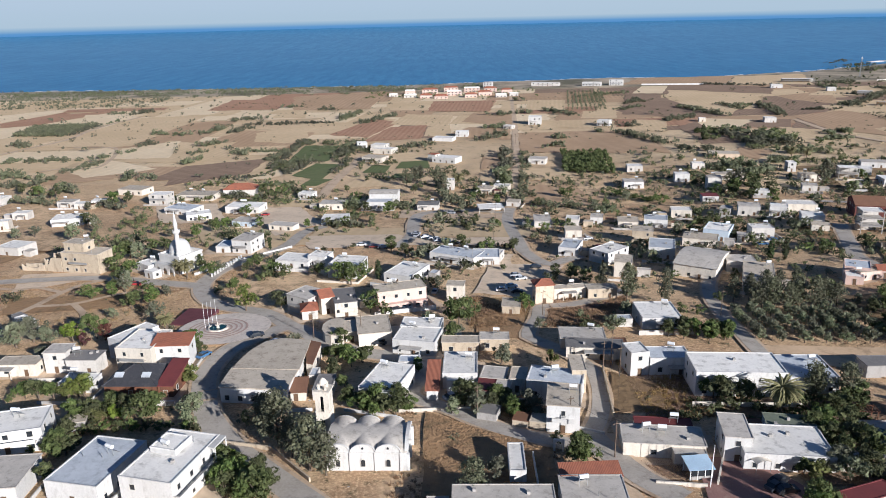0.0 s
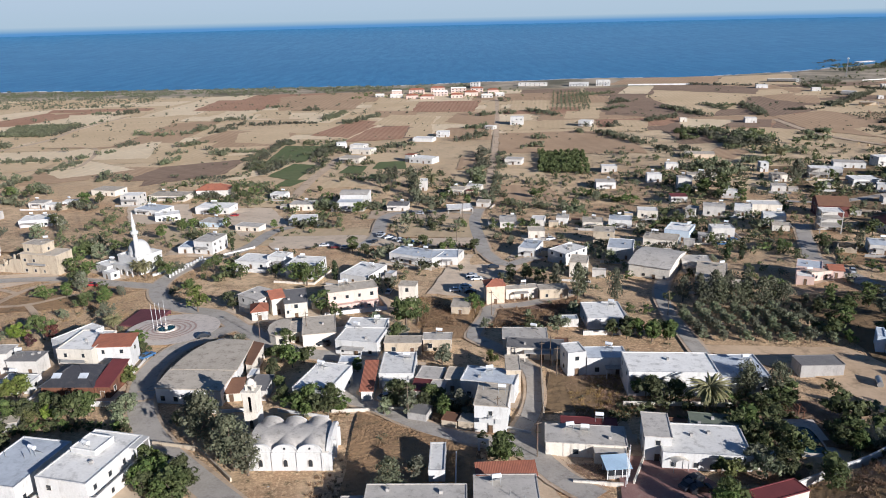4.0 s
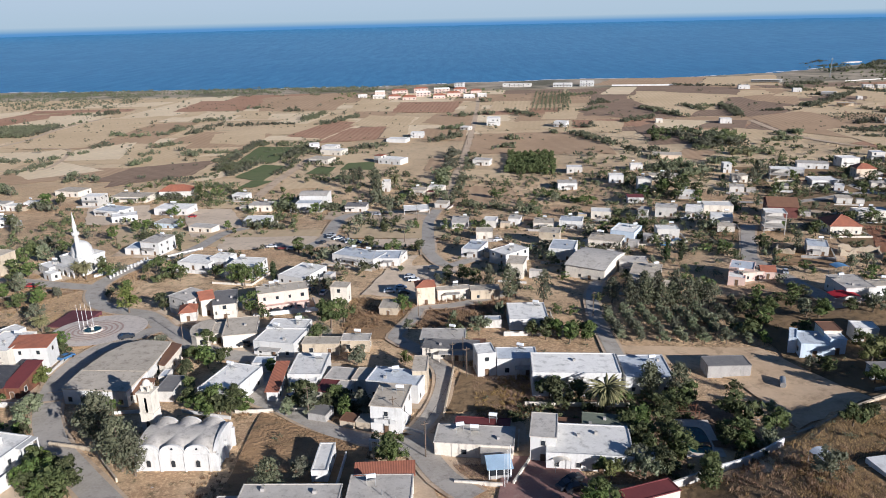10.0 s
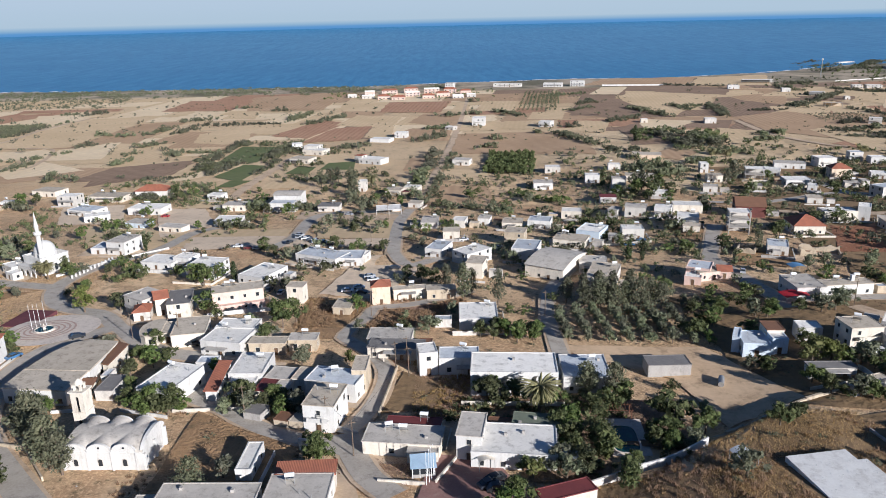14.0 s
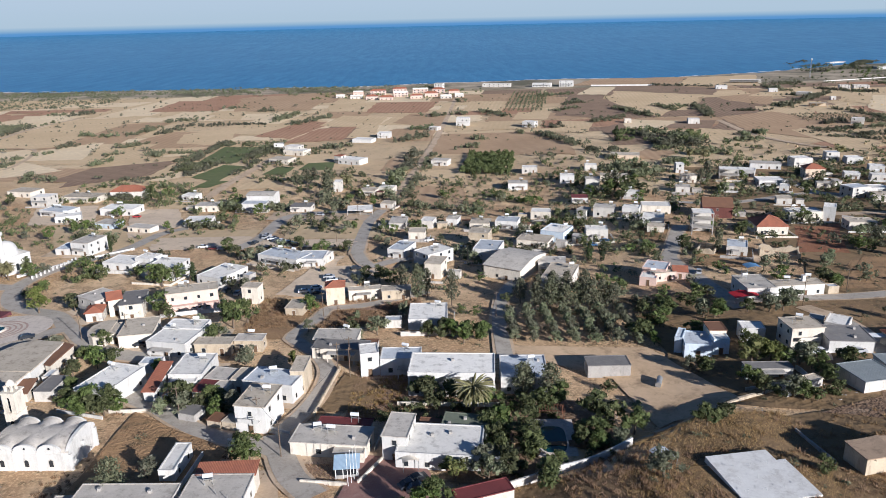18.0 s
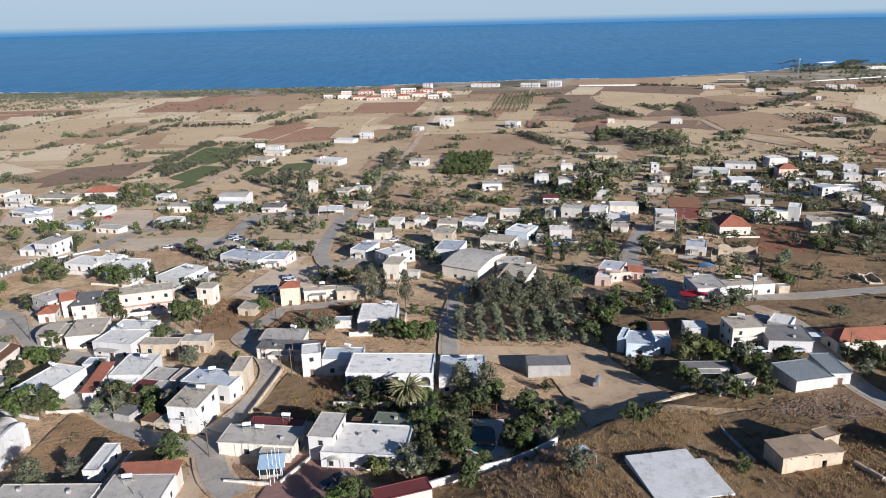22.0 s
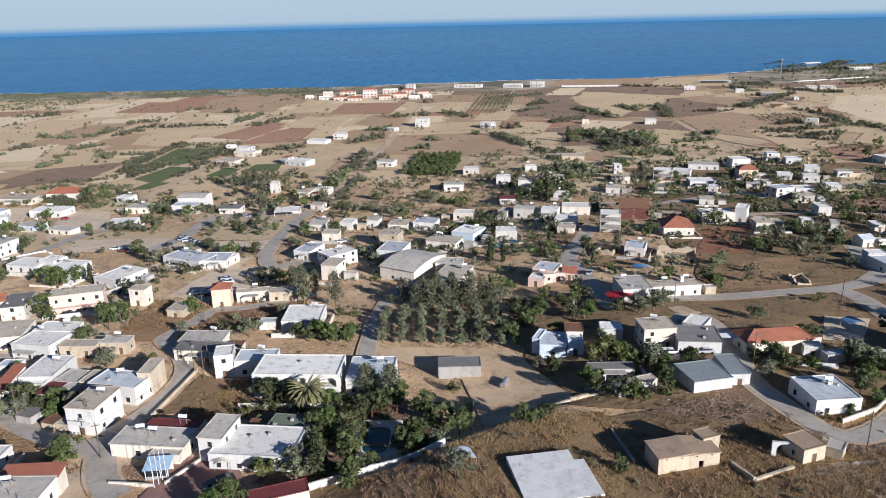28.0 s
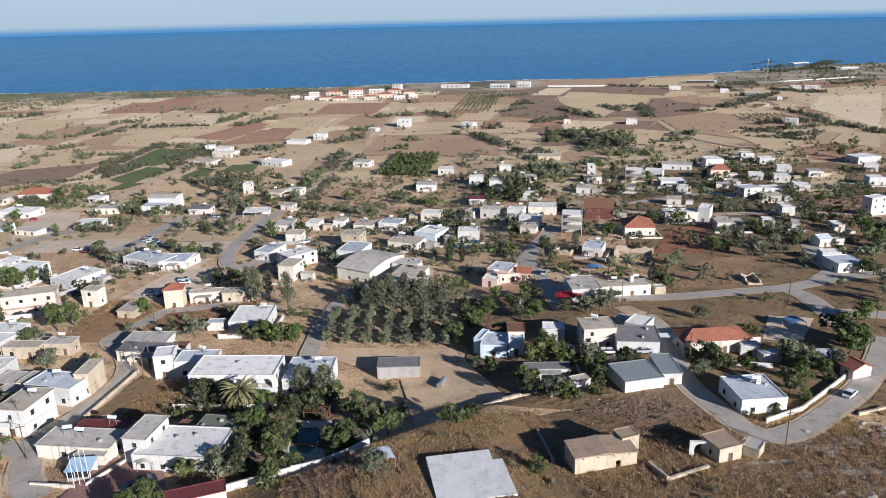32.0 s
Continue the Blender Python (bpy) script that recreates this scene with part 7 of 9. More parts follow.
def low_wall(x0, y0, x1, y1, h, material, label, t=0.35, uneven=0.0, seed=1, name="boundary_wall"):
    """A wall in short lengths that steps with the land."""
    L = math.hypot(x1 - x0, y1 - y0)
    n = max(1, int(L / 2.5))
    rot = math.degrees(math.atan2(y1 - y0, x1 - x0))
    r = root(name, (x0 + x1) / 2, (y0 + y1) / 2, None, rot, label, "wall")
    zb = r.location.z
    rnd = random.Random(seed)
    for i in range(n):
        u0, u1 = i / n, (i + 1) / n
        z0, z1 = (land(x0 + (x1 - x0) * u, y0 + (y1 - y0) * u) - zb for u in (u0, u1))
        a, c = -L / 2 + L * u0, -L / 2 + L * u1
        b = Build()
        h0 = h * (1 - uneven * rnd.random())
        for xx, zz in ((a, z0), (c, z1)):
            b.v += [(xx, -t / 2, zz - 0.8), (xx, t / 2, zz - 0.8), (xx, t / 2, zz + h0), (xx, -t / 2, zz + h0)]
        b.f = [(0, 1, 2, 3), (7, 6, 5, 4), (0, 4, 5, 1), (1, 5, 6, 2), (2, 6, 7, 3), (3, 7, 4, 0)]
        b.m = [0] * 6
        part("wall_length", b, material, r)
    return r


low_wall(86.8, 116.4, 101.6, 121.4, 2.0, MAT["white"], "long white rendered garden wall above the pool")
low_wall(72.4, 109.1, 86.8, 116.4, 1.8, MAT["pale"], "pale rendered garden wall above the pool")
low_wall(104.0, 128.0, 118.0, 134.5, 0.9, MAT["stone"], "tumbled dry-stone wall along the bank", 0.6, 0.6, 2)
low_wall(118.0, 134.5, 141.0, 144.5, 0.8, MAT["stone"], "tumbled dry-stone wall along the bank", 0.6, 0.6, 3)
low_wall(181.4, 124.0, 191.5, 129.2, 1.2, MAT["cream"], "cream rendered garden wall beside the street")
low_wall(191.5, 129.2, 209.5, 145.0, 1.2, MAT["cream"], "cream rendered garden wall beside the street")
low_wall(153.3, 109.4, 155.1, 103.9, 1.2, MAT["stone"], "broken old stone courtyard wall", 0.5, 0.5, 4)
low_wall(155.1, 103.9, 163.6, 107.4, 1.2, MAT["stone"], "broken old stone courtyard wall", 0.5, 0.5, 5)
low_wall(135.3, 125.2, 136.6, 112.5, 1.2, MAT["grey"], "grey block wall beside the ruined house", 0.3, 0.2, 6)
low_wall(37.6, 115.4, 46.6, 114.0, 0.8, MAT["cream"], "low cream wall round the forecourt garden")
low_wall(48.6, 114.4, 53.4, 124.6, 0.9, MAT["cream"], "low cream wall round the forecourt garden")
low_wall(-47.6, 133.4, -37.0, 130.6, 1.0, MAT["stone"], "low stone wall round the churchyard")
low_wall(-37.0, 130.6, -27.0, 118.6, 1.0, MAT["stone"], "low stone wall round the churchyard")
low_wall(-11.8, 146.2, 4.5, 146.6, 0.9, MAT["cream"], "low rendered wall behind the church")
low_wall(21.0, 140.0, 32.0, 134.0, 0.9, MAT["white"], "low white wall at the street corner")
low_wall(35.8, 142.2, 38.5, 166.7, 1.2, MAT["stone"], "stone wall beside the lane")
low_wall(202.0, 127.0, 224.0, 134.0, 0.8, MAT["stone"], "low stone field wall", 0.5, 0.4, 9)
low_wall(-95.0, 258.0, -84.0, 276.0, 1.0, MAT["white"], "white post-and-rail wall by the mosque")
low_wall(-84.0, 276.0, -66.0, 296.0, 1.0, MAT["white"], "white post-and-rail wall by the mosque")


def old_house():
    """A derelict stone house: two earth roofs that meet at a ridge, one open doorway."""
    x, y, rot, W, D, h = 145.1, 112.1, 8.2, 5.9, 2.9, 3.3
    r = root("derelict_house", x, y, None, rot, "derelict stone house with a sagging earth roof and an open doorway", "house")
    keep_clear("house", x, y, 9, (x, y, math.cos(radians(rot)), math.sin(radians(rot)), W, D))
    b = Build()
    for x0, x1, z0, z1 in ((-W, 1.9, -1.6, h), (2.8, W, -1.6, h), (1.9, 2.8, 1.95, h)):
        b.box(x0, x1, -D, -D + 0.5, z0, z1)
    b.box(-W, W, D - 0.5, D, -1.6, h).box(-W, -W + 0.5, -D + 0.5, D - 0.5, -1.6, h).box(W - 0.5, W, -D + 0.5, D - 0.5, -1.6, h)
    part("wall", b, MAT["stone"], r, "pale weathered stone walling")
    part("floor", Build().box(-W + 0.5, W - 0.5, -D + 0.5, D - 0.5, -1.6, 0.1), ROOF["earth"], r)
    for x0, x1, za, zb in ((-W - 0.2, 0.4, h + 0.02, h + 0.42), (0.42, W + 0.2, h + 0.38, h - 0.02)):
        b = Build()
        n = 6
        for k in range(n + 1):
            u = k / n
            z = za + (zb - za) * u - 0.09 * math.sin(math.pi * u)
            px = x0 + (x1 - x0) * u
            b.v += [(px, -D - 0.2, z), (px, D + 0.2, z), (px, -D - 0.2, z + 0.2), (px, D + 0.2, z + 0.2)]
        for k in range(n):
            a, c = 4 * k, 4 * k + 4
            b.f += [(a + 2, c + 2, c + 3, a + 3), (a + 1, c + 1, c, a), (a, c, c + 2, a + 2), (a + 3, c + 3, c + 1, a + 1)]
        b.f += [(0, 2, 3, 1), (4 * n + 1, 4 * n + 3, 4 * n + 2, 4 * n)]
        b.m = [0] * len(b.f)
        part("roof", b, ROOF["earth"], r, "flat brown earth roof")
    for k in range(4):
        part("beam_end", Build().rod((-4.4 + 2.9 * k, -D - 0.32, h - 0.16), (-4.4 + 2.9 * k, -D + 0.2, h - 0.16), 0.07), BARK, r)


old_house()


def arch_gate(x, y, rot, w, h, material, label):
    r = root("arch_gateway", x, y, None, rot, label, "gateway")
    b = Build()
    arch_wall(b, -w / 2, w / 2, -0.25, -0.6, h, 1, w * 0.6, h - w * 0.3 - 0.35, 0.5)
    part("arch", b, material, r)


arch_gate(163.6, 111.6, -10, 4.2, 3.2, MAT["white"], "whitewashed stone archway of a ruined house")
arch_gate(21.6, 128.3, -12, 2.2, 2.6, MAT["white"], "small white arched garden gate")


# ---------------------------------------------------------------- unfinished floor slab with starter bars
def floor_slab():
    z = land(119, 107) + 0.1
    keep_clear("house", 120.1, 107.5, 11, (120.1, 107.5, 0.989, 0.148, 7.6, 7.4))
    r = root("floor_slab", 120.1, 107.5, z, 8.5, "bare white concrete floor slab with bent steel starter bars", "slab")
    b = Build().box(-6.4, 7.4, -7.3, 3.4, -1.2, 0.75).box(-6.4, 5.6, 3.4, 6.8, -1.2, 0.7505)
    part("slab", b, surface("slab_concrete", (0.66, 0.65, 0.62), (0.58, 0.565, 0.535), 0.9, 0.2, 1.5, (0.47, 0.45, 0.42), 0.2), r)
    for i in range(3):
        for j in range(4):
            bar = Build()
            px, py = -4.6 + 3.3 * j + 0.6 * i, -4.6 + 3.5 * i
            bar.rod((px, py, 0.7), (px + 0.03, py, 1.5), 0.02, n=5).rod((px + 0.03, py, 1.5), (px - 0.7, py + 0.25, 1.15), 0.018, n=5)
            part("starter_bar", bar, METAL, r, "grey bent bar")


floor_slab()


# ---------------------------------------------------------------- swimming pool
def swimming_pool():
    x, y = 87.4, 129.0
    z = max(land(x - 4, y - 5), land(x, y)) + 0.1
    keep_clear("house", x, y + 1, 9, (x, y + 1, 1, 0, 4.6, 7))
    r = root("swimming_pool", x, y, z, -4, "rounded garden swimming pool with dark turquoise water", "pool")
    pts = [(2.7 * math.copysign(abs(math.cos(t)) ** 0.55, math.cos(t)), 5.0 * math.copysign(abs(math.sin(t)) ** 0.55, math.sin(t))) for t in [2 * math.pi * k / 32 for k in range(32)]]
    b = Build()
    b.face([(px, py, 0.0) for px, py in pts])
    part("water", b, POOLW, r, "still dark turquoise water")
    b = Build()
    for k in range(32):
        (ax, ay), (cx, cy) = pts[k], pts[(k + 1) % 32]
        b.face([(ax, ay, 0.12), (ax * 1.14, ay * 1.08, 0.12), (cx * 1.14, cy * 1.08, 0.12), (cx, cy, 0.12)])
        b.face([(ax, ay, -0.1), (ax, ay, 0.12), (cx, cy, 0.12), (cx, cy, -0.1)])
    part("coping", b, PALE_PAVE, r)
    b = Build().box(-5.0, 4.6, -6.2, 8.0, -1.4, -0.03)
    part("terrace", b, PALE_PAVE, r, "pale paved pool terrace")


swimming_pool()


# ---------------------------------------------------------------- poles, mast, odds and ends
def utility_pole(x, y, h=8.5, arm=True):
    r = root("utility_pole", x, y, None, 20, "weathered wooden electricity pole beside the street", "utility pole", "utility poles")
    part("pole", Build().rod((0, 0, -0.5), (0, 0, h), 0.14, 0.09, 7), BARK, r)
    if arm:
        part("crossarm", Build().box(-0.8, 0.8, -0.06, 0.06, h - 0.7, h - 0.56), BARK, r)


for _x, _y in ((32.1, 124.8), (41.7, 162.1), (59.1, 613.9), (5.8, 142.4), (28.5, 205.7), (81.3, 202.2), (41.0, 168.5), (-24.8, 189.3), (-38.4, 190.0), (180.3, 113.4), (176.3, 153.9), (235.9, 177.5),
               (190.1, 207.6), (220.6, 196.0), (170.5, 195.1), (25.1, 136.0), (38.3, 165.2), (20.0, 300.0), (24.0, 350.0), (28.0, 400.0), (33.0, 450.0), (43.0, 520.0)):
    utility_pole(_x, _y)


def wire(a, b, sag=0.7):
    r = root("power_line", a[0], a[1], land(*a) + 7.9, 0, "thin dark overhead cable between wooden poles", "cable", "overhead cables")
    dx, dy, dz = b[0] - a[0], b[1] - a[1], land(*b) - land(*a)
    m = Build()
    n = 8
    p = [(dx * i / n, dy * i / n, dz * i / n - 4 * sag * (i / n) * (1 - i / n)) for i in range(n + 1)]
    for i in range(n):
        m.rod(p[i], p[i + 1], 0.022, n=3)
    part("cable", m, RUBBER, r)


for _a, _b in (((32.1, 124.8), (25.1, 136.0)), ((41.7, 162.1), (32.1, 124.8)), ((41.7, 162.1), (28.5, 205.7)), ((190.1, 207.6), (220.6, 196.0)), ((190.1, 207.6), (170.5, 195.1)), ((176.3, 153.9), (180.3, 113.4)), ((220.6, 196.0), (235.9, 177.5)),
               ((20.0, 300.0), (24.0, 350.0)), ((24.0, 350.0), (28.0, 400.0)), ((28.0, 400.0), (33.0, 450.0))):
    wire(_a, _b)


def radio_mast():
    r = root("radio_mast", 655.0, 1179.0, None, 0, "tall pale lattice radio mast near the coast", "mast")
    b = Build()
    h = 27
    for i in range(3):
        t = i * 2.094
        b.rod((1.1 * math.cos(t), 1.1 * math.sin(t), -1), (0.5 * math.cos(t), 0.5 * math.sin(t), h), 0.2, 0.16, 5)
    for k in range(10):
        z0, z1 = h * k / 10, h * (k + 1) / 10
        for i in range(3):
            t, u = i * 2.094, (i + 1) * 2.094
            ra, rb = 1.1 - 0.06 * k, 1.1 - 0.06 * (k + 1)
            b.rod((ra * math.cos(t), ra * math.sin(t), z0), (rb * math.cos(u), rb * math.sin(u), z1), 0.1, n=3)
    part("lattice", b, METAL, r)
    part("antenna_head", Build().lathe([(0.6, h), (1.5, h + 0.4), (1.5, h + 1.2), (0.3, h + 2.0), (0.1, h + 3)], 8), TANK, r)


radio_mast()


def steel_tank():
    r = root("storage_tank", 116.4, 153.4, None, 68, "rusty pale steel tank lying in the sandy yard", "tank")
    part("drum", Build().rod((-1.9, 0, 0.95), (1.9, 0, 0.95), 0.7, n=16), METAL, r)
    for x in (-1.2, 1.2):
        part("cradle", Build().box(x - 0.12, x + 0.12, -0.6, 0.6, -0.2, 0.45), BARK, r)


steel_tank()


def awning(x, y, w, d, h, rot, material, label):
    r = root("awning", x, y, None, rot, label, "awning")
    for px in (-w / 2 + 0.1, w / 2 - 0.1):
        for py in (-d / 2 + 0.1, d / 2 - 0.1):
            part("post", Build().rod((px, py, -0.4), (px, py, h), 0.06), METAL, r)
    b = Build()
    n = 6
    for j in (0.0, 0.06):
        for i in range(n):
            u, v = i / n, (i + 1) / n
            za, zb = h + 0.5 * math.sin(math.pi * u) - j, h + 0.5 * math.sin(math.pi * v) - j
            q = [(-w / 2 + w * u, -d / 2, za), (-w / 2 + w * v, -d / 2, zb), (-w / 2 + w * v, d / 2, zb), (-w / 2 + w * u, d / 2, za)]
            b.face(q if j == 0 else q[::-1])
    part("canopy", b, material, r)


awning(156.0, 201.5, 8.0, 5.0, 2.6, 5, surface("cloth_red", (0.42, 0.02, 0.03), None, 0.8, 1, 5, None, 0.1), "bright red fabric awning over a parking place")
awning(170.4, 231.0, 5.0, 4.0, 3.0, 5, surface("sheet_blue", (0.12, 0.25, 0.42), None, 0.6, 1, 5, None, 0.1), "faded blue sheet roof on thin posts")
awning(105.0, 113.0, 3.4, 4.0, 2.2, 20, surface("sheet_worn", (0.45, 0.48, 0.52), (0.25, 0.27, 0.32), 0.6, 0.6, 5, None, 0.1), "worn pale tarpaulin shelter in dry grass")
awning(212.0, 175.0, 4.6, 4.0, 2.6, 10, surface("sheet_blue_b", (0.15, 0.27, 0.42), None, 0.6, 1, 5, None, 0.1), "blue sheet shelter on thin posts")
awning(58.2, 119.5, 3.2, 3.0, 2.6, 10, MAT["cream"], "cream porch canopy beside the villa")
awning(172.6, 165.0, 12.0, 2.6, 2.6, 0, TANK, "long white canopy over parked cars")


def glass_kiosk():
    r = root("kiosk", 46.2, 118.4, None, 4, "glazed white kiosk with a light-blue sheet roof", "kiosk")
    for px in (-2.1, -0.7, 0.7, 2.1):
        for py in (-1.7, 1.7):
            part("post", Build().box(px - 0.07, px + 0.07, py - 0.07, py + 0.07, -0.8, 2.5), TANK, r)
    for px in (-1.4, 0.0, 1.4):
        part("pane", Build().box(px - 0.62, px + 0.62, -1.72, -1.69, 0.9, 2.4), GLASS, r)
        part("apron_panel", Build().box(px - 0.62, px + 0.62, -1.73, -1.67, -0.8, 0.88), MAT["grey"], r)
    part("back_wall", Build().box(-2.02, 2.02, 1.6, 1.7, -0.8, 2.5), MAT["pale"], r)
    b = Build()
    b.face([(-2.5, -2.1, 2.45), (2.5, -2.1, 2.45), (2.5, 2.1, 3.0), (-2.5, 2.1, 3.0)])
    b.face([(-2.5, -2.1, 2.38), (2.5, -2.1, 2.38), (2.5, 2.1, 2.93), (-2.5, 2.1, 2.93)][::-1])
    part("roof", b, surface("kiosk_blue", (0.40, 0.52, 0.62), (0.34, 0.45, 0.55), 0.5, 0.4, 3, None, 0.1), r)


glass_kiosk()


# ---------------------------------------------------------------- seaside buildings
def resort_block(x, y, w, d, h, rot, wall, red):
    r = root("apartment_block", x, y, None, rot, "long %s holiday apartment block with balconies%s" % (wall, " and red roof" if red else ""), "apartment block", "seaside apartments")
    ma = MAT[wall]
    part("wall", Build().box(-w / 2, w / 2, -d / 2, d / 2, -1, h), ma, r)
    st = max(1, int(h / 3))
    for k in range(st):
        z = h * k / st
        part("balcony", Build().box(-w / 2, w / 2, -d / 2 - 1.4, -d / 2 - 0.002, z + h / st - 0.35, z + h / st - 0.15), MAT["white"], r)
        n = int(w / 5)
        for i in range(n):
            px = -w / 2 + w * (i + 0.5) / n
            place("window", WIN_FAR, r, (px, -d / 2, z + 0.6), 0, scale=(1.7, 1, 1.1))
    if red:
        part("roof", roof_pitched("hip", w, d, h, 0.6), ROOF["red"], r)
    else:
        part("roof", rim(w / 2 + 0.1, d / 2 + 0.1, 0.4, h, h + 0.7, h + 0.1), ROOF["w"], r)


for _x, _y, _w, _h, _wall, _red in ((-60, 1015, 17, 4.0, "pale", 0), (-38, 1000, 16, 4.6, "pink", 1), (-18, 992, 18, 4.0, "pink", 1), (0, 1030, 20, 6.0, "pink", 0), (22, 1000, 16, 4.4, "pink", 1), (42, 1020, 18, 5.4, "pink", 1), (62, 992, 15, 4.0, "pale", 0),
                               (-34, 1062, 22, 6.2, "pink", 1), (-4, 1078, 20, 6.8, "pink", 1), (26, 1072, 22, 6.4, "pink", 0), (52, 1066, 18, 6.0, "pink", 1), (-62, 1058, 14, 5.6, "pink", 0), (80, 1005, 12, 4.0, "pale", 0), (74, 1048, 15, 5.0, "pink", 1), (-84, 1030, 12, 3.6, "pale", 0)):
    resort_block(_x + 14, _y, _w, 8, _h, 2, _wall, _red)
low_wall(295.5, 1116.7, 387.7, 1102.5, 2.2, MAT["white"], "long white boundary wall among the fields", 0.6)
low_wall(640.0, 1105.0, 780.0, 1150.0, 1.4, MAT["pale"], "long white boundary wall among the fields", 0.6)


# ---------------------------------------------------------------- trees
tree("olive", 73.2, 114.9, 5.5)
tree("broad", 77.3, 116.3, 6.0)
tree("broad", 81.6, 123.6, 6.5)
tree("lime", 66.9, 115.2, 4.4)
tree("broad", 66.0, 117.6, 3.8)
tree("broad", 75.3, 127.5, 5.5)
tree("pine", 3.8, 112.4, 8)
tree("broad", -94.2, 160.9, 7)
tree("lime", -88.4, 157.6, 6.5)
tree("broad", -69.0, 144.0, 7)
tree("broad", -79.4, 144.4, 5)
tree("bush", -74.2, 145.7, 3.5)
tree("broad", -67.4, 147.3, 6)
tree("olive", -58.9, 147.0, 6)
tree("olive", -57.4, 141.0, 4)
tree("lime", -65.5, 165.1, 4.5)
tree("broad", -40.7, 116.2, 7)
tree("broad", -35.4, 112.0, 7.5)
tree("broad", -44.2, 122.2, 6)
tree("broad", -79.2, 130.3, 4.5)
tree("broad", -82.6, 131.8, 4.5)
tree("broad", -80.9, 122.1, 6)
tree("broad", -82.0, 115.4, 6)
tree("broad", -76.5, 119.0, 5)
tree("broad", -17.1, 147.6, 6.5)
tree("broad", -12.3, 146.9, 6.5)
tree("broad", -20.4, 148.3, 5)
tree("broad", -29.1, 165.3, 5)
tree("broad", -22.8, 173.6, 5)
tree("broad", -27.1, 175.2, 5)
tree("broad", -8.1, 166.9, 4)
tree("olive", 5.5, 144.0, 6)
tree("broad", 3.1, 147.9, 7)
tree("olive", 0.2, 144.5, 4)
tree("broad", 14.0, 143.1, 5)
tree("olive", 18.1, 143.7, 6)
tree("broad", 11.4, 150.3, 5)
tree("lime", 26.0, 170.3, 4)
tree("olive", 13.4, 170.9, 6)
tree("broad", 24.8, 125.1, 6)
tree("broad", 26.4, 122.9, 5)
tree("olive", 8.0, 117.9, 5)
tree("bush", 21.6, 131.2, 3)
tree("broad", 61.7, 145.4, 7)
tree("broad", 66.8, 146.2, 6)
tree("broad", 60.5, 150.1, 6)
tree("palm", 71.5, 140.7, 10.5)
tree("pine", 83.6, 149.9, 8.5)
tree("pine", 89.3, 146.9, 9.5)
tree("broad", 77.4, 132.0, 6.5)
tree("broad", 82.0, 132.8, 6)
tree("olive", 72.3, 118.0, 5.5)
tree("broad", 63.5, 106.1, 6)
tree("broad", 60.1, 104.1, 6)
tree("broad", 74.8, 132.4, 6)
tree("broad", 80.8, 127.8, 5.5)
tree("pine", 84.6, 150.6, 7.5, 0.62)
tree("broad", 98.6, 135.9, 8)
tree("broad", 104.7, 131.0, 6)
tree("broad", 95.7, 128.0, 6)
tree("olive", 100.2, 124.3, 5)
tree("broad", 83.9, 112.1, 6)
tree("bush", 86.9, 118.6, 4)
tree("olive", 103.5, 108.1, 6)
tree("broad", 118.1, 127.0, 5.5)
tree("broad", 121.7, 129.3, 4.5)
tree("olive", 107.3, 139.8, 3.5)
tree("bush", 103.7, 151.4, 3.5)
tree("broad", 91.3, 145.0, 6)
tree("olive", 141.8, 139.9, 6)
tree("broad", 136.2, 150.1, 5)
tree("broad", 152.0, 146.2, 5)
tree("broad", 160.7, 152.9, 6)
tree("lime", 141.0, 160.2, 7.5)
tree("lime", 145.7, 160.1, 7)
tree("olive", 151.2, 156.7, 7)
tree("broad", 128.5, 157.7, 5)
tree("olive", 125.4, 159.1, 4.5)
tree("bush", 151.1, 139.4, 4)
tree("bush", 142.4, 109.3, 5)
tree("bush", 133.2, 109.3, 4)
tree("broad", 180.8, 150.5, 5)
tree("olive", 175.9, 146.5, 5)
tree("olive", 199.8, 151.6, 7)
tree("olive", 203.5, 149.8, 6)
tree("broad", 192.8, 137.3, 6)
tree("bush", 194.1, 133.3, 3.5)
tree("bush", 205.0, 143.6, 3.5)
tree("olive", 209.5, 149.5, 6)
tree("broad", 217.7, 157.9, 8)
tree("broad", 220.0, 167.7, 8)
tree("cypress", 221.4, 159.8, 8)
tree("olive", 183.6, 130.2, 4)
tree("bush", 185.1, 127.6, 3)
tree("broad", 188.3, 150.3, 4)
tree("pine", 57.2, 218.6, 13, 0.62)
tree("pine", 68.1, 214.6, 12, 0.62)
tree("pine", 51.8, 229.8, 10, 0.62)
tree("pine", 60.2, 224.3, 10, 0.62)
tree("broad", 72.2, 183.9, 6)
tree("broad", 66.4, 188.7, 5.5)
tree("broad", 76.2, 183.6, 6)
tree("broad", 64.5, 184.4, 5)
tree("bush", 75.2, 204.4, 3.5)
tree("bush", 70.6, 205.9, 3.5)
tree("olive", 163.4, 192.1, 7)
tree("olive", 167.9, 195.4, 6)
tree("olive", 158.9, 191.2, 6)
tree("broad", 143.0, 190.1, 6)
tree("broad", 130.3, 195.8, 6)
tree("broad", 126.4, 187.4, 6)
tree("broad", 123.7, 198.9, 5)
tree("broad", 140.1, 200.0, 4.5)
tree("bush", 162.5, 232.3, 3)
tree("broad", 138.7, 229.6, 5.5)
tree("broad", 142.1, 233.7, 5)
tree("pine", 169.1, 258.1, 9, 0.62)
tree("broad", 188.4, 282.6, 7)
tree("olive", 176.4, 235.0, 6)
tree("olive", 183.3, 237.1, 6)
tree("broad", 161.1, 235.2, 4)
tree("cypress", -74.6, 293.0, 6)
tree("broad", -39.1, 245.8, 8)
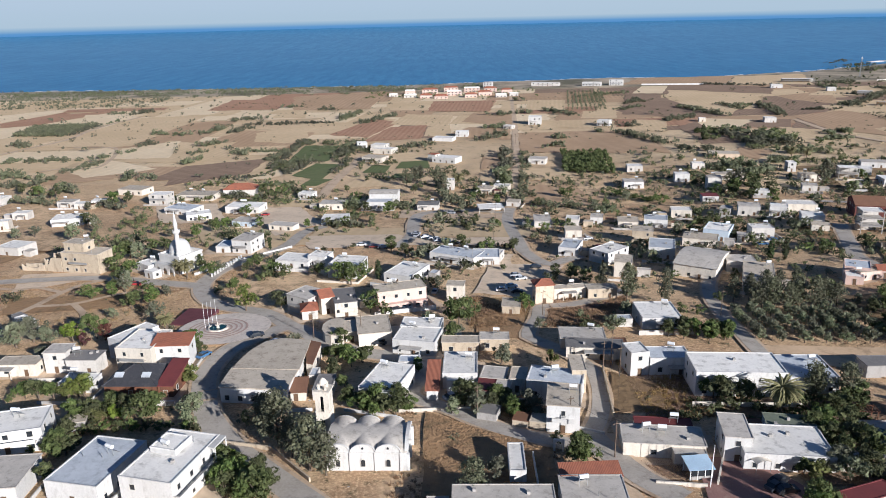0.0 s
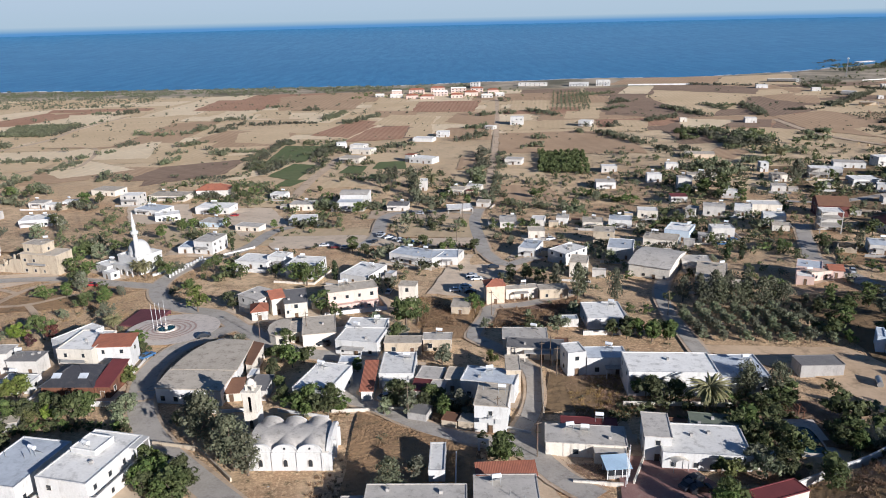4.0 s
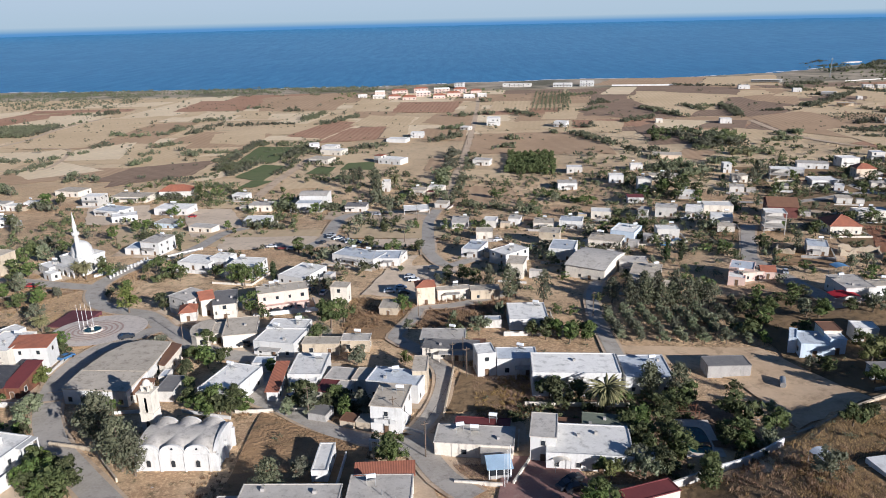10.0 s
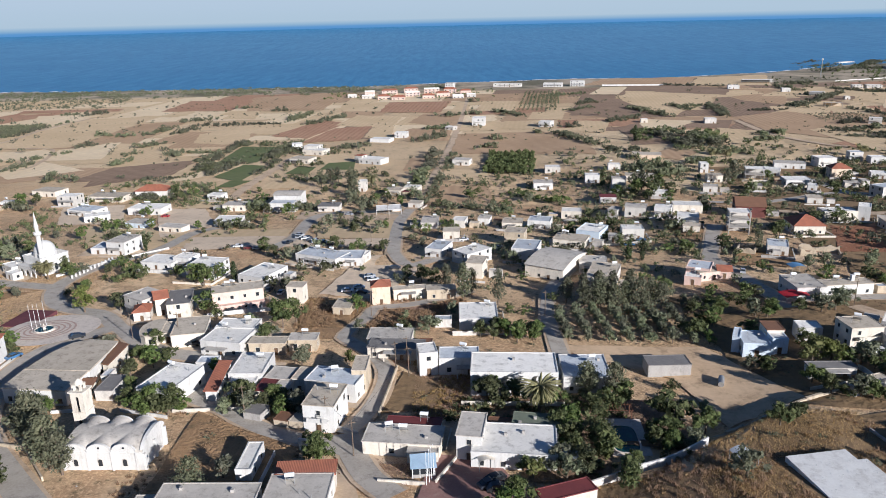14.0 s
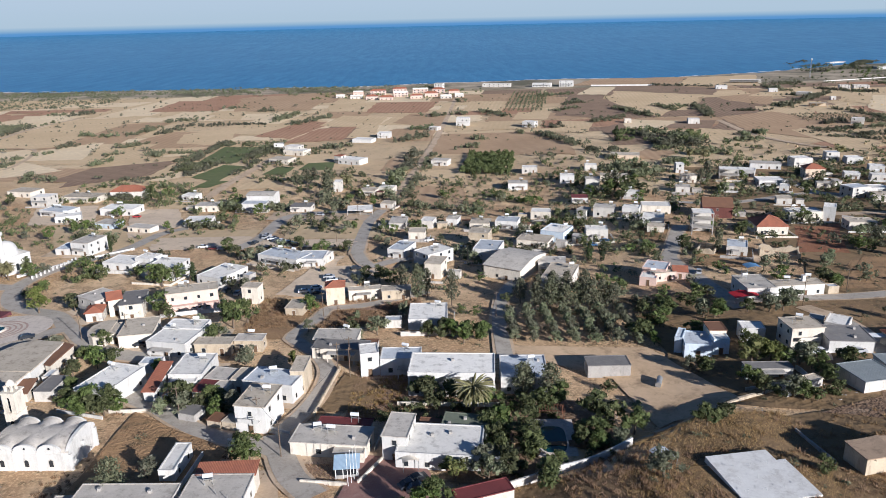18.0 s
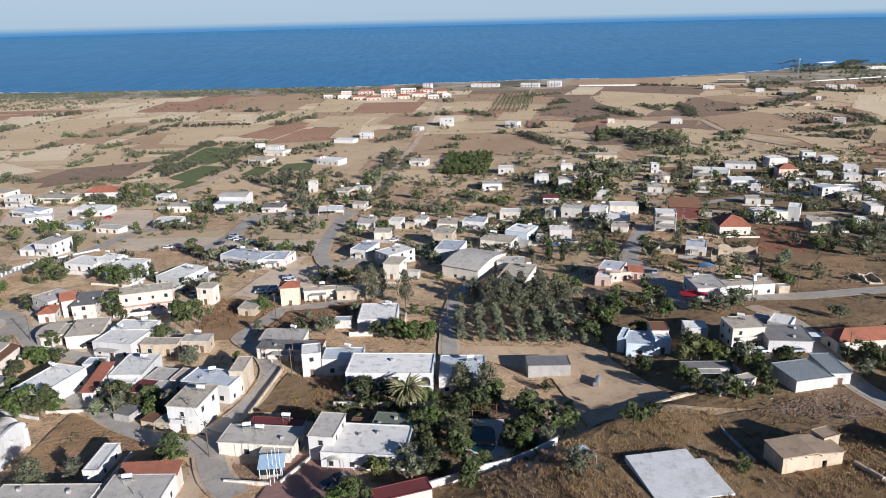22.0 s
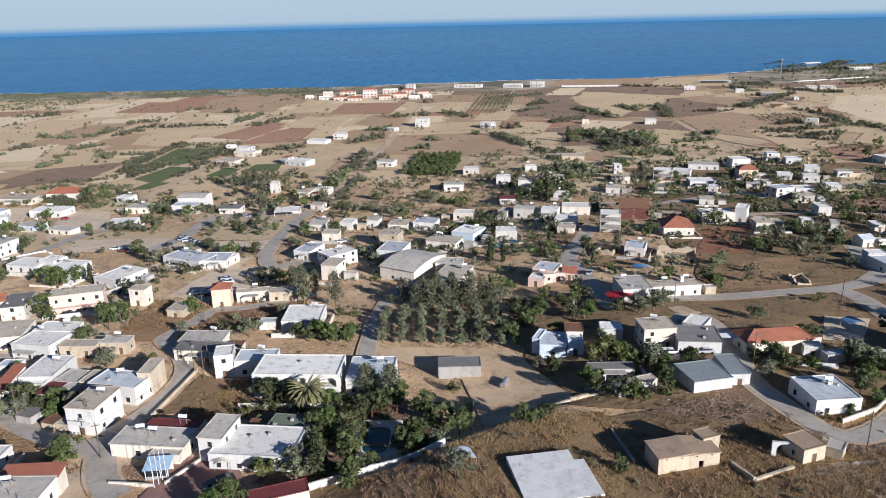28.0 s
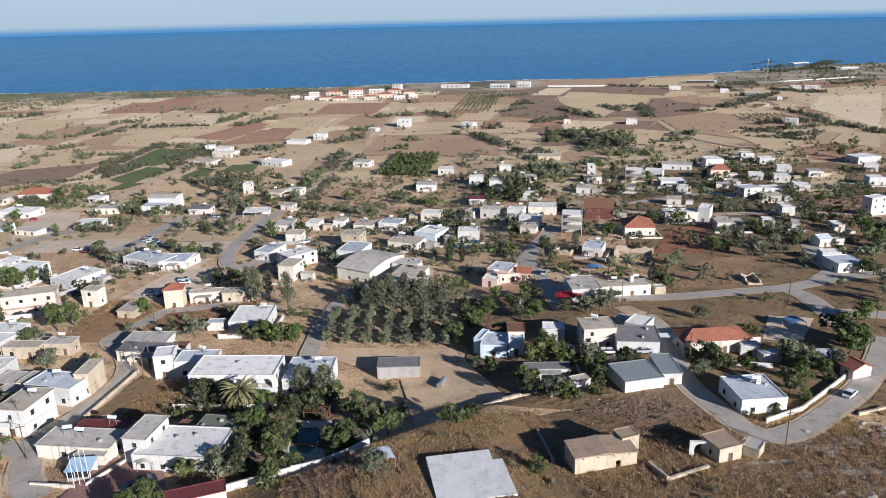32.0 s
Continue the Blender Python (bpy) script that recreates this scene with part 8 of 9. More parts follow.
tree("broad", -34.2, 242.2, 8)
tree("broad", -31.3, 248.6, 7)
tree("broad", -74.0, 265.4, 6)
tree("broad", -65.8, 258.2, 6)
tree("broad", -60.0, 250.7, 6)
tree("broad", -48.3, 254.7, 5)
tree("cypress", -25.1, 248.2, 8)
tree("broad", -24.6, 211.9, 8)
tree("broad", -19.5, 207.7, 5)
tree("lime", -64.6, 216.2, 9)
tree("broad", -56.3, 201.7, 8)
tree("broad", -25.0, 183.9, 5)
tree("broad", 2.9, 198.0, 9)
tree("broad", 6.3, 201.8, 8)
tree("broad", 0.7, 186.0, 6)
tree("broad", 16.1, 282.9, 6)
tree("broad", -23.2, 286.1, 7)
tree("broad", -16.3, 276.9, 6)
tree("olive", -11.2, 273.2, 6)
tree("olive", -6.3, 276.2, 6)
tree("olive", -0.4, 284.2, 6)
tree("olive", 5.9, 264.0, 5)
tree("broad", 37.9, 243.8, 6)
tree("broad", 43.1, 241.4, 7)
tree("broad", 46.7, 237.3, 6)
tree("broad", 23.8, 210.3, 6)
tree("cypress", 121.4, 260.8, 9)
tree("cypress", 126.0, 259.3, 9)
tree("broad", 65.5, 192.2, 6)
tree("broad", 68.1, 184.5, 6)
tree("broad", 60.9, 186.5, 5)
tree("broad", 70.8, 182.1, 6)
tree("broad", 75.4, 183.4, 5)
tree("olive", -113.0, 239.3, 8)
tree("broad", -114.8, 233.3, 6)
tree("broad", -121.3, 231.3, 6)
tree("broad", -98.5, 224.2, 7)
tree("olive", -91.2, 210.2, 6)
tree("broad", -130.8, 276.0, 8)
tree("broad", -129.7, 284.2, 8)
tree("olive", -123.5, 280.3, 8)
tree("broad", -126.4, 261.8, 7)
tree("broad", -119.9, 258.5, 7)
tree("broad", -125.3, 294.4, 6)
tree("olive", -133.4, 300.8, 7)
tree("palm", -96.7, 255.4, 8)
tree("palm", -100.7, 258.5, 7)
tree("broad", -88.5, 256.2, 6)
tree("broad", -94.4, 265.4, 6)
tree("olive", -86.9, 261.9, 5)
tree("olive", -171.0, 318.8, 9)
tree("olive", -195.1, 331.6, 6)
tree("olive", -201.1, 327.0, 6)
tree("pine", -169.4, 339.7, 9)
tree("broad", -180.1, 354.1, 8)
tree("broad", -71.3, 187.0, 5)
tree("palm", -77.8, 193.3, 6)
tree("palm", -83.9, 199.9, 6)
tree("broad", -67.8, 180.8, 4)
tree("olive", -119.4, 192.0, 9)
tree("olive", -122.0, 188.0, 8)
tree("lime", -107.6, 191.4, 6)
tree("broad", -101.9, 193.8, 8)
tree("red_shrub", -103.1, 188.6, 4)
tree("red_shrub", -98.5, 192.7, 5)
tree("olive", -112.9, 189.1, 6)
tree("broad", -114.2, 320.4, 7)
tree("broad", -109.8, 333.1, 7)
tree("broad", -108.3, 342.6, 6)
tree("broad", -90.7, 340.7, 6)
tree("broad", -66.9, 338.1, 5)
tree("broad", -57.9, 341.3, 5)
tree("broad", -49.9, 343.1, 5)
tree("broad", 6.6, 289.0, 6)
tree("broad", -0.5, 272.4, 5)
tree("broad", 26.0, 283.0, 6)
tree("olive", 53.0, 204.1, 5)
tree("olive", 46.3, 189.6, 6)
tree("olive", 41.6, 185.9, 4)
tree("olive", 26.0, 193.2, 4)
tree("broad", -192.4, 409.4, 9)
tree("broad", -185.8, 413.3, 8)
tree("olive", -232.6, 445.0, 8)
tree("broad", -237.8, 434.3, 8)
tree("broad", -250.6, 438.8, 8)
tree("broad", -266.4, 448.4, 8)
tree("broad", -109.6, 432.5, 8)
tree("broad", -99.1, 431.4, 7)
tree("broad", -51.3, 402.6, 7)
tree("broad", -42.5, 379.4, 6)
tree("broad", -30.0, 373.1, 7)
tree("palm", 7.2, 445.1, 10)
tree("palm", 240.6, 503.8, 9)
tree("pine", -24.6, 448.5, 11)
tree("pine", -19.6, 456.7, 11)
tree("pine", -5.1, 446.4, 13)
tree("pine", -1.6, 421.0, 12)
tree("pine", -16.2, 465.5, 10)
tree("broad", 14.1, 395.9, 7)
tree("broad", 28.0, 391.5, 6)
tree("broad", 35.1, 442.1, 8)
tree("cypress", 212.2, 601.4, 14)
tree("pine", 225.0, 425.8, 12)
tree("pine", 164.4, 403.2, 12)
tree("broad", 168.9, 394.7, 11)
tree("pine", 160.0, 404.1, 10)
tree("broad", 162.7, 378.1, 9)
tree("broad", 176.0, 385.1, 8)
tree("broad", 158.5, 395.6, 9)
tree("palm", 249.0, 499.6, 9)
tree("pine", 216.6, 412.2, 10, 0.62)
tree("olive", 220.1, 387.0, 7)
tree("broad", 226.1, 468.7, 7)
tree("broad", 258.5, 371.9, 8)
tree("broad", 279.8, 403.4, 8)
tree("broad", 224.1, 305.4, 7)
tree("broad", 210.1, 300.7, 7)
tree("pine", 420.4, 569.4, 10, 0.62)
tree("broad", 278.3, 297.8, 9)
tree("broad", 309.0, 346.7, 7)
tree("broad", 398.3, 487.8, 8)
tree("broad", 433.2, 535.8, 8)
tree("palm", 344.7, 501.6, 9)
tree("broad", 260.6, 220.1, 6)
tree("broad", 258.9, 223.7, 6)
tree("broad", 284.1, 254.2, 8)
tree("broad", 287.6, 271.4, 8)
tree("broad", 255.5, 261.5, 6)
tree("olive", 232.0, 247.7, 8)
tree("olive", 234.1, 268.2, 7)
tree("olive", 233.3, 277.5, 6)
tree("olive", 245.3, 258.4, 6)
tree("olive", 253.0, 280.1, 6)
tree("olive", 202.9, 219.2, 4)
tree("olive", 196.1, 233.1, 6)
tree("olive", 201.2, 239.6, 6)
tree("broad", 189.8, 220.6, 5)
tree("broad", -42.4, 146.6, 4.8)
tree("broad", -40.2, 147.4, 4.2)
tree("broad", -45.0, 141.4, 3.6)
tree("pine", -35.9, 132.6, 12.7, 0.85)
tree("pine", -27.6, 122.6, 12.2, 0.8)
tree("pine", -40.1, 138.5, 9.1)
tree("pine", -24.2, 120.7, 9.4)
tree("pine", -32.2, 128.0, 8.0, 0.8)
tree("pine", 90.1, 215.5, 8.7, 0.8)
tree("pine", 94.3, 209.3, 8.6, 0.8)
tree("pine", 98.6, 207.8, 10.1, 0.8)
tree("pine", 103.0, 206.3, 9.0, 0.8)
tree("pine", 106.8, 208.1, 9.0, 0.8)
tree("pine", 110.9, 206.4, 10.3, 0.8)
tree("pine", 114.6, 207.9, 9.4, 0.8)
tree("pine", 100.6, 216.9, 10.1, 0.8)
tree("pine", 105.4, 219.0, 9.5, 0.8)
tree("pine", 111.3, 219.3, 9.7, 0.8)
tree("pine", 95.8, 217.4, 8.9, 0.8)
tree("pine", 117.6, 206.0, 8.6, 0.8)
tree("pine", 108.8, 211.6, 9.2, 0.8)
tree("pine", 101.2, 210.8, 8.8, 0.8)
tree("pine", 96.0, 208.4, 7.4, 0.8)
tree("broad", -102.5, 157.0, 5.1)
tree("broad", -98.7, 156.3, 5.7)
tree("broad", -95.4, 156.7, 4.8)
tree("broad", -84.5, 145.4, 5.4)
tree("broad", -82.7, 146.1, 5.2)
tree("broad", -80.3, 147.6, 3.7)
tree("broad", -78.1, 149.7, 5.4)
tree("broad", -82.4, 138.5, 5.0)
tree("broad", -80.8, 133.6, 4.3)
tree("broad", -83.0, 131.4, 3.6)
tree("broad", -80.4, 130.4, 5.7)
tree("broad", -80.7, 121.1, 4.7)
tree("broad", -79.8, 122.7, 5.3)
tree("broad", -81.5, 116.5, 5.7)
tree("broad", -83.0, 115.0, 5.3)
tree("broad", -42.9, 119.4, 5.8)
tree("broad", -41.3, 121.3, 4.5)
tree("broad", -37.5, 119.2, 5.5)
tree("broad", -34.6, 116.7, 4.6)
tree("broad", -41.3, 113.6, 5.8)
tree("broad", -37.9, 112.4, 5.7)
tree("broad", -34.7, 112.3, 3.7)
tree("broad", -43.5, 116.3, 3.8)
tree("broad", -59.4, 150.5, 4.0)
tree("broad", -74.0, 147.6, 5.9)
tree("lime", -92.3, 156.6, 4.4)
tree("lime", -89.5, 157.0, 4.8)
tree("lime", -64.8, 162.6, 4.1)
tree("lime", -75.1, 144.2, 4.5)
tree("lime", -78.5, 143.3, 4.3)
tree("lime", -43.2, 123.4, 4.2)
tree("lime", -38.1, 116.5, 4.7)
tree("bush", -79.8, 139.4, 2.5)
tree("bush", -78.1, 139.8, 2.9)
tree("bush", -76.1, 140.0, 2.6)
tree("bush", -72.7, 140.1, 2.9)
tree("bush", -69.6, 140.2, 2.8)
tree("bush", -66.7, 140.1, 3.0)
tree("bush", -63.7, 140.0, 2.6)
tree("bush", -61.9, 141.1, 2.0)
tree("bush", -57.5, 139.2, 2.8)
tree("bush", -55.2, 137.9, 3.0)
tree("bush", -58.0, 142.5, 2.9)
tree("bush", -105.0, 155.4, 2.5)
tree("bush", -91.1, 133.3, 2.7)
tree("bush", -87.2, 131.6, 2.1)
tree("bush", -83.1, 158.0, 2.8)
tree("bush", -79.4, 157.2, 2.5)
tree("broad", -34.5, 174.9, 3.7)
tree("broad", -32.6, 177.6, 3.2)
tree("broad", -29.2, 174.6, 5.1)
tree("broad", -25.5, 171.0, 5.5)
tree("broad", -34.1, 168.1, 3.2)
tree("broad", -29.8, 184.9, 5.0)
tree("broad", -23.2, 174.3, 4.0)
tree("broad", -30.0, 169.6, 3.4)
tree("broad", -20.2, 146.7, 4.8)
tree("broad", -17.5, 145.2, 3.8)
tree("broad", -15.0, 145.1, 5.2)
tree("broad", -12.4, 145.0, 5.5)
tree("broad", -10.2, 146.3, 4.3)
tree("broad", 119.8, 181.6, 6.0)
tree("broad", 121.9, 176.5, 3.9)
tree("broad", 118.3, 186.0, 3.2)
tree("broad", 148.2, 156.9, 4.8)
tree("broad", 150.8, 159.7, 3.1)
tree("broad", 152.1, 152.7, 3.6)
tree("broad", 154.4, 153.9, 4.2)
tree("broad", 143.4, 138.2, 4.8)
tree("broad", 145.7, 137.1, 3.5)
tree("broad", 138.8, 140.6, 3.1)
tree("broad", 136.5, 142.4, 5.6)
tree("broad", 176.9, 155.5, 3.9)
tree("broad", 180.1, 154.8, 5.9)
tree("broad", 181.8, 152.1, 5.7)
tree("broad", 183.9, 150.4, 4.1)
tree("broad", 194.2, 139.5, 4.4)
tree("broad", 198.1, 142.3, 4.6)
tree("broad", 200.5, 148.3, 4.9)
tree("broad", 203.9, 149.8, 4.8)
tree("broad", 205.0, 146.7, 4.7)
tree("broad", 200.1, 153.2, 4.9)
tree("broad", 220.7, 164.1, 5.8)
tree("broad", 222.4, 163.2, 4.5)
tree("broad", 224.6, 163.8, 4.3)
tree("broad", 218.3, 162.5, 5.2)
tree("broad", 86.1, 215.9, 3.7)
tree("broad", 138.1, 205.2, 3.9)
tree("broad", 143.5, 206.3, 5.9)
tree("broad", 147.2, 208.0, 4.6)
tree("broad", 153.2, 192.4, 4.6)
tree("broad", 160.7, 196.2, 3.0)
tree("broad", 131.0, 204.8, 4.2)
tree("broad", 135.2, 212.1, 4.7)
tree("olive", 177.7, 153.8, 3.5)
tree("olive", 179.8, 152.1, 4.4)
tree("olive", 203.0, 154.8, 4.4)
tree("olive", 205.7, 157.4, 3.6)
tree("olive", 207.0, 154.6, 4.4)
tree("olive", 201.5, 157.6, 4.2)
tree("olive", 147.7, 174.6, 4.5)
tree("olive", 124.1, 207.0, 4.0)
tree("olive", 127.4, 203.2, 4.6)
tree("bush", 179.6, 126.5, 1.9)
tree("bush", 181.4, 125.2, 1.0)
tree("bush", 179.0, 127.7, 1.1)
tree("bush", 185.4, 127.6, 1.8)
tree("broad", 75.0, 134.1, 4.6)
tree("broad", 75.6, 145.4, 4.9)
tree("broad", 82.8, 141.4, 5.0)
tree("broad", 86.5, 140.4, 5.4)
tree("broad", 95.0, 124.6, 4.8)
tree("broad", 92.4, 126.6, 5.3)
tree("broad", 74.2, 125.5, 3.1)
tree("broad", 76.1, 122.5, 5.4)
tree("broad", 91.1, 131.9, 4.6)
tree("broad", 87.5, 143.8, 5.3)
tree("bush", 75.3, 130.5, 2.1)
tree("bush", 74.7, 139.3, 2.6)
tree("bush", 77.6, 128.0, 2.3)
tree("bush", 77.8, 142.6, 2.7)
tree("bush", 80.1, 142.4, 2.7)
tree("bush", 89.0, 138.4, 2.0)
tree("bush", 65.9, 126.4, 2.3)
tree("bush", 69.2, 123.5, 2.3)
tree("olive", 41.9, 176.5, 3.8)
tree("broad", 2.2, 148.1, 3.8)
tree("broad", 3.4, 152.6, 5.1)
tree("broad", 7.6, 144.3, 3.6)
tree("broad", 9.8, 146.1, 4.7)
tree("broad", 12.9, 143.2, 3.6)
tree("broad", 16.1, 143.6, 3.8)
tree("broad", 7.8, 150.6, 5.2)
tree("broad", 13.1, 149.2, 3.8)
tree("broad", -24.5, 151.1, 4.6)
tree("broad", -20.0, 149.2, 4.2)
tree("broad", -16.1, 148.2, 4.2)
tree("broad", -25.6, 158.3, 4.3)
hedge(-432.6, 734.2, -384.4, 734.5, 5)
hedge(-419.4, 763.3, -399.4, 776.6, 6)
hedge(-371.3, 725.1, -370, 784.8, 5)
hedge(-412.5, 902.5, -386.3, 897.8, 4)
hedge(-369.7, 878.9, -363.6, 916, 7)
hedge(-369.7, 797.7, -360.7, 827.8, 4)
hedge(-397.8, 667.5, -376.5, 652.3, 7)
hedge(-328.5, 572.9, -286.9, 575.3, 5)
hedge(-288.5, 583.5, -274.1, 587, 5)
hedge(-276.9, 519.4, -264.2, 564.7, 4)
hedge(-348.8, 565.3, -339.5, 584.8, 5)
hedge(-274.9, 484.7, -271.2, 504, 4)
hedge(-286.1, 712.5, -250.1, 707.2, 7)
hedge(-270.7, 606.3, -261.9, 619.9, 5)
hedge(-271.8, 638.4, -259.1, 654.9, 6)
hedge(-198.2, 546.4, -190.6, 562.9, 6)
hedge(-238.6, 705.5, -223.6, 749, 6)
hedge(-212.1, 630.5, -198.1, 659.1, 5)
hedge(-209.2, 592.2, -205.8, 606.1, 4)
hedge(-206.1, 771.2, -117.3, 774, 4)
hedge(-162.7, 600.1, -135, 602.1, 4)
hedge(-178, 596.4, -158.9, 585.4, 6)
hedge(-212.2, 708.8, -196.5, 744.7, 5)
hedge(-233.7, 806.8, -200.6, 824.6, 5)
hedge(-197.9, 919.8, -183.4, 929, 7)
hedge(-148, 893.1, -126.9, 889.2, 7)
hedge(-113.1, 786.7, -96.2, 856.4, 6)
hedge(-86, 760.2, -54.8, 823.7, 6)
hedge(-125.6, 518.9, -125.8, 655.3, 3.5)
hedge(-113.6, 540.6, -74.2, 648.1, 3.5)
hedge(-96.3, 538.4, -76.5, 624.1, 3.5)
hedge(-111.9, 457.9, -98.9, 465.4, 3.5)
hedge(-112, 579, -92.6, 635.2, 3.5)
hedge(-117.3, 517.9, -100.5, 564.1, 3.5)
hedge(-87, 562.3, -70.3, 611, 3.5)
hedge(-40.9, 597.7, -18.1, 615.8, 6)
hedge(25.7, 634.1, 55, 662.1, 7)
hedge(39.3, 700, 60.4, 727.8, 5)
hedge(39.6, 498.9, 35.7, 408.9, 7)
hedge(47.5, 571, 43.5, 498.4, 7)
hedge(58.5, 569.4, 52.7, 497.3, 4)
hedge(49.1, 477.2, 41.3, 393.1, 4)
hedge(18.7, 427.1, 34.8, 417, 6)
hedge(81.1, 589.1, 98.6, 598.6, 6)
hedge(89.5, 640.7, 102.6, 638.8, 6)
hedge(134.6, 663.5, 146.2, 670.3, 7)
hedge(153.5, 656.9, 177.6, 583.7, 6)
hedge(159.2, 693.7, 185.2, 701.4, 6)
hedge(211.1, 881.6, 237.7, 906.6, 6)
hedge(223.4, 850.6, 192.6, 829.5, 5)
hedge(51.4, 805, 96.5, 821.5, 6)
hedge(81.4, 938.8, 95.5, 935.9, 8)
hedge(112.1, 844.6, 141, 788.5, 6)
hedge(190.2, 984.3, 248.4, 1008.7, 5)
hedge(239.4, 642.3, 243.6, 557.8, 8)
hedge(252.6, 651, 273, 584.7, 8)
hedge(235.5, 559.1, 278.5, 567.7, 8)
hedge(177.3, 553.1, 204.9, 534.9, 6)
hedge(241.7, 524.2, 284.8, 528.6, 7)
hedge(302.2, 579.9, 326.9, 592.6, 7)
hedge(360.1, 851.9, 346.4, 748.5, 6)
hedge(266.3, 842.3, 287.4, 759.7, 6)
hedge(219.2, 725.5, 260.1, 765, 5)
hedge(317.7, 860.4, 328.3, 804.3, 5)
hedge(384.5, 793, 427.9, 795.1, 4)
hedge(169.2, 467.7, 185.1, 461.5, 7)
hedge(189.4, 482.5, 207.4, 462.8, 7)
hedge(216.2, 483.5, 235.4, 492.4, 6)
hedge(441.2, 808.7, 557.5, 937.7, 7)
hedge(380.3, 1105, 463.6, 1065.1, 5)
hedge(520.9, 1050.4, 532, 981.1, 6)
hedge(322.5, 616.1, 345.5, 626.1, 6)
hedge(441.2, 824.8, 463.4, 848.2, 4)
hedge(335.1, 836.3, 353.1, 854.8, 4)
hedge(420.1, 672.5, 452.1, 695.8, 6)
hedge(413.8, 635.1, 462.8, 652.3, 6)
hedge(411.7, 598.8, 444.5, 607.1, 6)
hedge(462.1, 693.8, 475.9, 678.1, 5)
hedge(503.1, 731.4, 481.5, 648.7, 4)
hedge(495.3, 674.3, 495.3, 597, 5)
hedge(493.9, 785.7, 501.6, 717.4, 5)
hedge(581.3, 990.9, 624.6, 941.3, 5)
hedge(549.7, 1087.1, 602, 1091.6, 6)
hedge(504.9, 934.7, 538.6, 912.7, 6)
hedge(688.6, 1048, 761.1, 1074.8, 6)
hedge(760.1, 1316.3, 856, 1325.1, 7)
hedge(761.2, 1457.1, 814.8, 1430.3, 8)
hedge(841.8, 1397.4, 972.2, 1558.2, 8)
hedge(777.1, 1520.7, 861.3, 1603.2, 8)
hedge(174.7, 476.4, 196.3, 448.4, 7)
hedge(184.1, 438.6, 199.8, 447.9, 7)
hedge(199.8, 447.9, 209.5, 460.6, 8)
hedge(219.3, 306.1, 231.9, 292.6, 6)
hedge(222.2, 278.8, 228.6, 260.1, 5)
hedge(241.5, 286.4, 264, 274.1, 6)
hedge(234.9, 259.5, 249.6, 253.8, 5)
hedge(291.7, 290.8, 307.1, 289, 6)
hedge(271.3, 239.9, 285.7, 254, 6)
hedge(225.5, 204.2, 230, 189.7, 2.5)
hedge(273.6, 404.3, 289.1, 402.2, 7)
hedge(236.3, 325.6, 243.6, 316.8, 6)
hedge(251.8, 331.2, 275, 322.6, 6)
hedge(281, 318.6, 298.4, 331.8, 7)
hedge(-319.9, 515.8, -286.8, 499.7, 6)
hedge(-258.8, 447.6, -236.9, 453.7, 7)
hedge(-259.6, 423.9, -223.4, 412.5, 7)
hedge(-207.3, 406.4, -174.4, 397.4, 7)
hedge(-295.5, 473.9, -273.7, 475.2, 6)
hedge(-220.9, 488.3, -200.3, 489.9, 8)
hedge(-133, 430.1, -117.2, 421.9, 6)
hedge(-116.4, 406.2, -96.6, 419.7, 7)
hedge(-62.6, 392, -43, 384.4, 7)
hedge(-31.4, 393.2, -21.4, 381.8, 7)
hedge(-3.2, 413, 13.5, 377.7, 7)
hedge(1.1, 344.5, 11.5, 325.1, 5)
hedge(31.3, 326.9, 56.1, 334, 5)
hedge(43.4, 390, 76.7, 370.2, 6)
hedge(79.6, 369.8, 91.7, 359, 6)
hedge(94.5, 410.6, 118.8, 382.8, 6)
hedge(70.9, 283.7, 75.6, 266.5, 6)
hedge(88.6, 273.6, 106.6, 280.7, 5)
hedge(113.8, 330.5, 129.4, 316.5, 6)
hedge(109.7, 289.3, 129.4, 297.7, 5)
hedge(150.3, 312.6, 149.3, 294.7, 6)
hedge(140.1, 266.1, 151, 266.5, 6)
hedge(119.6, 239.7, 125.6, 228.4, 5)
hedge(145.6, 252.3, 161.6, 256, 5)
hedge(-62.7, 337.6, -41.2, 339.5, 5)
hedge(-78.4, 248.6, -65.4, 254.5, 5)
hedge(107.7, 192.9, 112, 185.9, 4)
hedge(61.7, 195.8, 67.1, 208.6, 4)
hedge(-125, 528, -100.6, 626, 3.5)
hedge(-109.9, 496, -87.8, 594.5, 3.5)
hedge(-138.2, 553.5, -115.9, 646.2, 3.5)
hedge(-87.6, 462.7, -69.6, 556.6, 3.5)
hedge(-156.2, 485.8, -127.2, 490.1, 3)
hedge(-72.3, 349.3, -41.8, 341.6, 3.5)
hedge(396.3, 653.3, 432.3, 602, 3)
hedge(385.4, 603.9, 423.5, 575.5, 3)
hedge(380.4, 626.8, 442.2, 652.3, 2.5)
hedge(696.2, 1297.4, 738, 1280.5, 9)
hedge(557.2, 1085, 587.4, 1057.9, 4)
hedge(581, 1007.3, 611.6, 944.6, 4)
hedge(324.7, 622.9, 345.5, 633.1, 5)

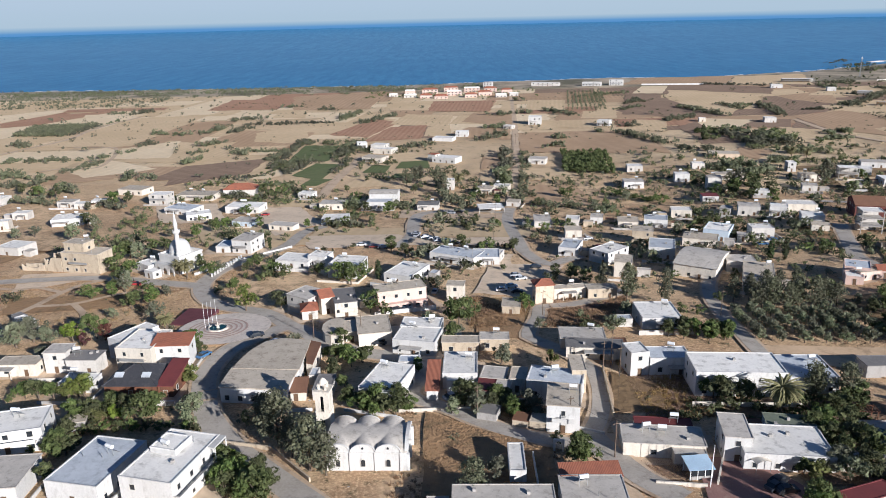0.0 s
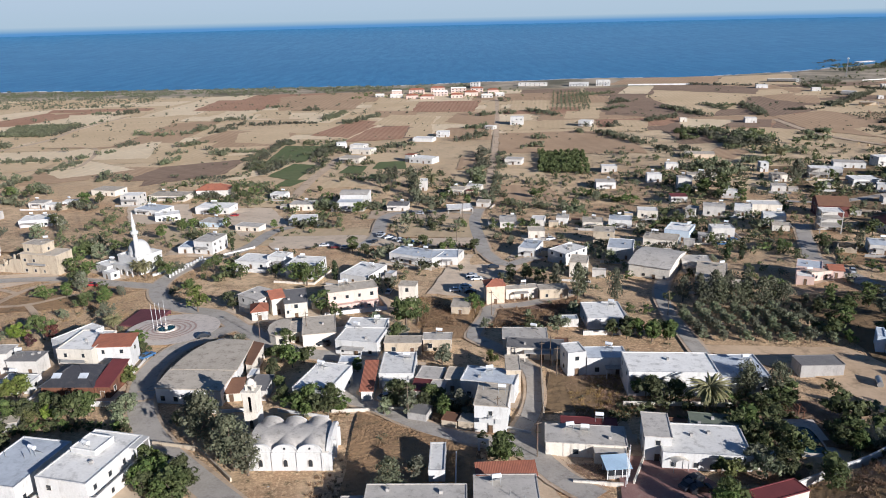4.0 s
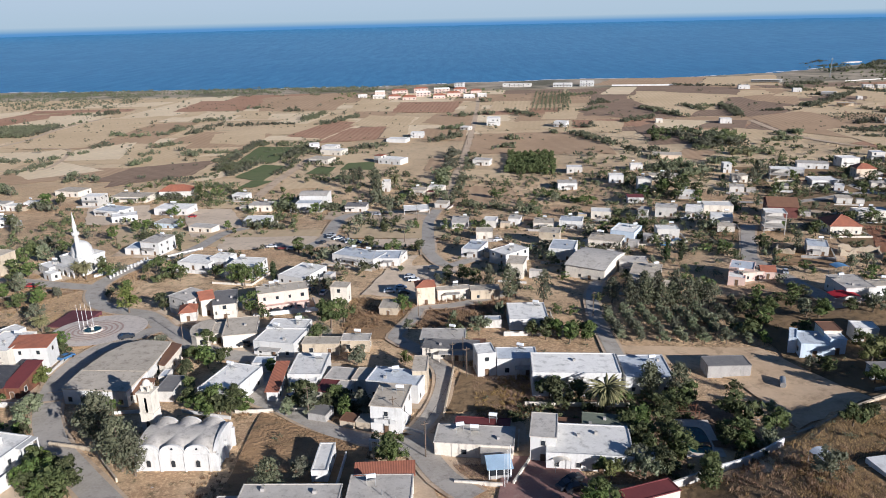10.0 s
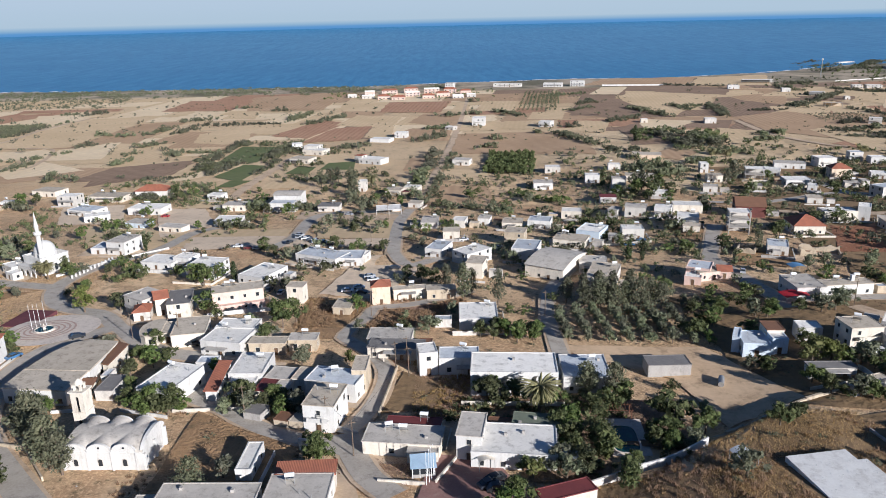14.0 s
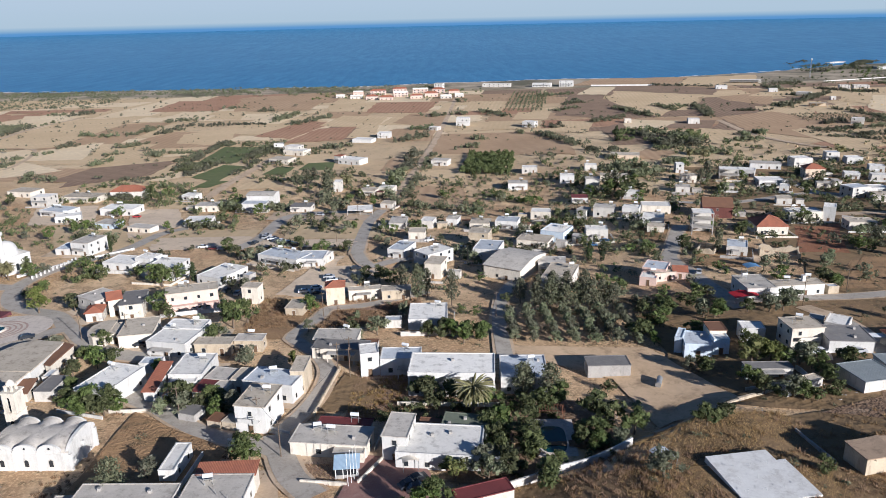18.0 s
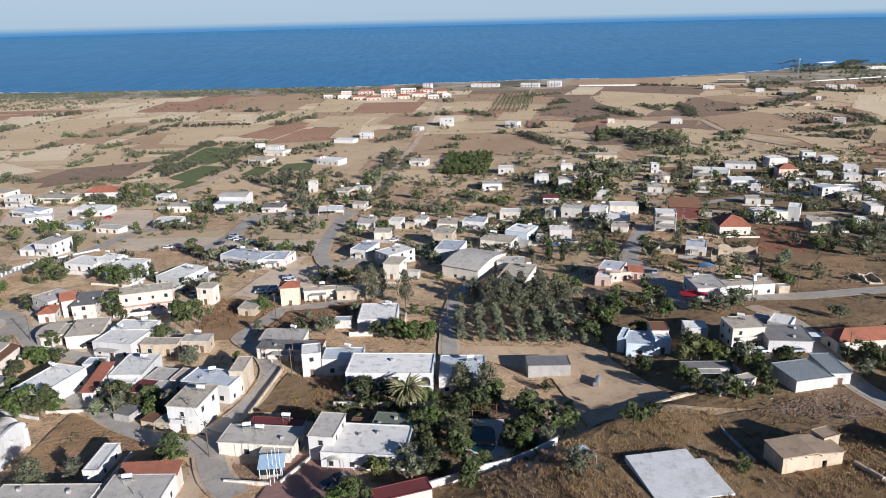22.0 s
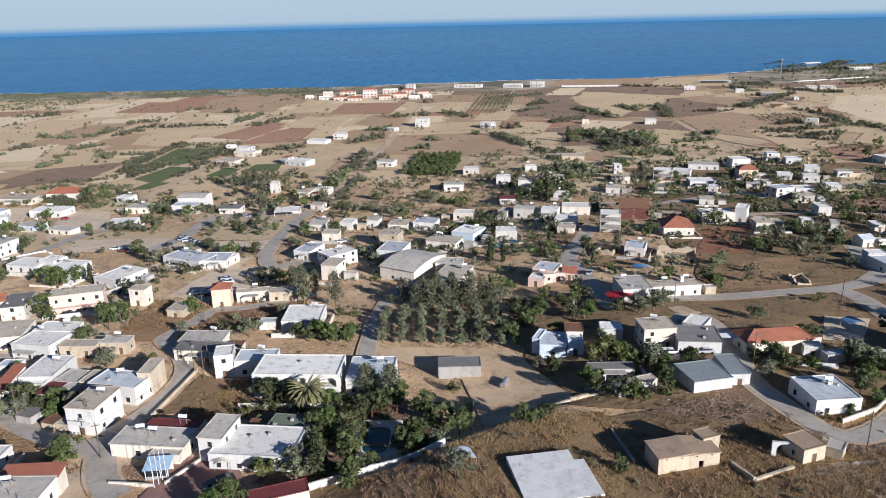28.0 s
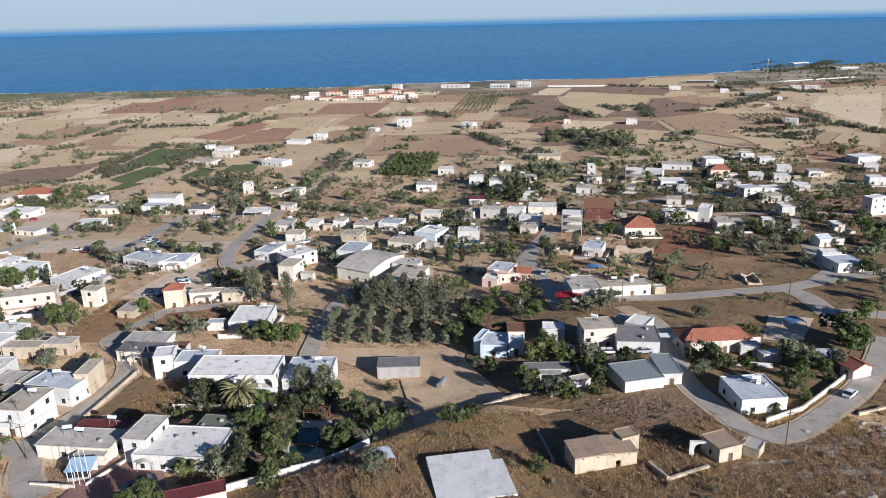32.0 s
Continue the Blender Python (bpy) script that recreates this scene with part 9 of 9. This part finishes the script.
# ---------------------------------------------------------------- cars
car(0.3, 151.9, 30, "silver")
car(64.7, 120.3, 100, "black")
car(59.8, 111.4, 10, "black")
car(23.0, 229.0, 0, "dark")
car(18.1, 231.1, 5, "white")
car(21.6, 234.6, 5, "white")
car(24.2, 247.4, 10, "silver")
car(25.8, 243.3, 8, "white")
car(32.8, 257.5, 0, "dark")
car(-36.3, 295.4, 0, "white")
car(-30.8, 292.1, 0, "maroon")
car(-26.9, 290.9, 0, "silver")
car(-24.0, 289.7, 0, "dark")
car(-13.5, 312.1, 70, "silver")
car(-9.8, 308.0, 20, "white")
car(-6.8, 304.1, 20, "dark")
car(-3.8, 300.3, 20, "silver")
car(-1.1, 298.1, 20, "dark")
car(-15.5, 300.3, 70, "dark")
car(-55.1, 191.9, 25, "dark")
car(-66.0, 178.5, 60, "bluecar")
car(-112.3, 246.3, 0, "redcar")
car(-16.4, 213.0, 0, "dark")
car(-9.7, 216.6, 5, "silver")
car(-13.3, 215.1, 0, "white")
car(-9.4, 234.2, 80, "dark")
car(-4.5, 230.8, 80, "silver")
car(-48.2, 186.2, 10, "silver")
car(26.2, 285.6, 80, "dark")
car(-95.6, 372.7, 0, "redcar")
car(-19.3, 184.4, 0, "dark")
car(73.6, 283.4, 60, "white")
car(204.9, 135.2, 40, "white")
car(159.2, 162.2, 0, "white")
car(167.2, 160.3, 0, "silver")
car(159.6, 149.2, 0, "silver")
car(210.4, 154.3, 0, "white")
car(153.5, 233.5, 70, "silver")
car(60.0, 297.9, 10, "white")
car(148.6, 167.0, 0, "dark")
car(126.4, 279.7, 0, "bluecar")
car(132.5, 284.5, 0, "bluecar")
car(58.3, 112.8, 30, "dark")
car(59.7, 114.6, 30, "black")
car(42.3, 178.7, 80, "silver")
car(157.8, 162.5, 5, "white")
car(158.6, 148.7, 10, "silver")
car(-14.0, 316.5, 340, "silver")
car(-9.2, 309.7, 340, "dark")
car(-4.4, 303.1, 340, "white")
car(-0.6, 299.3, 340, "bluecar")
car(3.2, 295.2, 340, "dark")
car(-2.9, 370.1, 340, "dark")
car(2.3, 366.3, 340, "silver")
car(6.6, 368.9, 340, "black")

# ---------------------------------------------------------------- groves and wild growth
grove_rng = random.Random(21)
for _i in range(7):
    for _j in range(8):
        _x, _y = 85.0 + 5.5 * _i + grove_rng.gauss(0, 0.3), 182.0 - 0.75 * _i + 3.4 * _j + grove_rng.gauss(0, 0.25)
        if on_road(_x, _y, 0.4) or inside_house(_x, _y, 1.0):
            continue
        tree("olive", _x, _y, 3.5 + 0.8 * grove_rng.random(), 0.92)
orchard = []
for _i in range(9):
    for _j in range(15):
        _u, _v = _i / 8, _j / 14
        orchard.append((80.2 + 30 * _u + 11 * _v + grove_rng.gauss(0, 0.4), 482 - 8 * _u + 76 * _v, 4.6 + grove_rng.random(), 2.4))
thicket("citrus_orchard", "dense green orchard planted in straight rows", orchard, "broad", 5, 44)
for _cx, _cy, _n, _m, _sx, _sy, _h in ((140, 835, 9, 24, 5.2, 9.4, 3.0), (160, 900, 8, 12, 5.0, 9.0, 3.0), (420, 700, 8, 7, 7, 8, 3.2)):
    thicket("olive_orchard", "young olive trees in even rows on brown soil", [(_cx + _sx * i + 0.16 * _sy * j, _cy + _sy * j - 0.2 * i, _h * (0.8 + 0.4 * grove_rng.random()), _h * 0.5) for i in range(_n) for j in range(_m)], "scrub", int(_cx), 14)

_p = [Vector(c) for c in [(-423.9, 721.6), (-375.1, 718.1), (-378.2, 798.8), (-442.3, 791.7)]]
west_grove = []
for _i in range(27):
    for _j in range(16):
        _u, _v = (_i + grove_rng.uniform(-0.3, 0.3)) / 26, (_j + grove_rng.uniform(-0.3, 0.3)) / 15
        _c = _p[0].lerp(_p[1], _u).lerp(_p[3].lerp(_p[2], _u), _v)
        _h = 3.0 + 1.6 * grove_rng.random() + (1.5 if _j == 0 else 0.0)
        west_grove.append((_c.x, _c.y, _h, _h * 0.62))
thicket("olive_grove", "dense grey-green olive grove on the open plain", west_grove, "scrub", 9, 16)


def wild(label, box, n, h0, h1, sort, seed, cards=22, keep=None, gap=-0.05):
    """Wild scrub over a stretch of land, clear of houses and streets."""
    rnd = random.Random(seed)
    spots = []
    x0, x1, y0, y1 = box
    for _ in range(n):
        x, y = rnd.uniform(x0, x1), rnd.uniform(y0, y1)
        if noise.noise((x * 0.03, y * 0.03, seed)) < gap or inside_house(x, y, 1.2) or on_road(x, y, 1.2) or (keep and not keep(x, y)):
            continue
        h = h0 + (h1 - h0) * rnd.random() ** 2
        spots.append((x, y, h, h * 0.62))
    thicket("scrub", label, spots, sort, seed, cards)


wild("low coastal scrub on pale sand", (-950, -60, 1070, 1226), 3000, 1.5, 4.5, "scrub", 31, 12)
wild("low coastal scrub on pale sand", (-1500, -700, 1040, 1250), 1800, 1.5, 5.0, "scrub", 32, 12)
wild("trees and scrub along the shore", (700, 1000, 1150, 1420), 420, 2.0, 7.0, "broad", 33, 16)
wild("mixed garden trees and tall scrub", (-75, 55, 440, 620), 420, 2.0, 6.0, "garden", 34, 26, lambda x, y: -78 < x + (y - 440) * 0.15 < 20)
wild("garden shrubs between the houses", (-170, -20, 300, 470), 900, 1.2, 4.8, "garden", 35, 22)
wild("garden shrubs between the houses", (-20, 160, 230, 470), 1200, 0.8, 3.8, "garden", 36, 26)
wild("grey scrub between the houses", (-20, 330, 230, 470), 1000, 1.0, 3.8, "scrub", 37, 24)
wild("garden shrubs between the houses", (140, 360, 260, 480), 1000, 1.0, 4.2, "garden", 38, 26)
wild("dry scrub and weeds near the lanes", (-130, 110, 130, 240), 520, 0.6, 2.0, "scrub", 39, 24)
wild("dry scrub and weeds near the lanes", (100, 240, 95, 240), 620, 0.5, 2.0, "scrub", 40, 20, lambda x, y: not (82 < x < 122 and 176 < y < 208))
wild("bushy hillside scrub", (190, 340, 215, 330), 800, 0.6, 2.6, "scrub", 41, 26, lambda x, y: y > 243 or x < 215, 0.0)
wild("single trees and bushes on the plain", (-420, 700, 470, 1020), 520, 1.2, 5.5, "scrub", 42, 16)
wild("single trees and bushes on the plain", (-900, -150, 420, 1000), 420, 1.5, 6.0, "scrub", 43, 14)
thicket("clipped_hedge", "bright green clipped hedge beside the pool", [(82.2 + 0.12 * k + 0.1 * math.sin(k * 2.1), 122.0 + 0.55 * k, 1.7, 0.9) for k in range(26)], "lime", 98, 34)


def pergola(x, y, rot):
    r = root("pergola", x, y, None, rot, "dark timber pergola at the end of the pool terrace", "pergola")
    for px in (-2.6, 2.6):
        for py in (-1.3, 1.3):
            part("post", Build().box(px - 0.08, px + 0.08, py - 0.08, py + 0.08, -0.8, 2.5), MAT["timber"], r)
    for py in (-1.3, 1.3):
        part("beam", Build().box(-2.9, 2.9, py - 0.07, py + 0.07, 2.5, 2.68), MAT["timber"], r)
    for k in range(9):
        px = -2.7 + 0.675 * k
        part("slat", Build().box(px - 0.05, px + 0.05, -1.7, 1.7, 2.68, 2.8), MAT["timber"], r)


pergola(88.5, 139.0, -4)
wild("green garden plants beside the pool villa", (50, 102, 112, 150), 150, 1.2, 4.0, "broad", 44, 40)
wild("dark garden trees far along the village", (230, 520, 330, 560), 850, 1.5, 5.5, "garden", 45, 22)
wild("harbour village greenery", (560, 900, 960, 1180), 360, 1.5, 6.0, "broad", 46, 14)

wild("leafy garden trees between the houses", (-160, 60, 225, 440), 420, 2.5, 6.0, "garden", 91, 30, None, 0.15)
wild("leafy garden trees between the houses", (120, 400, 240, 520), 900, 2.5, 6.0, "garden", 92, 30, lambda x, y: y > 320 or x < 185, 0.14)
wild("grey-green olives between the houses", (100, 420, 220, 560), 700, 2.0, 5.0, "scrub", 93, 28, None, 0.1)
wild("dark wood of garden trees and pines", (214, 290, 560, 650), 150, 4.0, 8.0, "garden", 94, 40, lambda x, y: abs(y - 612 + 0.5 * (x - 250)) < 30)
wild("dense grey-green scrub behind the dunes", (-1000, -390, 965, 1090), 1500, 2.0, 4.5, "scrub", 95, 14, None, -0.2)
wild("dense grey-green scrub behind the dunes", (-700, 60, 1120, 1215), 1800, 1.5, 3.5, "scrub", 96, 14, None, -0.1)
wild("lush green gardens beside the lane", (-130, -72, 490, 650), 330, 1.5, 4.0, "garden", 97, 30, None, -0.15)
town_rng = random.Random(77)
placed = 0
while placed < 150:
    _x, _y = town_rng.uniform(-150, 320), town_rng.uniform(165, 440)
    if inside_house(_x, _y, 1.6) or on_road(_x, _y, 1.4) or (82 < _x < 122 and 176 < _y < 208):
        placed += 0.05
        continue
    tree(town_rng.choice(("broad", "broad", "olive", "olive", "bush")), round(_x, 1), round(_y, 1), round(town_rng.uniform(3.2, 7.0), 1))
    placed += 1

# sheds and yard walls beside the houses
yard_rng = random.Random(15)
for _hx, _hy, _w, _d, _rot, _h, _wall, _top, _win, _st in list(HOUSES):
    if _hy > 430 or _win == 0 or _top == "none" or _wall == "stone" or (_hx > 90 and _hy < 128):
        continue
    _c, _s = math.cos(radians(_rot)), math.sin(radians(_rot))
    if yard_rng.random() < 0.6 and not (_hx > 190 and _hy < 330):
        _m = [yard_rng.uniform(1.5, 6.0) for _ in range(4)]
        _q = [(-_w / 2 - _m[0], -_d / 2 - _m[1]), (_w / 2 + _m[2], -_d / 2 - _m[1] * 0.7), (_w / 2 + _m[2] * 0.8, _d / 2 + _m[3]), (-_w / 2 - _m[0] * 1.2, _d / 2 + _m[3] * 0.6)]
        field(yard_rng.choice(("sand", "dirt")), *((round(_hx + a * _c - b * _s, 1), round(_hy + a * _s + b * _c, 1)) for a, b in _q), 0.085 + 0.03 * yard_rng.random())
    if yard_rng.random() < 0.6:
        _sw, _sd = yard_rng.uniform(2.6, 5.0), yard_rng.uniform(2.4, 4.0)
        _sg = yard_rng.choice((-1, 1))
        _lx, _ly = _sg * (_w / 2 + _sw / 2 + yard_rng.uniform(0.3, 3.0)), _d * yard_rng.uniform(-0.3, 0.5)
        _px, _py = _hx + _lx * _c - _ly * _s, _hy + _lx * _s + _ly * _c
        if not inside_house(_px, _py, 2.4) and not on_road(_px, _py, 2.2) and not (42 < _px < 62 and 138 < _py < 166):
            house(round(_px, 1), round(_py, 1), round(_sw, 1), round(_sd, 1), round(yard_rng.uniform(2.2, 2.9), 1), round(_rot, 1), yard_rng.choice(("pale", "cream", "grey", "stone")), yard_rng.choice(("g", "d", "b", "brown", "t", "maroon")), win=0)
    if yard_rng.random() < 0.55 and not (140 < _hx < 172 and _hy < 152):
        _gap = yard_rng.uniform(3.0, 6.0)
        _q = [(-_w / 2 - 2, -_d / 2 - _gap), (_w / 2 + 2, -_d / 2 - _gap), (_w / 2 + 2, _d / 2)]
        _q = [(_hx + a * _c - b * _s, _hy + a * _s + b * _c) for a, b in _q]
        for _a, _b in zip(_q, _q[1:]):
            if not any(inside_house(_a[0] + (_b[0] - _a[0]) * k / 8, _a[1] + (_b[1] - _a[1]) * k / 8, 0.3) or on_road(_a[0] + (_b[0] - _a[0]) * k / 8, _a[1] + (_b[1] - _a[1]) * k / 8, 0.3) for k in range(9)):
                low_wall(round(_a[0], 1), round(_a[1], 1), round(_b[0], 1), round(_b[1], 1), yard_rng.choice((0.8, 1.0, 1.4)), MAT[yard_rng.choice(("white", "pale", "cream", "grey"))], "low rendered yard wall beside a house", 0.25)

HAY = surface("hay", (0.55, 0.42, 0.24), None, 0.95, 1, 6, None, 0.4)
_b = Build()
_b.rod((0, -0.75, 0.72), (0, 0.75, 0.72), 0.75, n=12)
BALE = _b.mesh("hay_bale", HAY)
for _k in range(46):
    _x, _y = (yard_rng.uniform(300, 410), yard_rng.uniform(470, 560)) if _k < 18 else (yard_rng.uniform(480, 760), yard_rng.uniform(640, 900))
    if not inside_house(_x, _y, 2):
        tagged(place("hay_bale", BALE, None, (round(_x, 1), round(_y, 1), land(_x, _y) + 0.2), yard_rng.random() * 3), "round straw bale on a harvested field", "hay bale", "straw bales")

SOIL = lambda x, y: math.hypot((x - 152) / 15, (y - 131) / 9) < 1
tussocks("clumps of tall golden dry grass on the terrace", (62, 200, 84, 140), 5720, 0.5, 1.25, "tuft", 71, lambda x, y: land(x, y) > 24 and y < 132 and not SOIL(x, y))
tussocks("clumps of tall golden dry grass on the slope", (160, 236, 84, 122), 1540, 0.4, 1.0, "weed", 72)
tussocks("dark brown dry weeds on the terrace", (62, 240, 84, 140), 1980, 0.4, 1.1, "weed", 70, lambda x, y: land(x, y) > 24 and y < 134)
tussocks("dry brown weeds in the churchyard", (-12, 30, 112, 146), 924, 0.3, 0.9, "weed", 69)
tussocks("clumps of orange dry grass in the plot", (43, 62, 141, 172), 924, 0.4, 1.0, "weed", 73)
tussocks("clumps of orange dry grass in the plot", (6, 58, 196, 226), 1980, 0.5, 1.3, "weed", 74)
tussocks("clumps of dry grass by the lane", (100, 240, 160, 215), 1980, 0.25, 0.7, "tuft", 75)
tussocks("clumps of dry grass before the castle", (-175, -72, 205, 262), 1980, 0.25, 0.7, "tuft", 76)
if EDGES:
    thicket("weeds", "weeds and low scrub along the plot borders", EDGES, "scrub", 78, 8)
grass("tall orange-brown dry grass on the terrace", (96, 200, 84, 140), 60000, 51, "tuft", 0.6, lambda x, y: land(x, y) > 24 and y < 134 and not SOIL(x, y))
grass("dry grass among the rocks", (160, 236, 84, 122), 9000, 66, "tuft", 0.55)
grass("dry brown grass in the empty plot", (43, 62, 141, 172), 9000, 52, tall=0.5)
grass("dry brown grass in the empty plot", (6, 28, 196, 226), 9000, 53, tall=0.42)
grass("dry brown grass in the empty plot", (30, 58, 200, 226), 9000, 54, tall=0.42)
grass("sparse dry grass round the church", (-4, 16, 118, 144), 3500, 55, tall=0.35)
grass("dry grass on the slope before the castle", (-175, -72, 200, 262), 14000, 56, tall=0.42)
grass("dry grass round the forecourt", (36, 48, 114, 124), 700, 57, tall=0.42)
grass("dry roadside grass", (170, 260, 165, 215), 12000, 58, tall=0.42)
grass("dry grass above the garden wall", (60, 104, 84, 118), 11000, 59, tall=0.42)


def stones(label, box, n, seed, s0, s1):
    rng = np.random.default_rng(seed)
    out = []
    k = 0
    while k < n:
        x, y = rng.uniform(box[0], box[1]), rng.uniform(box[2], box[3])
        k += 1
        if inside_house(x, y, 0.1) or on_road(x, y, 0.1) or noise.noise((x * 0.12, y * 0.12, seed)) < 0.0:
            continue
        s = s0 + (s1 - s0) * rng.random() ** 2.5
        c = np.array((x, y, land(x, y) + s * 0.15))
        d = np.array([(1, 0, 0), (0, 0.7, 0), (-1, 0, 0), (0, -0.7, 0), (0, 0, 0.5), (0, 0, -0.5)]) * s * (0.6 + 0.7 * rng.random((6, 1))) + rng.normal(size=(6, 3)) * s * 0.15
        for a, b, e in ((0, 1, 4), (1, 2, 4), (2, 3, 4), (3, 0, 4), (1, 0, 5), (2, 1, 5), (3, 2, 5), (0, 3, 5)):
            out += [c + d[a], c + d[b], c + d[e]]
    tagged(place("loose_stones", quad_mesh("loose_stones", out, STONE, 3)), label, "stones", kind="stuff")


STONE = surface("field_stone", (0.33, 0.30, 0.265), (0.24, 0.215, 0.19), 0.95, 1.5, 5, (0.23, 0.21, 0.18), 0.4)
stones("pale grey rocks and rubble on the slope", (160, 235, 84, 124), 800, 61, 0.12, 1.1)
stones("tumbled building rubble beside the ruins", (149, 166, 105, 119), 1100, 62, 0.12, 0.6)
stones("stones along the bank", (104, 146, 124, 150), 300, 63, 0.1, 0.5)
stones("stones and rubbish in the plots", (-60, 120, 110, 240), 500, 64, 0.08, 0.35)
stones("rubble heap beside the metal sheds", (150, 175, 136, 150), 350, 65, 0.1, 0.6)


def picket_fence(x0, y0, x1, y1, n):
    """White posts joined by two rails, along a street."""
    r = root("fence", x0, y0, None, 0, "white post-and-rail fence along the street", "fence")
    zb = r.location.z
    at = [(x0 + (x1 - x0) * k / (n - 1), y0 + (y1 - y0) * k / (n - 1)) for k in range(n)]
    at = [(px - x0, py - y0, land(px, py) - zb) for px, py in at]
    for px, py, pz in at:
        part("post", Build().box(px - 0.25, px + 0.25, py - 0.25, py + 0.25, pz - 0.6, pz + 1.7), MAT["white"], r)
    for a, b in zip(at, at[1:]):
        for z in (0.35, 1.1):
            part("rail", Build().rod((a[0], a[1], a[2] + z), (b[0], b[1], b[2] + z), 0.07, n=4), MAT["white"], r)


picket_fence(-87.2, 254.5, -83.2, 280.0, 12)

wild("trees between the holiday apartments", (-110, 130, 985, 1100), 260, 1.5, 5.0, "broad", 81, 14)

wild("grey thistles and weeds among the rocks", (160, 236, 84, 122), 260, 0.3, 0.9, "scrub", 82, 16)
